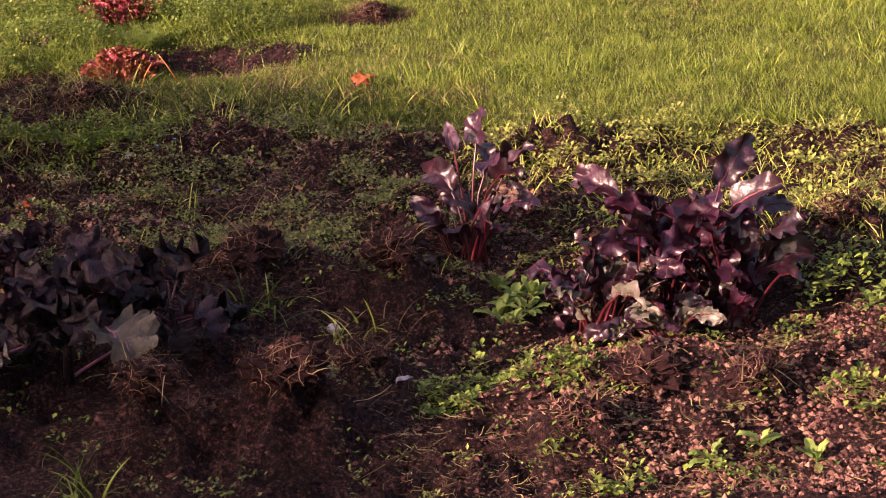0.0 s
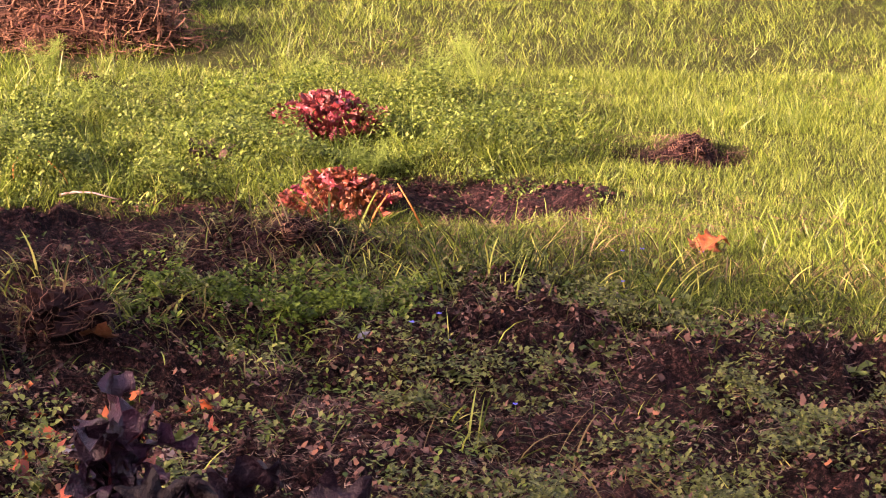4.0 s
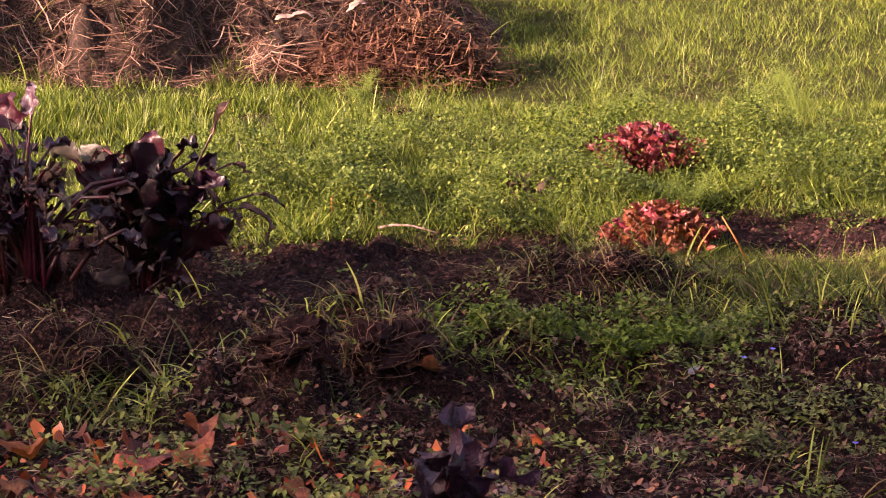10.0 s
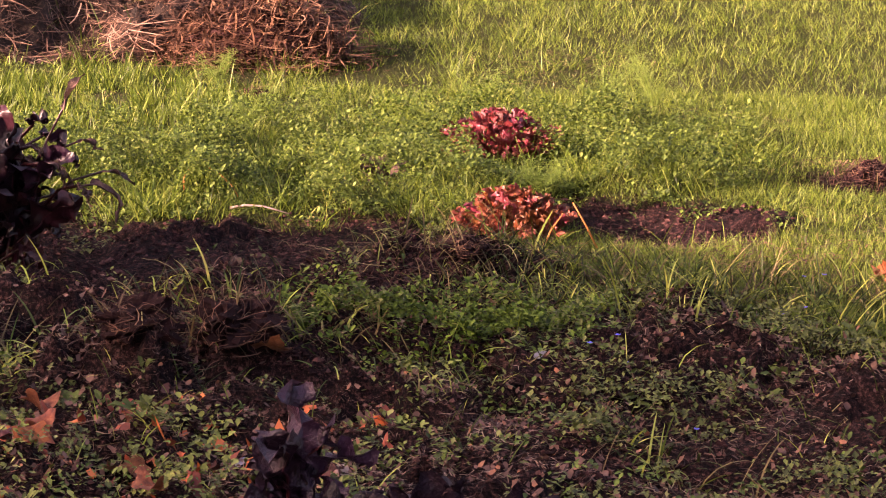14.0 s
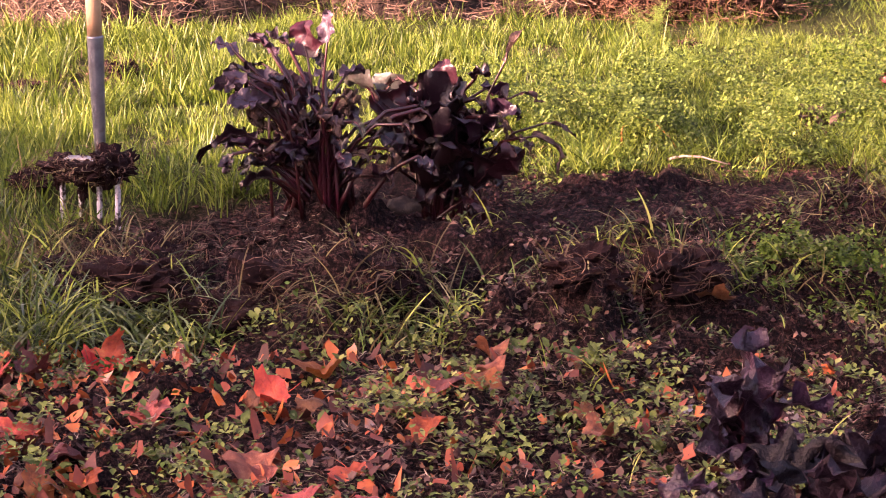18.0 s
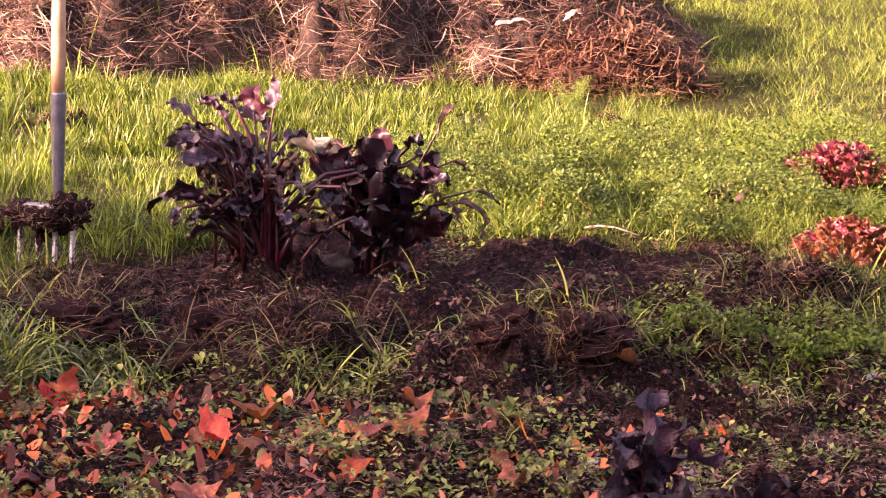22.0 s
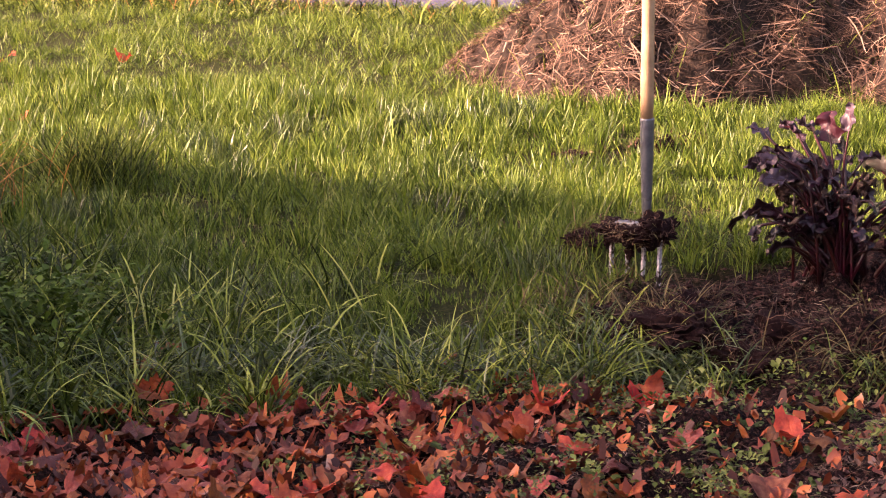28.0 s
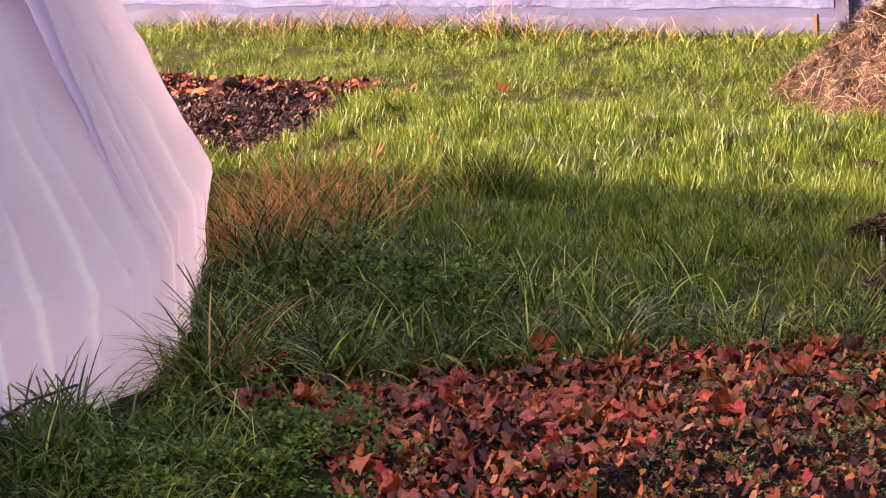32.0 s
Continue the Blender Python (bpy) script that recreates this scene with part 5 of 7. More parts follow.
# taller tufts in the lawn
for i in range(130):
    tx, ty = (RNG.uniform(-5.6, 2.6) if i < 60 else RNG.uniform(-5.4, -2.4)), RNG.uniform(4.3, 8.1)
    if bed_mask(tx, ty) < 0.2 and heap_height(tx, ty) < 0 and abs(tx + 0.2) + abs(ty - 6.5) > 0.9:
        tussock((tx, ty), 170 if tx < -1 else 90, 0.04, RNG.uniform(0.10, 0.17) if tx < -1 else RNG.uniform(0.07, 0.11), 0.0036, M["grass"], "taller tuft of lawn grass")
for tx, ty, nn, rr, hgt in ((-2.90, 5.50, 120, 0.08, 0.15), (-3.25, 5.90, 120, 0.07, 0.16), (1.15, 5.65, 160, 0.09, 0.12), (0.95, 5.75, 120, 0.07, 0.11), (1.45, 5.7, 130, 0.08, 0.12), (0.15, 5.75, 130, 0.10, 0.10)):
    tussock((tx, ty), nn, rr, hgt, 0.0036, M["grass"], "dense upright tuft of green grass")
for i in range(64):
    tx, ty = RNG.uniform(-5.2, -2.35), RNG.uniform(4.55, 7.9)
    if bed_mask(tx, ty) < 0.2 and heap_height(tx, ty) < 0:
        tussock((tx, ty), 190, 0.045, RNG.uniform(0.08, 0.135), 0.0040, M["lush_grass" if i % 3 else "rim_grass"], "dense upright tuft of darker lawn grass", 0.20, 0.4)
tussock((-4.42, 6.12), 650, 0.075, 0.26, 0.0042, M["shade_grass"], "dense dark upright tuft of grass in the lawn", 0.30, 0.5)
# lush long grass at the shaded rim of the bed
p, az, size = clumped(520, 20, 0.022, -4.7, -2.0, 3.4, 5.2, lambda x, y: (1 - bed_mask(x, y)) * step(4.75, 4.3, y + 0.15 * (x + 2.2) + 0.12 * wave(x, y, 6, 1)) * (0.15 + 0.85 * step(0.40, 0.60, lattice(x, y, 3.5, 63))))
blades("long_grass", p, 0.20 * size * RNG.uniform(0.5, 1.3, len(p)), RNG.uniform(0.0035, 0.0075, len(p)), M["shade_grass"], lean=0.4, curl=1.6, segs=5, heading=az, label="long lush grass hanging over the bed's edge")
for tx, ty, nn, rr, hgt in ((-2.40, 4.32, 150, 0.06, 0.22), (-2.70, 4.00, 110, 0.03, 0.20), (-2.03, 4.50, 130, 0.06, 0.20), (-1.75, 4.56, 60, 0.05, 0.14), (-2.18, 4.46, 120, 0.06, 0.20), (-2.95, 4.18, 90, 0.05, 0.20), (-3.20, 4.08, 120, 0.06, 0.24), (-2.30, 4.80, 90, 0.07, 0.15), (-2.20, 5.10, 60, 0.07, 0.12),
                            (-1.25, 4.62, 50, 0.05, 0.15), (-0.80, 5.05, 60, 0.06, 0.14), (-0.95, 5.0, 50, 0.05, 0.13), (0.30, 3.30, 40, 0.04, 0.14), (-0.10, 5.70, 80, 0.07, 0.13), (0.0, 5.45, 90, 0.09, 0.11), (0.25, 5.5, 90, 0.09, 0.12), (0.08, 4.45, 60, 0.07, 0.12), (-0.15, 2.15, 30, 0.03, 0.16)):
    tussock((tx, ty), nn, rr, hgt, 0.0055, M["shade_grass"], "drooping tuft of long green grass", 0.6, 1.1)
p, az, size = clumped(230, 14, 0.03, -0.35, 1.2, 5.15, 5.85, lambda x, y: bed_mask(x, y) * step(0.3, 0.5, lattice(x, y, 6, 81)) * step(5.0, 5.35, y + 0.15 * np.abs(x)))
blades("edge_grass", p, 0.13 * size * RNG.uniform(0.5, 1.3, len(p)), RNG.uniform(0.003, 0.0055, len(p)), M["shade_grass"], lean=0.8, curl=1.2, segs=5, heading=az, label="long grass lying over the edge of the bed")
p = scatter(620, -4.8, -2.2, 3.0, 4.9, lambda x, y: (1 - bed_mask(x, y)) * step(4.8, 4.2, y + 0.15 * (x + 2.2)))
blades("pale_grass", p, RNG.uniform(0.18, 0.36, len(p)), RNG.uniform(0.004, 0.008, len(p)), M["pale_blade"], lean=0.45, curl=1.6, segs=6, label="pale arching blades of long grass")
for i in range(26):
    tx = -3.25 + 1.45 * i / 25 + RNG.normal(0, 0.03)
    ty = np.interp(tx, [-3.3, -2.6, -1.8], [3.95, 4.32, 4.55]) + RNG.uniform(-0.02, 0.16)
    tussock((tx, ty), 90, 0.045, RNG.uniform(0.14, 0.22), 0.0062, M["rim_grass"], "drooping blue-green tussock at the rim of the bed", 0.65, 1.7)
# by the plastic: big drooping tussocks and dry red-brown stems
for tx, ty, nn, rr, hgt in ((-3.94, 3.31, 200, 0.06, 0.30), (-3.47, 3.43, 260, 0.09, 0.26), (-3.73, 3.67, 330, 0.12, 0.30), (-3.98, 3.92, 300, 0.12, 0.30), (-4.18, 4.26, 300, 0.13, 0.30), (-4.41, 4.68, 260, 0.14, 0.28), (-3.54, 3.98, 260, 0.14, 0.26), (-3.81, 4.46, 260, 0.16, 0.24),
                            (-4.80, 5.25, 260, 0.16, 0.26), (-3.23, 3.73, 160, 0.09, 0.22)):
    tussock((tx, ty), int(nn * 0.45), rr * 0.8, hgt * 1.15, 0.0085, M["shade_grass"], "big drooping tussock of long grass by the plastic", 0.55, 1.5)
for tx, ty, nn in ((-4.55, 4.65, 150), (-4.78, 5.03, 150), (-4.34, 4.50, 110), (-4.96, 5.44, 130), (-4.53, 5.15, 110), (-5.09, 5.81, 90)):
    tussock((tx, ty), nn // 2, 0.14, 0.46, 0.0048, M["dry_grass"], "dry red-brown seeding grass stems", 0.35, 0.9)
    tussock((tx + 0.05, ty - 0.1), 150, 0.10, 0.40, 0.0085, M["shade_grass"], "tall arching green grass among dry stems", 0.35, 1.2)
tussock((-3.76, 3.27), 520, 0.075, 0.40, 0.0075, M["shade_grass"], "big drooping tussock of long grass by the plastic", 0.42, 2.3)
tussock((-3.76, 3.27), 260, 0.080, 0.44, 0.0085, M["lush_grass"], "green arching blades of the drooping tussock", 0.42, 2.2)
tussock((-3.74, 3.23), 46, 0.06, 0.44, 0.0075, M["dry_grass"], "withered orange blades of a tussock", 0.5, 1.9)
for tx, ty, nn, hgt in ((-3.90, 2.52, 170, 0.34), (-3.80, 2.40, 170, 0.30), (-3.95, 2.68, 120, 0.30), (-3.72, 2.36, 120, 0.24), (-3.86, 2.30, 120, 0.26), (-3.66, 2.55, 80, 0.22), (-3.42, 3.50, 130, 0.26), (-3.30, 3.68, 110, 0.24), (-3.58, 3.62, 120, 0.26), (-3.15, 3.86, 100, 0.22), (-3.62, 3.95, 120, 0.24), (-3.36, 4.05, 110, 0.22)):
    tussock((tx, ty), nn, 0.055, hgt, 0.0095, M["lush_grass"], "lush green tuft of broad arching grass", 0.40, 1.6)
for tx, ty, nn, rr, hgt in ((-3.85, 2.49, 60, 0.06, 0.32), (-3.78, 2.32, 40, 0.06, 0.28), (-3.73, 3.25, 50, 0.05, 0.44), (-2.42, 4.28, 60, 0.06, 0.22), (-2.72, 4.12, 50, 0.05, 0.2), (-2.05, 4.50, 50, 0.06, 0.2), (-2.25, 4.40, 50, 0.06, 0.2), (-2.20, 4.90, 50, 0.07, 0.15), (-1.88, 4.70, 36, 0.06, 0.15), (-1.22, 4.70, 36, 0.06, 0.15), (-0.66, 4.95, 40, 0.06, 0.14), (-0.95, 5.05, 26, 0.05, 0.13), (-1.30, 5.40, 24, 0.05, 0.13), (0.55, 3.10, 22, 0.04, 0.14)):
    tussock((tx, ty), nn, rr, hgt, 0.006, M["pale_blade"], "pale green arching blades of a grass tussock", 0.55, 1.5)
for i in range(34):
    tx, ty = RNG.normal(-4.05, 0.40), RNG.normal(4.45, 0.32)
    if bed_mask(tx, ty) < 0.2:
        tussock((tx, ty), 90, 0.09, RNG.uniform(0.18, 0.32), 0.006, M["shade_grass"], "tall soft grass in the shade", 0.5, 1.4)
for i in range(15):
    tx, ty = RNG.normal(-4.85, 0.22), RNG.normal(5.15, 0.32)
    tussock((tx, ty), 44, 0.10, RNG.uniform(0.28, 0.48), 0.0030, M["dry_grass"], "dry orange-brown seeding grass", 0.30, 0.7)
# rough weeds under the wall
for tx, hgt, nn in ((-9.4, 0.24, 220), (-9.0, 0.27, 220), (-8.5, 0.22, 200), (-8.1, 0.28, 240), (-7.8, 0.30, 260), (-7.4, 0.26, 220), (-7.05, 0.40, 280), (-6.75, 0.27, 220), (-6.3, 0.19, 160), (-5.8, 0.20, 160), (-5.2, 0.17, 140)):
    tussock((tx, 10.5), nn, 0.15, hgt * 0.85, 0.007, M["shade_grass"], "rank grass clump at the wall's foot", 0.5, 1.7)
    tussock((tx + 0.12, 10.55), nn // 8, 0.14, hgt, 0.004, M["dry_grass"], "dry brown stems at the wall's foot", 0.4, 0.7)
for x0, x1, y1 in ((-11.5, -4.3, 10.72), (-3.5, 6.0, 12.5)):
    p = scatter(13000, x0, x1, y1 - 0.5, y1, lambda x, y: step(-0.5, 0.6, wave(x, y * 0, 1.6, 3)) * 0.8 + 0.2)
    blades("wall_weeds", p, RNG.uniform(0.09, 0.22, len(p)) * (0.7 + 0.5 * step(0, 1, wave(p[:, 0], p[:, 0] * 0, 1.1, 5))), RNG.uniform(0.005, 0.008, len(p)), M["shade_grass"], lean=0.6, curl=1.8, segs=3, label="rank grass and weeds along the wall", category="weeds")
    p = scatter(6000, x0, x1, y1 - 0.45, y1, lambda x, y: step(0.0, 0.7, wave(x, y * 0, 1.3, 8)))
    blades("dry_weeds", p, RNG.uniform(0.10, 0.22, len(p)), RNG.uniform(0.004, 0.007, len(p)), M["bed_straw"], lean=0.6, curl=1.4, segs=3, label="dry straw-coloured weeds along the wall", category="weeds")
p3 = np.stack([RNG.uniform(-2.0, 6, 3500), RNG.uniform(12.0, 12.5, 3500), RNG.uniform(0.0, 0.14, 3500)], 1)
strands("fallen_stems", p3, 0.4, 0.008, M["straw"], "flattened dry stems along the wall", "dry stems", flat=0.3, curl=0.8, heading=0, spread=2)


# ---- low weeds ----
def weeds(name, centres, per, spread, size, material, label, height=0.05):
    """Sprays of small paired oval leaves round each centre."""
    n = len(centres) * per
    c = np.repeat(centres, per, 0)
    x = c[:, 0] + RNG.normal(0, spread, n)
    y = c[:, 1] + RNG.normal(0, spread, n)
    z = ground_height(x, y) + height * (0.06 + 1.5 * step(0.25, 0.8, lattice(x, y, 9, 51))) * RNG.uniform(0.55, 1.0, n) + 0.005
    for lx, ly in ((-0.235, 7.03), (-0.19, 6.10)):
        z = z - 0.5 * (np.hypot(x - lx, y - ly) < 0.15)
    az = RNG.uniform(0, 2 * np.pi, n)
    el = RNG.uniform(-0.2, 1.0, n)
    L = size * RNG.uniform(0.5, 1.3, n)
    W = L * RNG.uniform(0.5, 0.8, n)
    d = np.stack([np.cos(az) * np.cos(el), np.sin(az) * np.cos(el), np.sin(el)], 1)
    s = np.stack([-np.sin(az), np.cos(az), np.zeros(n)], 1)
    nn = np.cross(d, s)
    b = np.stack([x, y, z], 1)
    mid, out, fold = d * (L * 0.55)[:, None], s * (W * 0.5)[:, None], nn * (W * 0.12)[:, None]
    if size < 0.0145:
        v = np.stack([b, b + mid + out + fold, b + d * L[:, None], b + mid - out + fold], 1).reshape(-1, 3)
        o = np.arange(n) * 4
        q = np.stack([o, o + 1, o + 2, o + 3], 1)
    else:
        tip = d * (L * 0.9)[:, None]
        v = np.stack([b, b + mid + out + fold, b + tip + out * 0.6, b + d * L[:, None], b + tip - out * 0.6, b + mid - out + fold], 1).reshape(-1, 3)
        o = np.arange(n) * 6
        q = np.concatenate([np.stack([o, o + 1, o + 2, o + 3], 1), np.stack([o, o + 3, o + 4, o + 5], 1)])
    return stuff(name, fast_mesh(name, v, q, [], material, False), label, "weeds")


def bed_weed_density(x, y):
    patch = step(0.36, 0.56, 0.6 * lattice(x, y, 4.5, 11) + 0.4 * lattice(x, y, 14, 12))
    front = step(4.95, 4.6, y) * step(-2.6, -1.9, x) * 0.7 + step(-1.1, -0.5, x) * step(5.65, 5.3, y) * step(3.4, 3.9, y) * 0.95
    bare = 1 - 0.8 * blob(x, y, -1.5, 5.2, 0.7, 0.55) - 0.92 * blob(x, y, 0.15, 2.65, 0.85, 0.85) - 0.9 * blob(x, y, 0.17, 4.33, 0.17, 0.12) - 0.7 * blob(x, y, 0.35, 3.52, 0.35, 0.14)
    return (0.12 + 0.88 * patch) * (1 - 0.75 * step(1.0, 1.4, x)) * 0.7 * np.clip(front + 0.16, 0, 1) * np.clip(bare, 0.05, 1) * bed_mask(x, y)


c = scatter(5400, -2.7, 2.4, 1.7, 6.1, bed_weed_density)
k = len(c) // 2
# darker weed copy, kept to the shaded side of the shadow's edge
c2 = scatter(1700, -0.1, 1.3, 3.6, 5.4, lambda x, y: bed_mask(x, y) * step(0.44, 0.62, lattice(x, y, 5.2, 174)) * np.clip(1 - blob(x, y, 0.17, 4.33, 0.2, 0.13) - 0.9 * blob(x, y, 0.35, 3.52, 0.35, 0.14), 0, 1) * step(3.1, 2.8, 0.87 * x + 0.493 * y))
weeds("shaded_chickweed", c2, 22, 0.026, 0.0140, M["bed_weed"], "chickweed on the shaded bed, shade put into its darker colour", 0.05)
weeds("bed_chickweed", c[:k], 32, 0.019, 0.0130, M["bed_weed"], "low chickweed and seedlings spreading over the soil", 0.045)
weeds("bed_seedlings", c[k:], 15, 0.022, 0.015, M["weed"], "small round-leaved seedlings on the bed", 0.03)
p = scatter(3600, -1.0, 1.3, 3.5, 5.5, lambda x, y: bed_mask(x, y) * step(0.42, 0.62, lattice(x, y, 5, 66)))
blades("bed_grass", p, RNG.uniform(0.03, 0.09, len(p)), RNG.uniform(0.002, 0.004, len(p)), M["shade_grass"], lean=0.6, curl=0.9, segs=3, label="thin young grass among the bed's weeds")
c = scatter(3000, -1.7, 0.5, 6.05, 7.5, lambda x, y: (0.25 + 0.75 * step(0.35, 0.65, lattice(x, y, 5, 9))) * np.clip(blob(x, y, -0.75, 6.65, 0.8, 0.55) * 1.6 + blob(x, y, 0.1, 7.1, 0.5, 0.35), 0, 1) * (1 - 0.8 * bed_mask(x, y)))
weeds("chickweed_carpet", c, 46, 0.036, 0.0135, M["weed"], "dense green carpet of chickweed beside the bed", 0.10)
p, az, size = clumped(2600, 6, 0.03, -1.9, 0.6, 6.05, 7.7, lambda x, y: np.clip(blob(x, y, -0.75, 6.65, 0.9, 0.6) * 1.5 + blob(x, y, 0.1, 7.1, 0.5, 0.35), 0, 1) * (1 - bed_mask(x, y)))
blades("sparse_grass", p, RNG.uniform(0.05, 0.13, len(p)), RNG.uniform(0.0022, 0.004, len(p)), M["grass"], lean=0.5, curl=0.8, segs=3, heading=az, label="grass blades standing through the chickweed")
# mat takes the darker weed colour to deepen the shade on it
c = scatter(330, -0.75, 0.0, 4.85, 5.45, lambda x, y: blob(x, y, -0.38, 5.15, 0.30, 0.22))
weeds("chickweed_mat", c, 60, 0.028, 0.015, M["dark_weed"], "mat of chickweed, its colour darkened for the shade", 0.035)
c = np.concatenate([RNG.normal((cx, cy), 0.07, (16, 2)) for cx, cy in ((-0.62, 7.25), (-0.35, 7.45), (-0.95, 6.55))])
weeds("dark_weed_clump", c, 46, 0.035, 0.014, M["dark_weed"], "dark green leafy weed clump in the chickweed", 0.09)
c = scatter(500, -3.9, -2.75, 2.0, 3.2, lambda x, y: np.clip(blob(x, y, -3.42, 2.55, 0.42, 0.42) * 1.4, 0, 1))
weeds("leafy_weeds", c, 60, 0.042, 0.021, M["dark_weed"], "dewy dark green leafy weeds in front of the plastic", 0.05)
p, az, size = clumped(110, 22, 0.03, -3.85, -3.0, 2.0, 2.8, lambda x, y: 1 + 0 * x)
blades("long_grass", p, 0.15 * size * RNG.uniform(0.5, 1.3, len(p)), RNG.uniform(0.004, 0.008, len(p)), M["shade_grass"], lean=0.5, curl=1.4, segs=5, heading=az, label="tufts of green grass in front of the plastic")
c = np.concatenate([RNG.normal((cx, cy), (0.16, 0.12), (40, 2)) for cx, cy in ((-3.45, 4.30), (-3.75, 4.45), (-3.62, 4.12), (-4.05, 4.40))])
weeds("rank_weeds", c, 34, 0.05, 0.026, M["dark_weed"], "rank dark green weeds in the shaded grass", 0.13)
c = scatter(420, 0.7, 2.3, 1.95, 2.75, lambda x, y: step(0.25, 0.8, wave(x, y, 4.3, 1)))
weeds("sunlit_chickweed", c, 34, 0.022, 0.018, M["weed"], "sunlit yellow-green chickweed on crumbly soil", 0.045)
# lighter weed copy, kept to the sunlit side of the shadow's edge
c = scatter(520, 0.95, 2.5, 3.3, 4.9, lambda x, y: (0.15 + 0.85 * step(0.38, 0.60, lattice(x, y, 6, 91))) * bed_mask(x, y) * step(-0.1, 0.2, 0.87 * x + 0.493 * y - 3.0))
weeds("sunlit_margin_weeds", c, 28, 0.026, 0.016, M["lightened_weed"], "weeds on the bed's sunlit margin, sun put into their colour", 0.05)
# pale blades kept to the sunlit side, adding to its painted brightness
p, az, size = clumped(420, 9, 0.03, 0.95, 2.5, 3.3, 4.9, lambda x, y: bed_mask(x, y) * step(-0.1, 0.2, 0.87 * x + 0.493 * y - 3.0))
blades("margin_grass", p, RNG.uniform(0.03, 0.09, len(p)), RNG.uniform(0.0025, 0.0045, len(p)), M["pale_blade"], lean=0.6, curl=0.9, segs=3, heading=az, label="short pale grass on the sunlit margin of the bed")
c = scatter(60, 1.75, 2.25, 2.7, 3.4, lambda x, y: blob(x, y, 1.95, 3.0, 0.25, 0.22))
weeds("sunlit_chickweed", c, 30, 0.035, 0.022, M["weed"], "bushy yellow-green weeds beside the beets", 0.10)
c = scatter(1700, -3.4, -0.3, 2.4, 4.6, lambda x, y: (0.12 + 0.75 * step(-2.3, -1.4, x) * step(3.3, 3.7, y)) * step(0.42, 0.58, lattice(x, y, 5.5, 173)))
weeds("litter_seedlings", c, 18, 0.024, 0.0155, M["lightened_weed"], "green seedlings between the fallen leaves", 0.04)


# ---- soil crumbs and withered grass ----
def crumbs(name, pts, size, material, label):
    n = len(pts)
    iv = np.array([(1, 0, 0), (0, 1, 0), (-1, 0, 0), (0, -1, 0), (0.15, 0.1, 0.9), (0, 0, -0.8)])
    fi = np.array([(0, 1, 4), (1, 2, 4), (2, 3, 4), (3, 0, 4), (1, 0, 5), (2, 1, 5), (3, 2, 5), (0, 3, 5)])
    s = size * np.clip(RNG.lognormal(0, 0.5, n), 0.3, 1.9)
    jit = RNG.uniform(0.5, 1.45, (n, 6, 1))
    az = RNG.uniform(0, 6.28, n)
    v = iv[None] * jit * s[:, None, None] * np.array([1, 0.85, 0.7])
    ca, sa = np.cos(az)[:, None], np.sin(az)[:, None]
    vx, vy = v[..., 0] * ca - v[..., 1] * sa, v[..., 0] * sa + v[..., 1] * ca
    z = ground_height(pts[:, 0], pts[:, 1]) + s * 0.25
    v = np.stack([vx + pts[:, :1], vy + pts[:, 1:2], v[..., 2] + z[:, None]], -1).reshape(-1, 3)
    f = (fi[None] + (np.arange(n) * 6)[:, None, None]).reshape(-1, 3)
    return stuff(name, fast_mesh(name, v, [], f, material, False), label, "soil")


p = scatter(80000, -2.6, 2.4, 1.8, 6.6, lambda x, y: bed_mask(x, y) * (0.15 + 0.85 * step(0.35, 0.65, lattice(x, y, 6, 21))))
crumbs("soil_crumbs", p, 0.0054, M["crumb"], "crumbly clods of dark brown soil")
p = scatter(9000, -2.4, 2.3, 1.8, 6.8, lambda x, y: bed_mask(x, y) * step(0.1, 0.7, wave(x, y, 4, 8)))
crumbs("soil_clods", p, 0.0085, M["crumb"], "larger clods of dark soil")
p = scatter(4500, -2.7, 2.2, 1.8, 6.7, lambda x, y: bed_mask(x, y) * step(-0.2, 0.8, wave(x, y, 3, 6)))
strands("withered_grass", np.concatenate([p, ground_height(p[:, 0], p[:, 1])[:, None]], 1), 0.11, 0.0024, M["bed_straw"], "withered grass and roots strewn on the soil", "dry grass", flat=0.4, curl=1.3, segs=3)
p = np.concatenate([RNG.normal((cx, cy), (rx, ry), (nn, 2)) for cx, cy, rx, ry, nn in ((-2.12, 5.0, 0.16, 0.07, 240), (-1.55, 4.80, 0.20, 0.06, 160), (-0.75, 4.85, 0.14, 0.07, 160), (-0.95, 4.63, 0.1, 0.06, 90), (0.8, 6.86, 0.10, 0.06, 260), (0.4, 5.9, 0.5, 0.12, 700), (-0.1, 5.6, 0.35, 0.12, 600), (0.3, 3.55, 0.15, 0.1, 90), (0.05, 2.4, 0.12, 0.08, 70), (-2.0, 5.5, 0.25, 0.06, 300), (-2.8, 7.2, 0.20, 0.16, 300))])
strands("uprooted_grass", np.concatenate([p, ground_height(p[:, 0], p[:, 1])[:, None] + 0.01], 1), 0.10, 0.0022, M["root"], "uprooted grass sods and root mats", "dry grass", flat=0.55, curl=1.5)

p = scatter(11000, -2.6, 0.4, 3.2, 4.9, lambda x, y: bed_mask(x, y) * (0.2 + 0.8 * step(0.35, 0.65, lattice(x, y, 5, 71))))
strands("plant_debris", np.concatenate([p, ground_height(p[:, 0], p[:, 1])[:, None]], 1), 0.045, 0.0022, M["root"], "fine brown plant debris and roots on the soil", "plant debris", flat=0.5, curl=1.4, segs=2)

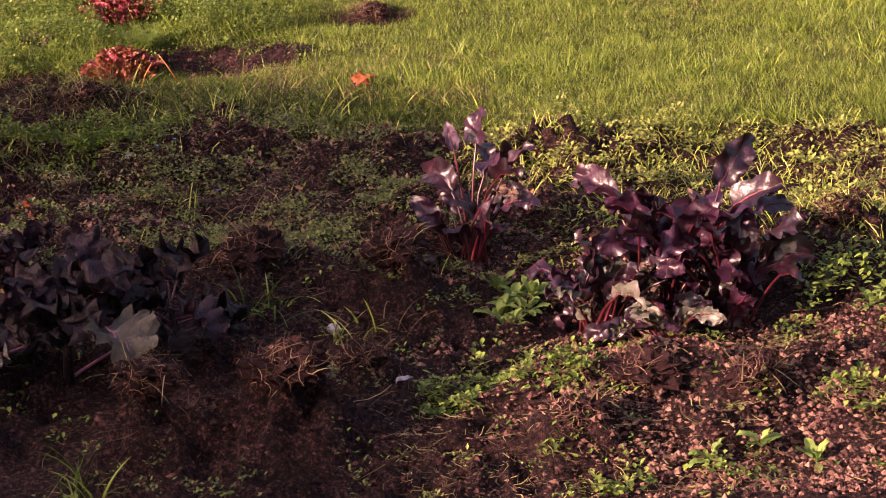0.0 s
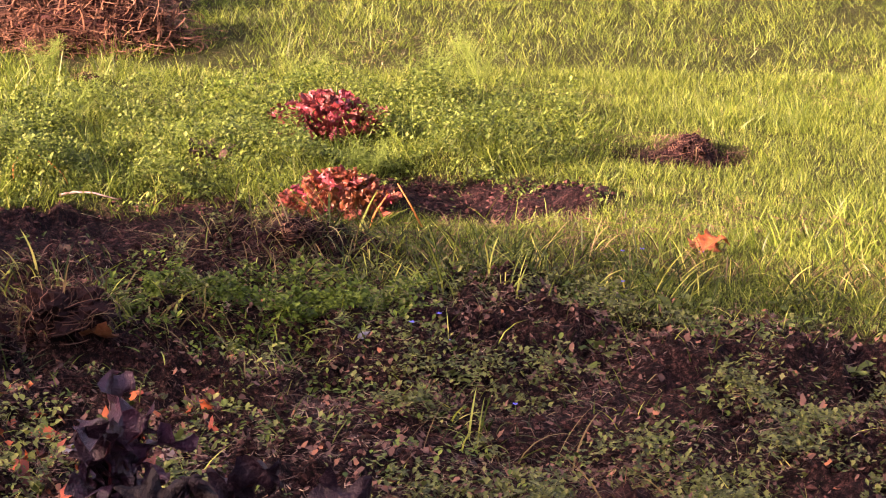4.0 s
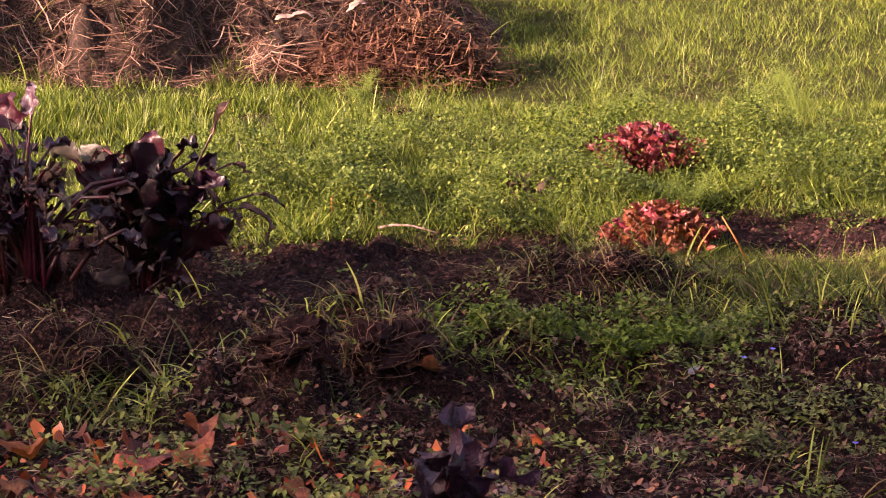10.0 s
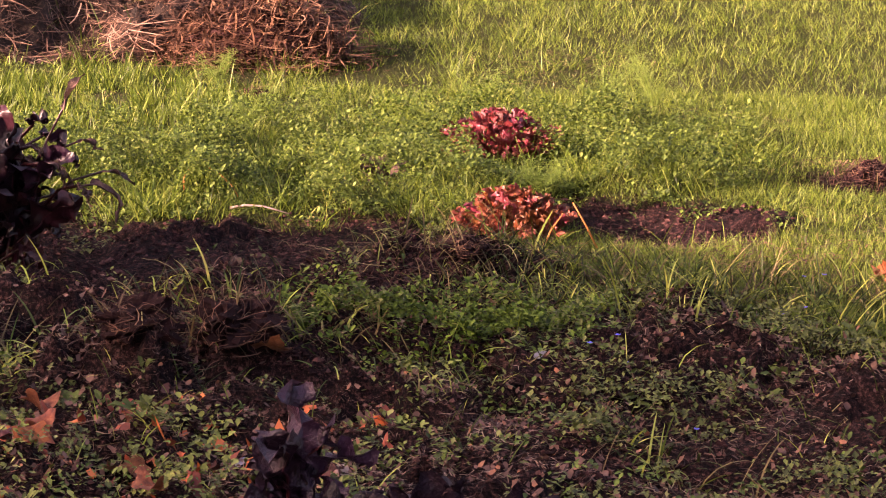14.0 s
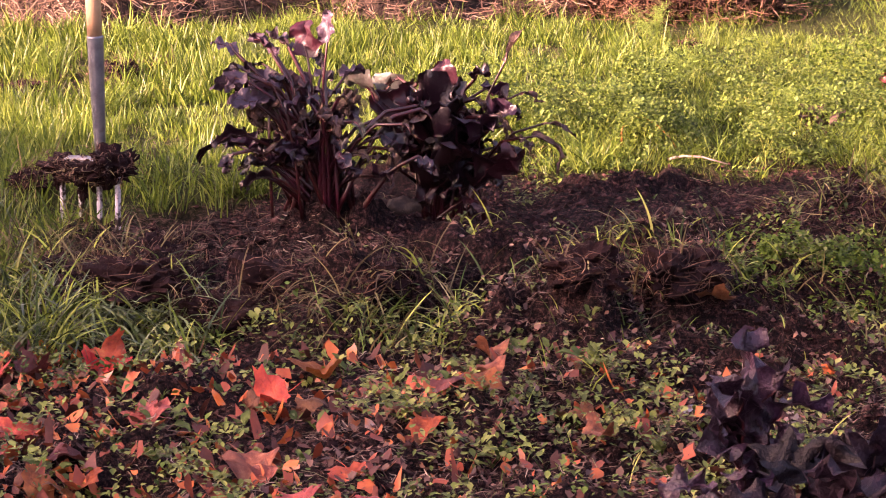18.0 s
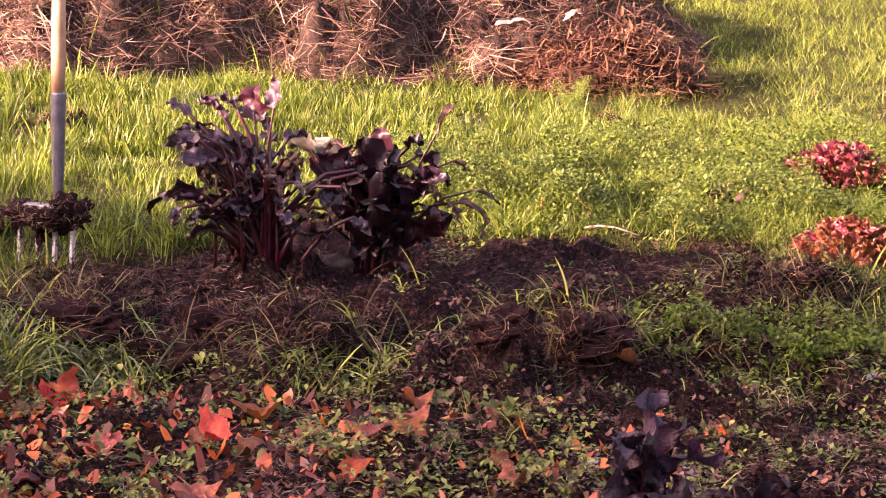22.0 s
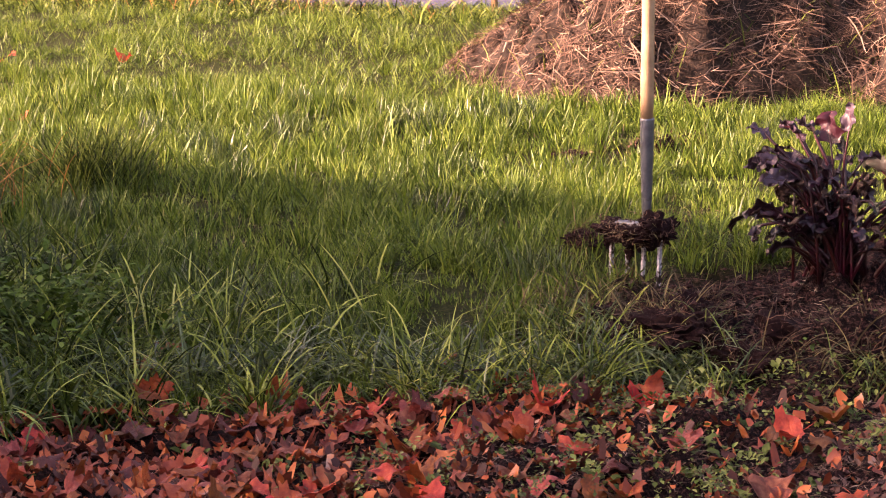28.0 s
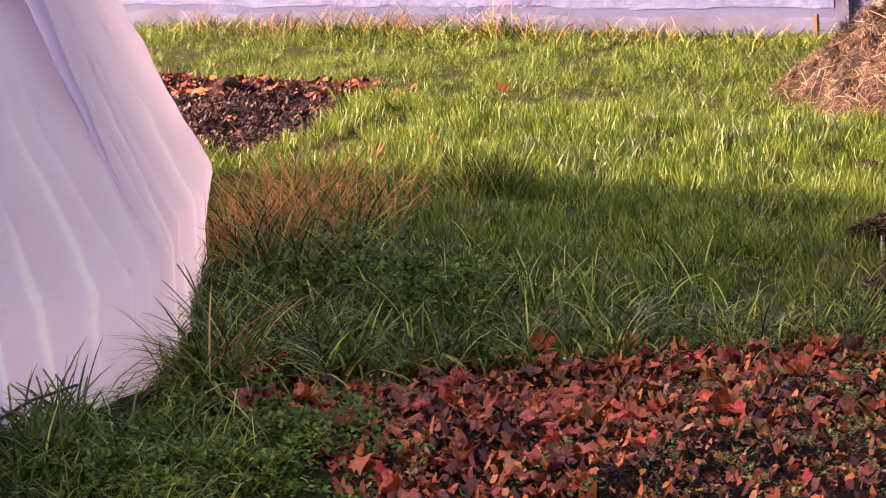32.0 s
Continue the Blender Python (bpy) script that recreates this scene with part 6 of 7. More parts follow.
p = scatter(20000, -2.3, 1.2, 3.5, 5.45, lambda x, y: bed_mask(x, y) * (0.10 + 0.90 * step(0.38, 0.62, lattice(x, y, 5, 171))) * np.clip(1 - 0.9 * blob(x, y, 0.17, 4.33, 0.18, 0.12), 0, 1))
strands("dry_debris", np.concatenate([p, ground_height(p[:, 0], p[:, 1])[:, None] + 0.004], 1), 0.036, 0.0024, M["debris"], "fine pale straw and dead rootlets strewn on the soil", "plant debris", flat=0.45, curl=1.2, segs=2)
p = scatter(26000, -2.3, 1.2, 3.5, 6.0, lambda x, y: bed_mask(x, y) * (0.2 + 0.8 * step(0.40, 0.60, lattice(x, y, 7, 172))))
crumbs("fine_crumbs", p, 0.0040, M["crumb"], "fine crumbs of reddish brown soil")

# sun-brightened crumb colour, laid only beyond the shadow's edge
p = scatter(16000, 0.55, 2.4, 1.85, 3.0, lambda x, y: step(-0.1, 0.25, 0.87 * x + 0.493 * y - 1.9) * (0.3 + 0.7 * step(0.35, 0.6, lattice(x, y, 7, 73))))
crumbs("dry_crumbs", p, 0.0062, M["lit_soil"], "soil crumbs on the sunlit bed, sunlight put into their colour")
p = scatter(3500, 0.6, 2.3, 1.9, 2.9, lambda x, y: 0.15 + 0.85 * step(0.4, 0.65, lattice(x, y, 6, 72)))
strands("straw_debris", np.concatenate([p, ground_height(p[:, 0], p[:, 1])[:, None]], 1), 0.05, 0.0026, M["bed_straw"], "short straw and stalks on the sunlit soil", "plant debris", flat=0.4, curl=1.0, segs=2)


def sod(x, y, size, seed, grass=40):
    """A torn-up lump of earth bound by roots, with withered grass hanging from it."""
    rnd = random.Random(seed)
    pl = thing("sod", "uprooted sod of dark earth matted with dry roots", "sod", (x, y, float(ground_height(x, y)) + size * 0.12), "uprooted sods", turn=rnd.uniform(0, 360))
    bm = bmesh.new()
    bmesh.ops.create_icosphere(bm, subdivisions=4, radius=1.0)
    o = Vector((seed * 3.7, seed * 1.3, seed * 0.7))
    for v in bm.verts:
        d = 0.85 + 0.50 * noise.noise(v.co * 1.5 + o) + 0.34 * noise.noise(v.co * 4 + o) + 0.28 * noise.noise(v.co * 9 + o) + 0.26 * noise.noise(v.co * 17 + o)
        v.co = Vector((v.co.x * size * d, v.co.y * size * 0.75 * d, v.co.z * size * 0.50 * d))
    bm.normal_update()
    pick = [v for v in bm.verts if v.co.z > -0.01]
    at = np.array([tuple(v.co) for v in rnd.choices(pick, k=240)])
    nn = at / np.linalg.norm(at, axis=1)[:, None]
    part("earth", bm, M["crumb"], pl, "dark crumbly earth", smooth=False)
    strands("root_mat", at, size * 0.5, 0.0020, M["root"], "fine matted roots", "roots", nn, flat=0.45, curl=1.6, segs=3, parent=pl)
    top = at[:grass] * np.array([1.0, 1.0, 0.9])
    blades("withered_tuft", top, RNG.uniform(0.06, 0.15, len(top)), 0.004, M["bed_straw"], lean=0.9, curl=1.3, segs=4, label="withered grass hanging from the sod", parent=pl)


for i, (x, y, s) in enumerate(((-2.14, 4.93, 0.11), (-1.97, 4.99, 0.10), (-1.90, 4.76, 0.12), (-1.60, 4.80, 0.15), (-1.72, 4.68, 0.10), (-1.38, 4.76, 0.10), (-0.76, 4.86, 0.12), (-0.90, 4.84, 0.07), (-0.93, 4.62, 0.09), (-1.15, 4.72, 0.07),
                               (0.28, 3.55, 0.11), (0.68, 3.35, 0.10), (0.02, 2.35, 0.09), (0.35, 2.35, 0.11), (0.55, 2.75, 0.08), (0.82, 6.86, 0.07), (-0.62, 5.72, 0.07), (-0.30, 5.62, 0.06), (-2.05, 5.42, 0.06), (-0.95, 5.55, 0.06),
                               (1.25, 2.50, 0.10), (1.52, 2.42, 0.09), (1.05, 2.25, 0.09), (-3.02, 7.00, 0.08), (-2.80, 7.25, 0.10), (-2.70, 7.42, 0.07), (-1.06, 7.96, 0.06), (-2.45, 5.55, 0.06), (2.0, 3.55, 0.08))):
    sod(x, y, s, 500 + i, 16 if y < 6 else 5)
# drooping tufts of green and straw along the dug edges
for i in range(46):
    tx, ty = RNG.uniform(-2.3, 0.0), RNG.normal(4.86, 0.14)
    if i % 2:
        tussock((tx, ty), 26, 0.05, RNG.uniform(0.07, 0.13), 0.0040, M["shade_grass"] if i % 3 else M["bed_straw"], "drooping tuft of grass on the dug edge", 0.75, 1.3)
for tx, ty, nn, hgt in ((-1.38, 4.62, 70, 0.14), (-1.30, 4.70, 60, 0.13), (-0.98, 4.88, 60, 0.12), (-0.85, 4.95, 40, 0.13), (-0.72, 5.00, 40, 0.13), (-1.14, 4.84, 40, 0.12), (-0.58, 4.92, 36, 0.10), (-2.22, 4.84, 80, 0.16), (-2.05, 4.62, 80, 0.15), (-1.78, 4.60, 50, 0.12)):
    tussock((tx, ty), nn, 0.05, hgt, 0.0048, M["lush_grass"], "green tuft of grass hanging over the dug sods", 0.8, 1.8)
for i in range(60):
    tx = RNG.uniform(-0.55, 1.15)
    ty = np.interp(tx, [-0.5, 0.5, 1.1], [5.72, 5.55, 5.30]) + RNG.normal(0, 0.14)
    tussock((tx, ty), 46, 0.06, RNG.uniform(0.08, 0.15), 0.0036, M["shade_grass"] if i % 4 else M["bed_straw"], "long soft grass lying over the bed's edge", 0.8, 1.3)
# withered long grass lying about the dug edge
for x, y, k in ((-2.15, 4.95, 110), (-2.02, 4.93, 60), (-2.35, 5.02, 90), (-2.25, 5.0, 90), (-1.42, 4.66, 90), (-1.30, 4.62, 70), (-1.25, 4.80, 40), (-0.95, 4.90, 50), (-0.70, 4.95, 60), (-0.52, 4.98, 50), (-0.25, 5.5, 60), (0.1, 5.62, 70), (0.35, 5.45, 60), (0.55, 3.1, 40), (0.15, 4.3, 50)):
    tussock((x, y), k, 0.07, 0.16, 0.0042, M["bed_straw"], "withered straw-coloured grass lying on the soil", 0.9, 1.2)

# ---- fallen maple leaves ----
def maple_mesh(name, seed, material):
    rnd = random.Random(seed)
    half = [(0.0, 1.0), (0.12, 0.80), (0.26, 0.78), (0.27, 0.60), (0.40, 0.62), (0.54, 0.68), (0.62, 0.60), (0.84, 0.56), (0.75, 0.42), (0.80, 0.28), (0.62, 0.22), (0.63, 0.08), (0.68, -0.08), (0.48, -0.12), (0.32, -0.24), (0.08, -0.18)]
    rim = half + [(-x, y) for x, y in reversed(half[1:])]
    rim = [(x * rnd.uniform(0.88, 1.1), (y - 0.15) * rnd.uniform(0.9, 1.08)) for x, y in rim]
    n = len(rim)
    cx, cy, cz = rnd.uniform(-0.9, 1.1), rnd.uniform(-0.5, 0.9), rnd.uniform(0, 6)

    def lift(x, y):
        return 0.62 * (cx * x * x + cy * y * y) + (0.40 * abs(x) if cz > 4 else 0.0) + 0.24 * math.sin(3.5 * x + cz) * math.cos(3.1 * y + cz) + 0.05 * math.sin(9 * x + 4 * y)
    v = [(0, 0, lift(0, 0))]
    for f in (0.4, 0.75, 1.0):
        for x, y in rim:
            x, y = x * f, y * f
            v.append((x, y, lift(x, y)))
    fc = []
    for k in range(n):
        j = (k + 1) % n
        fc.append((0, 1 + k, 1 + j))
        for r in range(2):
            fc.append((1 + r * n + k, 1 + (r + 1) * n + k, 1 + (r + 1) * n + j, 1 + r * n + j))
    b = len(v)
    for t in range(5):                      # leaf stem
        y = -0.15 - 0.18 * t
        for sx in (-0.018, 0.018):
            v.append((sx + 0.05 * t * t * 0.3, y, lift(0, y * 0.4) + 0.03 * t))
        if t:
            fc.append((b + 2 * t - 2, b + 2 * t - 1, b + 2 * t + 1, b + 2 * t))
    v = [(x * 0.057, y * 0.057, z * 0.057) for x, y, z in v]
    low = min(q[2] for q in v)
    return mesh_of(name, [(x, y, z - low) for x, y, z in v], fc, material, True)


MAPLES = [maple_mesh("fallen_maple_leaf", 100 + i, M["maple"] if i % 5 < 3 else M["maple_dull"]) for i in range(15)]
LEAF_TEXT = ["curled orange maple leaf lying on the soil", "flat red maple leaf lying among weeds", "crumpled brown-red maple leaf on the ground"]


def drop_leaf(x, y, size=1.0, rnd=random, tilt=14, k=None):
    k = rnd.choice((3, 4, 8, 9, 13, 14)) if x > -2.0 and rnd.random() < 0.6 else k
    k = (rnd.choice((3, 4, 8, 9, 13, 14)) if rnd.random() < 0.45 else rnd.randrange(15)) if k is None else k
    ob = new("fallen_maple_leaf", MAPLES[k])
    ob.matrix_world = pose(x, y, float(ground_height(x, y)) + 0.008 * rnd.random() + 0.004, rnd.uniform(-tilt, tilt), rnd.uniform(-tilt, tilt), rnd.uniform(0, 360)) @ Matrix.Scale(size, 4)
    return tagged(ob, LEAF_TEXT[2 if k % 5 > 2 else k % 2], "maple leaf", "fallen maple leaves")


rl = random.Random(5)
PLACED = [-1.88, 4.41, -2.15, 4.07, -2.06, 4.18, -1.67, 4.02, -1.45, 4.17, -1.50, 4.17, -1.10, 4.41, -1.08, 4.28, -0.88, 4.37, -1.20, 4.09, -1.42, 3.83, -1.74, 3.67, -1.85, 3.67, -1.68, 3.70, -1.01, 4.09, -1.22, 3.79, -1.74, 4.45,
          -1.42, 4.38, -1.13, 4.02, -0.68, 4.80, -2.01, 3.94, -1.89, 3.95, -0.91, 4.43, -1.06, 4.13, -0.88, 3.32]
PLACED_LEFT = [-3.06, 4.13, -2.71, 4.11, -2.90, 3.91, -2.26, 3.91, -2.46, 3.98, -2.19, 4.04, -2.06, 4.20, -2.20, 3.67, -2.06, 3.57, -2.55, 3.68, -2.69, 3.67, -2.72, 3.48, -2.84, 3.39, -2.89, 3.27, -2.59, 3.54, -2.61, 3.88, -1.70, 3.68, -1.86, 4.42,
               -1.64, 4.01, -2.02, 3.99, -2.33, 3.53, -2.46, 3.40, -3.05, 3.88, -3.14, 4.35, -2.42, 4.47, -3.66, 4.54]
PLACED_FRONT = [-2.83, 3.37, -3.10, 4.17, -2.66, 2.56, -2.96, 2.74, -2.95, 3.18, -2.41, 3.29, -2.28, 3.11, -2.18, 3.38, -2.13, 3.63, -2.54, 3.03, -2.56, 2.76, -1.96, 3.43, -2.68, 3.63, -4.08, 4.64, -5.33, 7.04, -2.11, 3.13, -5.45, 6.79, -5.77, 8.61,
                0.72, 5.69]
for row in (PLACED, PLACED_LEFT, PLACED_FRONT):
    for i in range(0, len(row), 2):
        drop_leaf(row[i], row[i + 1], rl.uniform(0.85, 1.25), rl, 18, rl.choice((0, 1, 2, 5, 6, 7, 10, 11, 12)))
for x, y, rx, ry, rz, k in ((-2.98, 4.00, 62, 10, 30, 2), (-1.88, 4.43, 50, -30, 100, 5), (-2.98, 3.95, 30, 30, 80, 6), (0.72, 5.62, 14, 0, 20, 10)):
    ob = drop_leaf(x, y, 1.0, rl, 5, k)
    ob.matrix_world = pose(x, y, float(ground_height(x, y)) + 0.03, rx, ry, rz) @ Matrix.Scale(1.0, 4)
for i in range(400):
    x = -3.6 + 2.8 * rl.random() ** 1.9
    y = rl.uniform(2.2, 4.30)
    if bed_mask(x, y) > 0.5 and (x < -2.1 or rl.random() < 0.22):
        drop_leaf(x, y, rl.uniform(0.6, 1.15), rl, 14)


def leaf_carpet(n, seed):
    """The lower leaves of the litter, joined."""
    rnd = random.Random(seed)
    vs, fs = [], []
    while n:
        x, y = -3.6 + 2.8 * rnd.random() ** 1.9, rnd.uniform(2.2, 4.30)
        if bed_mask(x, y) < 0.5 or (x > -2.1 and rnd.random() > 0.12):
            continue
        n -= 1
        me = MAPLES[rnd.randrange(15)]
        m = pose(x, y, float(ground_height(x, y)) + 0.004, rnd.uniform(-12, 12), rnd.uniform(-12, 12), rnd.uniform(0, 360)) @ Matrix.Scale(rnd.uniform(0.6, 1.1), 4)
        o = len(vs)
        vs += [m @ v.co for v in me.vertices]
        fs += [tuple(o + j for j in f.vertices) for f in me.polygons]
    stuff("maple_leaf_carpet", mesh_of("maple_leaf_carpet", vs, fs, M["maple_carpet"], True), "carpet of fallen red and brown maple leaves", "leaf litter")


leaf_carpet(260, 77)


def litter(name, pts, size, material, label, category, zf=None, tilt=0.5):
    """Small torn and curled leaf pieces, each a bent six-sided scrap."""
    n = len(pts)
    k = 7
    a = np.linspace(0, 2 * np.pi, k, endpoint=False)[None] + RNG.uniform(-0.3, 0.3, (n, k))
    r = RNG.uniform(0.45, 1.1, (n, k)) * (size * RNG.uniform(0.4, 1.3, n))[:, None]
    x, y = np.cos(a) * r, np.sin(a) * r * RNG.uniform(0.5, 1, n)[:, None]
    z = RNG.uniform(-0.2, 0.9, (n, 1)) * (x ** 2) / size + RNG.normal(0, 0.1, (n, k)) * size
    t1, t2, az = RNG.normal(0, tilt, n)[:, None], RNG.normal(0, tilt, n)[:, None], RNG.uniform(0, 6.28, n)[:, None]
    z = z + x * t1 + y * t2
    X, Y = x * np.cos(az) - y * np.sin(az), x * np.sin(az) + y * np.cos(az)
    gz = ground_height(pts[:, 0], pts[:, 1]) if zf is None else zf(pts[:, 0], pts[:, 1])
    c = np.stack([pts[:, 0], pts[:, 1], gz + 0.010 + RNG.uniform(0, 0.01, n)], 1)
    ring = np.stack([X + c[:, :1], Y + c[:, 1:2], z + c[:, 2:3]], -1)
    v = np.concatenate([c[:, None], ring], 1).reshape(-1, 3)
    o = np.arange(n) * (k + 1)
    f = np.concatenate([np.stack([o, o + 1 + j, o + 1 + (j + 1) % k], 1) for j in range(k)])
    return stuff(name, fast_mesh(name, v, [], f, material, True), label, category)


p = scatter(17000, -3.7, -0.4, 2.0, 4.5, lambda x, y: bed_mask(x, y) * np.clip(1.0 - 0.8 * step(-2.4, -1.0, x), 0, 1))
litter("leaf_litter", p, 0.016, M["litter"], "litter of torn red and brown leaves", "leaf litter", tilt=0.8)
p = scatter(11000, -1.3, 1.4, 3.5, 5.4, lambda x, y: bed_mask(x, y) * (0.15 + 0.85 * step(0.40, 0.62, lattice(x, y, 4, 67))) * np.clip(1 - 0.95 * blob(x, y, 0.17, 4.33, 0.18, 0.12) - 0.9 * blob(x, y, 0.35, 3.52, 0.35, 0.14), 0, 1))
litter("leaf_scraps", p, 0.0085, M["scrap"], "scattered scraps of brown leaf on the soil", "leaf litter")
p = scatter(30000, -9.4, -5.9, 6.5, 9.4, lambda x, y: step(0.4, 0.8, bed_mask(x, y)))
litter("mulch_patch", p, 0.016, M["mulch"], "dark shredded mulch mixed with red leaves", "mulch", tilt=0.6)
p = scatter(900, -10.0, -6.2, 8.2, 8.85, lambda x, y: step(0.3, 0.8, bed_mask(x, y)))
litter("red_leaf_rim", p, 0.045, M["litter"], "red leaves along the mulch patch's far rim", "leaf litter", tilt=0.25)
lump("clod", (-7.40, 8.25), (0.09, 0.07, 0.05), 1, 9, M["crumb"], "brown clod on the mulch patch", "clod")


# ---- small things ----
def small_leaf(name, at, length, width, az, el, droop, mat, label, category, shape=beet_shape, group=""):
    pl = thing(name, label, category, (at[0], at[1], float(ground_height(*at[:2])) + (at[2] if len(at) > 2 else 0.004)), group)
    add_leaf(pl, random.Random(int(at[0] * 100)), radians(az), radians(el), 0.01, length, width, radians(droop), M[mat], None, shape, wavy=0.06, fold=0.3)
    return pl


def seedling(at, n, length, mat, label, seed, el=(25, 70)):
    rnd = random.Random(seed)
    pl = thing("broadleaf_weed", label, "weed", (at[0], at[1], float(ground_height(*at))), "broadleaf weeds")
    for i in range(n):
        ll = length * rnd.uniform(0.7, 1.2)
        add_leaf(pl, rnd, i * 2.4 + rnd.uniform(-0.4, 0.4), radians(rnd.uniform(*el)), ll * 0.4, ll, ll * 0.55, radians(rnd.uniform(20, 80)), M[mat], M[mat], beet_shape, wavy=0.05, fold=0.25, rs=0.0014, nu=7, nv=5)


EXTRA = [(rl.uniform(-2.1, -0.3), rl.uniform(3.75, 4.55)) for _ in range(55)] + [(rl.uniform(-3.2, -2.0), rl.uniform(2.3, 3.9)) for _ in range(16)]
for i, (x, y) in enumerate(EXTRA):
    seedling((x, y), 5, rl.uniform(0.018, 0.032), "broad", "small broad-leaved green weed between fallen leaves", 600 + i)
for i, (x, y) in enumerate(((0.50, 5.2), (0.57, 5.17), (0.62, 5.2), (0.34, 4.85), (0.83, 5.22), (0.38, 4.95), (0.68, 5.05), (-0.42, 4.42), (-0.62, 4.35), (-1.13, 4.37), (-1.62, 4.0), (-0.88, 4.3), (-2.2, 3.95), (-1.75, 3.75), (0.05, 4.75), (0.55, 4.6), (0.88, 4.7), (0.30, 6.72), (0.38, 6.70), (-2.35, 2.6), (-2.9, 2.75))):
    seedling((x, y), 6, 0.040, "broad", "broad-leaved green seedling in the bed", 200 + i, (10, 50))
for i, (x, y, n, ll) in enumerate(((1.35, 2.12, 12, 0.045), (1.48, 2.16, 12, 0.045), (1.60, 2.10, 10, 0.045), (1.95, 2.95, 10, 0.05), (0.96, 3.26, 14, 0.055), (1.01, 3.30, 15, 0.055), (0.98, 3.42, 14, 0.05), (1.03, 3.18, 12, 0.05), (0.97, 3.08, 9, 0.045), (1.06, 3.26, 10, 0.05))):
    seedling((x, y), n, ll, "nettle", "pale green nettle-like weed with toothed leaves", 240 + i, (10, 75))


def fennel(at, height, seed, n=5):
    rnd = random.Random(seed)
    pl = thing("fennel", "feathery green fennel frond standing in grass", "fennel", (at[0], at[1], float(ground_height(*at))), "fennel fronds")
    pts = []
    for s in range(n):
        line = curve_of(rnd.uniform(0, 6.28), radians(rnd.uniform(62, 86)), height * rnd.uniform(0.7, 1.1), radians(rnd.uniform(20, 60)), 12)
        bm = bmesh.new()
        tube(bm, line, [0.0022 * (1.2 - k / 13) for k in range(13)], 5)
        part("stem", bm, M["fennel"], pl)
        for k in range(4, 13):
            pts += [tuple(line[k] + Vector((rnd.gauss(0, 0.008), rnd.gauss(0, 0.008), rnd.gauss(0, 0.008)))) for _ in range(16)]
    ob = strands("fronds", np.array(pts), 0.055, 0.0012, M["fennel"], "hair-fine green fronds", "fronds", flat=0.8, curl=0.8, segs=3, parent=pl)
    return pl


for i, (x, y, h) in enumerate(((0.08, 7.6, 0.22), (0.25, 7.72, 0.24), (-0.32, 7.7, 0.17), (-0.11, 6.55, 0.12), (-1.0, 7.3, 0.16), (-1.18, 8.05, 0.15), (-0.62, 6.85, 0.12))):
    fennel((x, y), h, 300 + i)


def stem(name, pts, r, mat, label, category):
    z = float(ground_height(pts[0][0], pts[0][1]))
    bm = bmesh.new()
    n = len(pts)
    o = Vector(pts[0])
    tube(bm, [Vector(p) - Vector((o.x, o.y, 0)) for p in pts], [r * (1.1 - 0.6 * k / (n - 1)) for k in range(n)], 7)
    me = bpy.data.meshes.new(name)
    bm.to_mesh(me)
    bm.free()
    me.materials.append(M[mat])
    me.polygons.foreach_set("use_smooth", np.ones(len(me.polygons), bool))
    ob = new(name, me)
    ob.matrix_world = pose(o.x, o.y, z)
    return tagged(ob, label, category)


stem("bent_stem", [(-1.09, 6.45, -0.01), (-1.09, 6.45, 0.05), (-1.07, 6.44, 0.085), (-1.03, 6.43, 0.09), (-0.99, 6.42, 0.07), (-0.95, 6.41, 0.035), (-0.935, 6.40, 0.01)], 0.0026, "dry_grass", "bent straw-coloured dry stem arching over chickweed", "dry stem")
stem("fallen_stalk", [(-0.94, 6.24, 0.012), (-0.90, 6.235, 0.022), (-0.85, 6.23, 0.022), (-0.78, 6.21, 0.008)], 0.0038, "pale_stem", "pale pinkish stalk lying on the bed", "stalk")
stem("twig", [(-2.38, 4.20, 0.012), (-2.34, 4.28, 0.05), (-2.31, 4.34, 0.075), (-2.28, 4.38, 0.07), (-2.26, 4.40, 0.035), (-2.30, 4.41, 0.02)], 0.0035, "wither", "crooked pale root lying on the leaves", "twig")
stem("dry_stem", [(0.02, 6.0, 0.0), (-0.01, 5.99, 0.06), (-0.045, 5.98, 0.12)], 0.003, "dry_grass", "leaning dry straw stem beside the lettuce", "dry stem")
stem("dry_stem", [(-0.12, 5.95, 0.0), (-0.10, 5.95, 0.05), (-0.07, 5.94, 0.10)], 0.003, "dry_grass", "leaning dry straw stem beside the lettuce", "dry stem")
small_leaf("pale_leaf", (-0.14, 4.89), 0.045, 0.022, 70, 20, 40, "lilac", "curled lilac-grey dry leaf on the weeds", "dry leaf", group="pale dry leaves")
small_leaf("pale_leaf", (-0.71, 4.24), 0.06, 0.02, 50, 18, 30, "lilac", "curled lilac-grey dry leaf on the weeds", "dry leaf", group="pale dry leaves")
small_leaf("pale_leaf", (0.62, 2.62), 0.05, 0.025, 20, 12, 30, "lilac", "curled lilac-grey dry leaf on the soil", "dry leaf", group="pale dry leaves")
small_leaf("pale_leaf", (-0.45, 4.05), 0.07, 0.04, 160, 15, 30, "pale_stem", "tan withered leaf on the soil", "dry leaf", group="pale dry leaves")
small_leaf("pale_leaf", (-0.42, 5.02), 0.04, 0.02, 120, 25, 30, "pale_stem", "tan dry leaf among chickweed", "dry leaf", group="pale dry leaves")
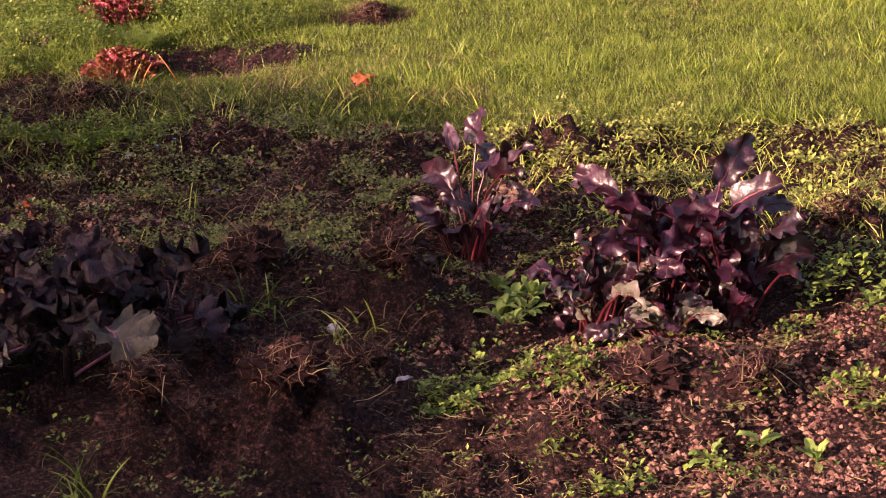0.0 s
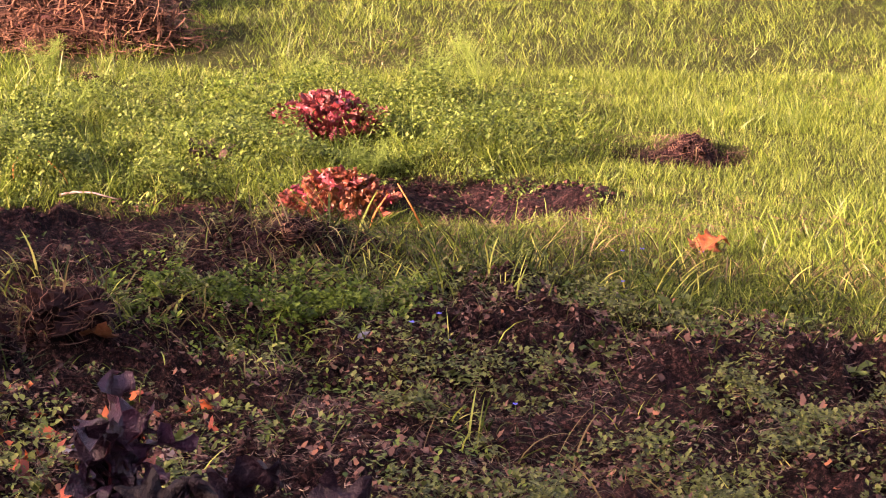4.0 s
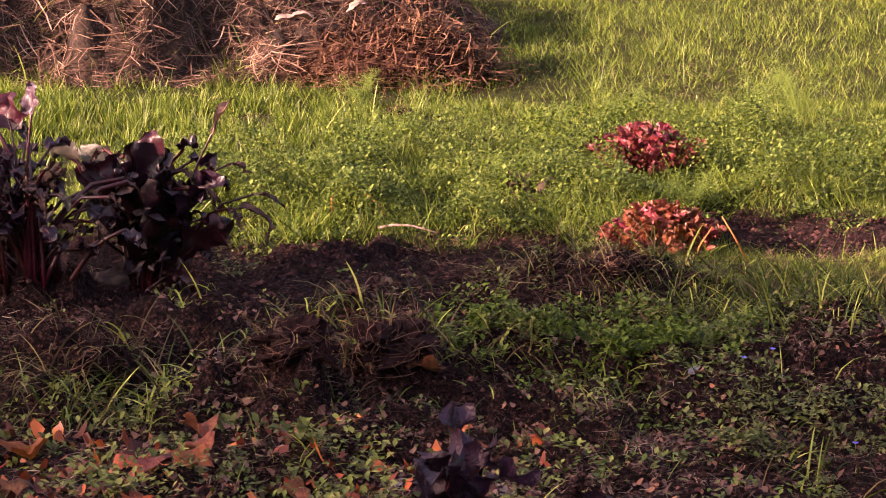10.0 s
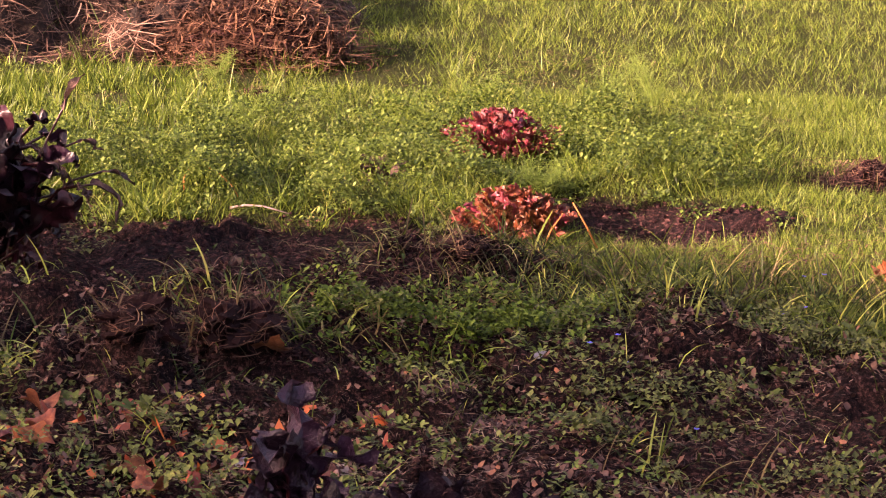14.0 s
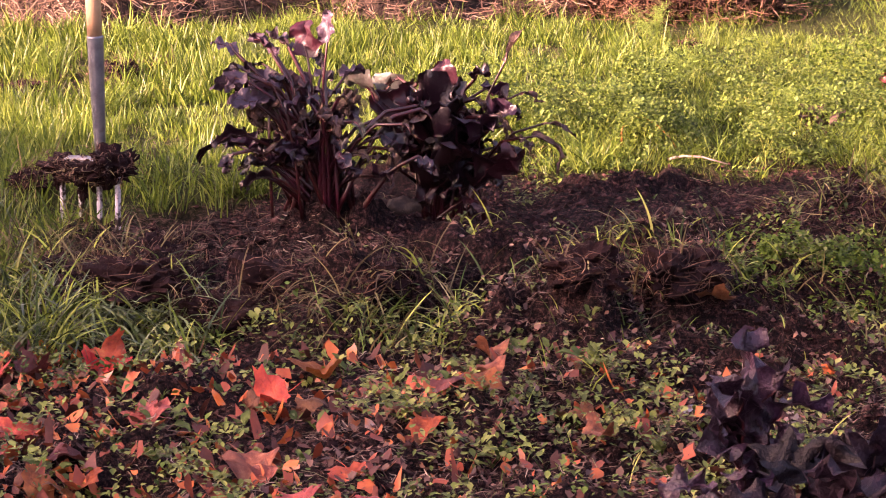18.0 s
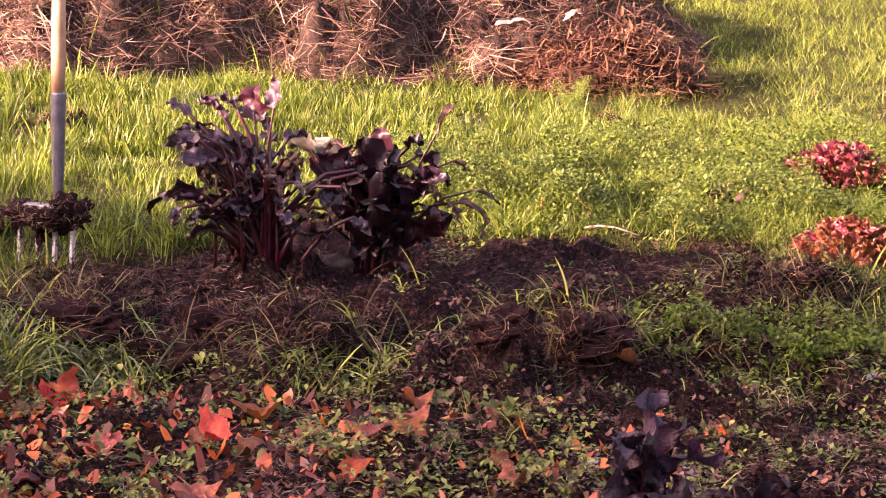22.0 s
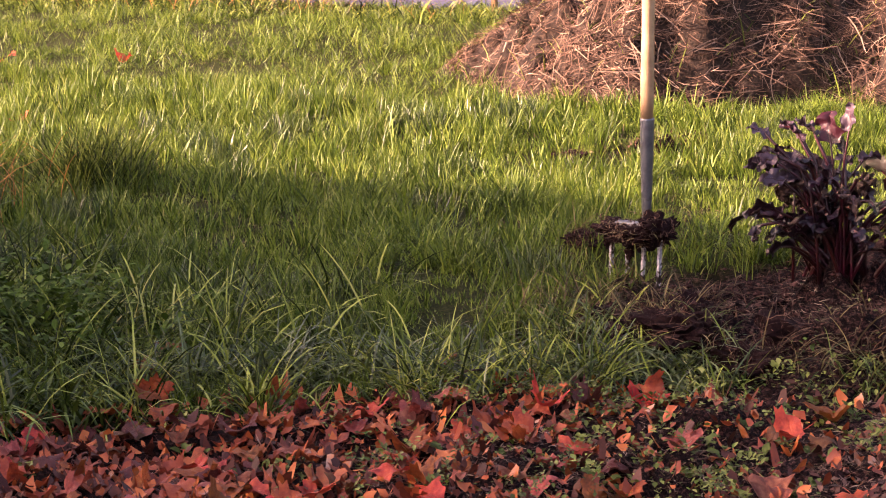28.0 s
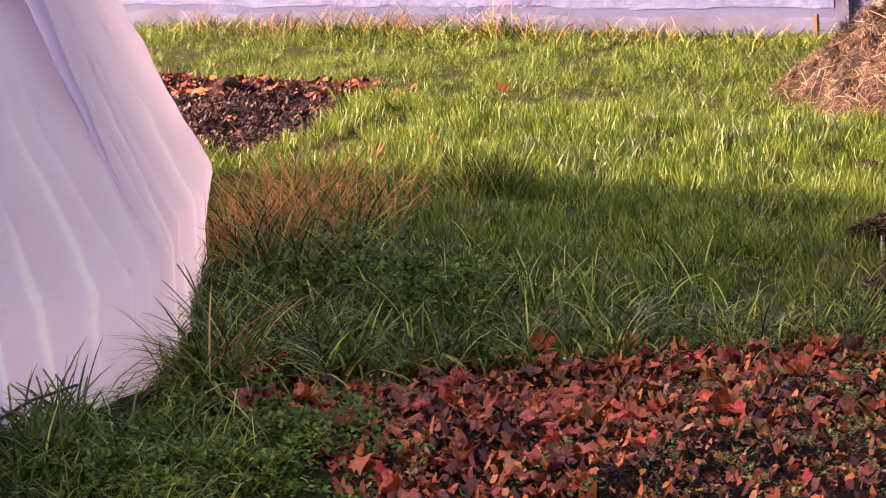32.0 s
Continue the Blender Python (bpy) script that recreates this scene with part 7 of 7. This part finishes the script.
small_leaf("pale_leaf", (-0.85, 5.62, 0.0), 0.05, 0.03, 100, 30, 30, "wither", "brown dry leaf on bare soil", "dry leaf", group="pale dry leaves")
small_leaf("paper_leaf", (-1.40, 8.50, 0.24), 0.15, 0.09, 190, 8, 40, "pale_stem", "big pale dry leaf on the hay heap", "dry leaf")
small_leaf("paper_leaf", (-1.30, 8.52, 0.26), 0.10, 0.06, 30, 25, 60, "pale_stem", "big pale dry leaf on the hay heap", "dry leaf")
for i, (x, y) in enumerate(((-0.60, 6.66), (-0.55, 6.64))):
    seedling((x, y), 4, 0.07, "wither", "greyish wilted weed among chickweed", 260 + i, (30, 70))
lump("beet_root", (-1.50, 5.52), (0.05, 0.035, 0.028), 1, 12, M["wither"], "shrivelled pinkish-brown beet lying on the soil", "beet root", rough=0.35)
lump("stone", (0.49, 3.15), (0.020, 0.018, 0.017), 1, 4, M["stone"], "small round grey stone on the soil", "stone", sub=2, rough=0.15)


def flower(x, y, seed):
    rnd = random.Random(seed)
    z = float(ground_height(x, y))
    pl = thing("speedwell", "tiny blue speedwell flower in the weeds", "flower", (x, y, z), "blue speedwell flowers", turn=rnd.uniform(0, 90))
    bm = bmesh.new()
    tube(bm, [(0, 0, -0.005), (0.003, 0, 0.012), (0.002, 0, 0.026)], [0.001, 0.001, 0.0008], 5)
    part("stalk", bm, M["weed"], pl)
    for k in range(4):
        a = k * math.pi / 2
        bm = bmesh.new()
        ring = []
        for j in range(8):
            t = j / 8 * 2 * math.pi
            px, py = 0.0035 + 0.0034 * math.cos(t), 0.003 * math.sin(t)
            ring.append(bm.verts.new((math.cos(a) * px - math.sin(a) * py, math.sin(a) * px + math.cos(a) * py - 0.002, 0.026 + px * 0.35)))
        bm.faces.new(ring)
        part("petal", bm, M["blue"], pl)


for i, (x, y) in enumerate(((0.50, 5.64), (0.55, 5.66), (0.69, 5.62), (0.47, 5.35), (0.03, 4.91), (0.05, 4.93), (0.17, 4.51), (0.42, 5.33), (-0.03, 4.9))):
    flower(x, y, 400 + i)
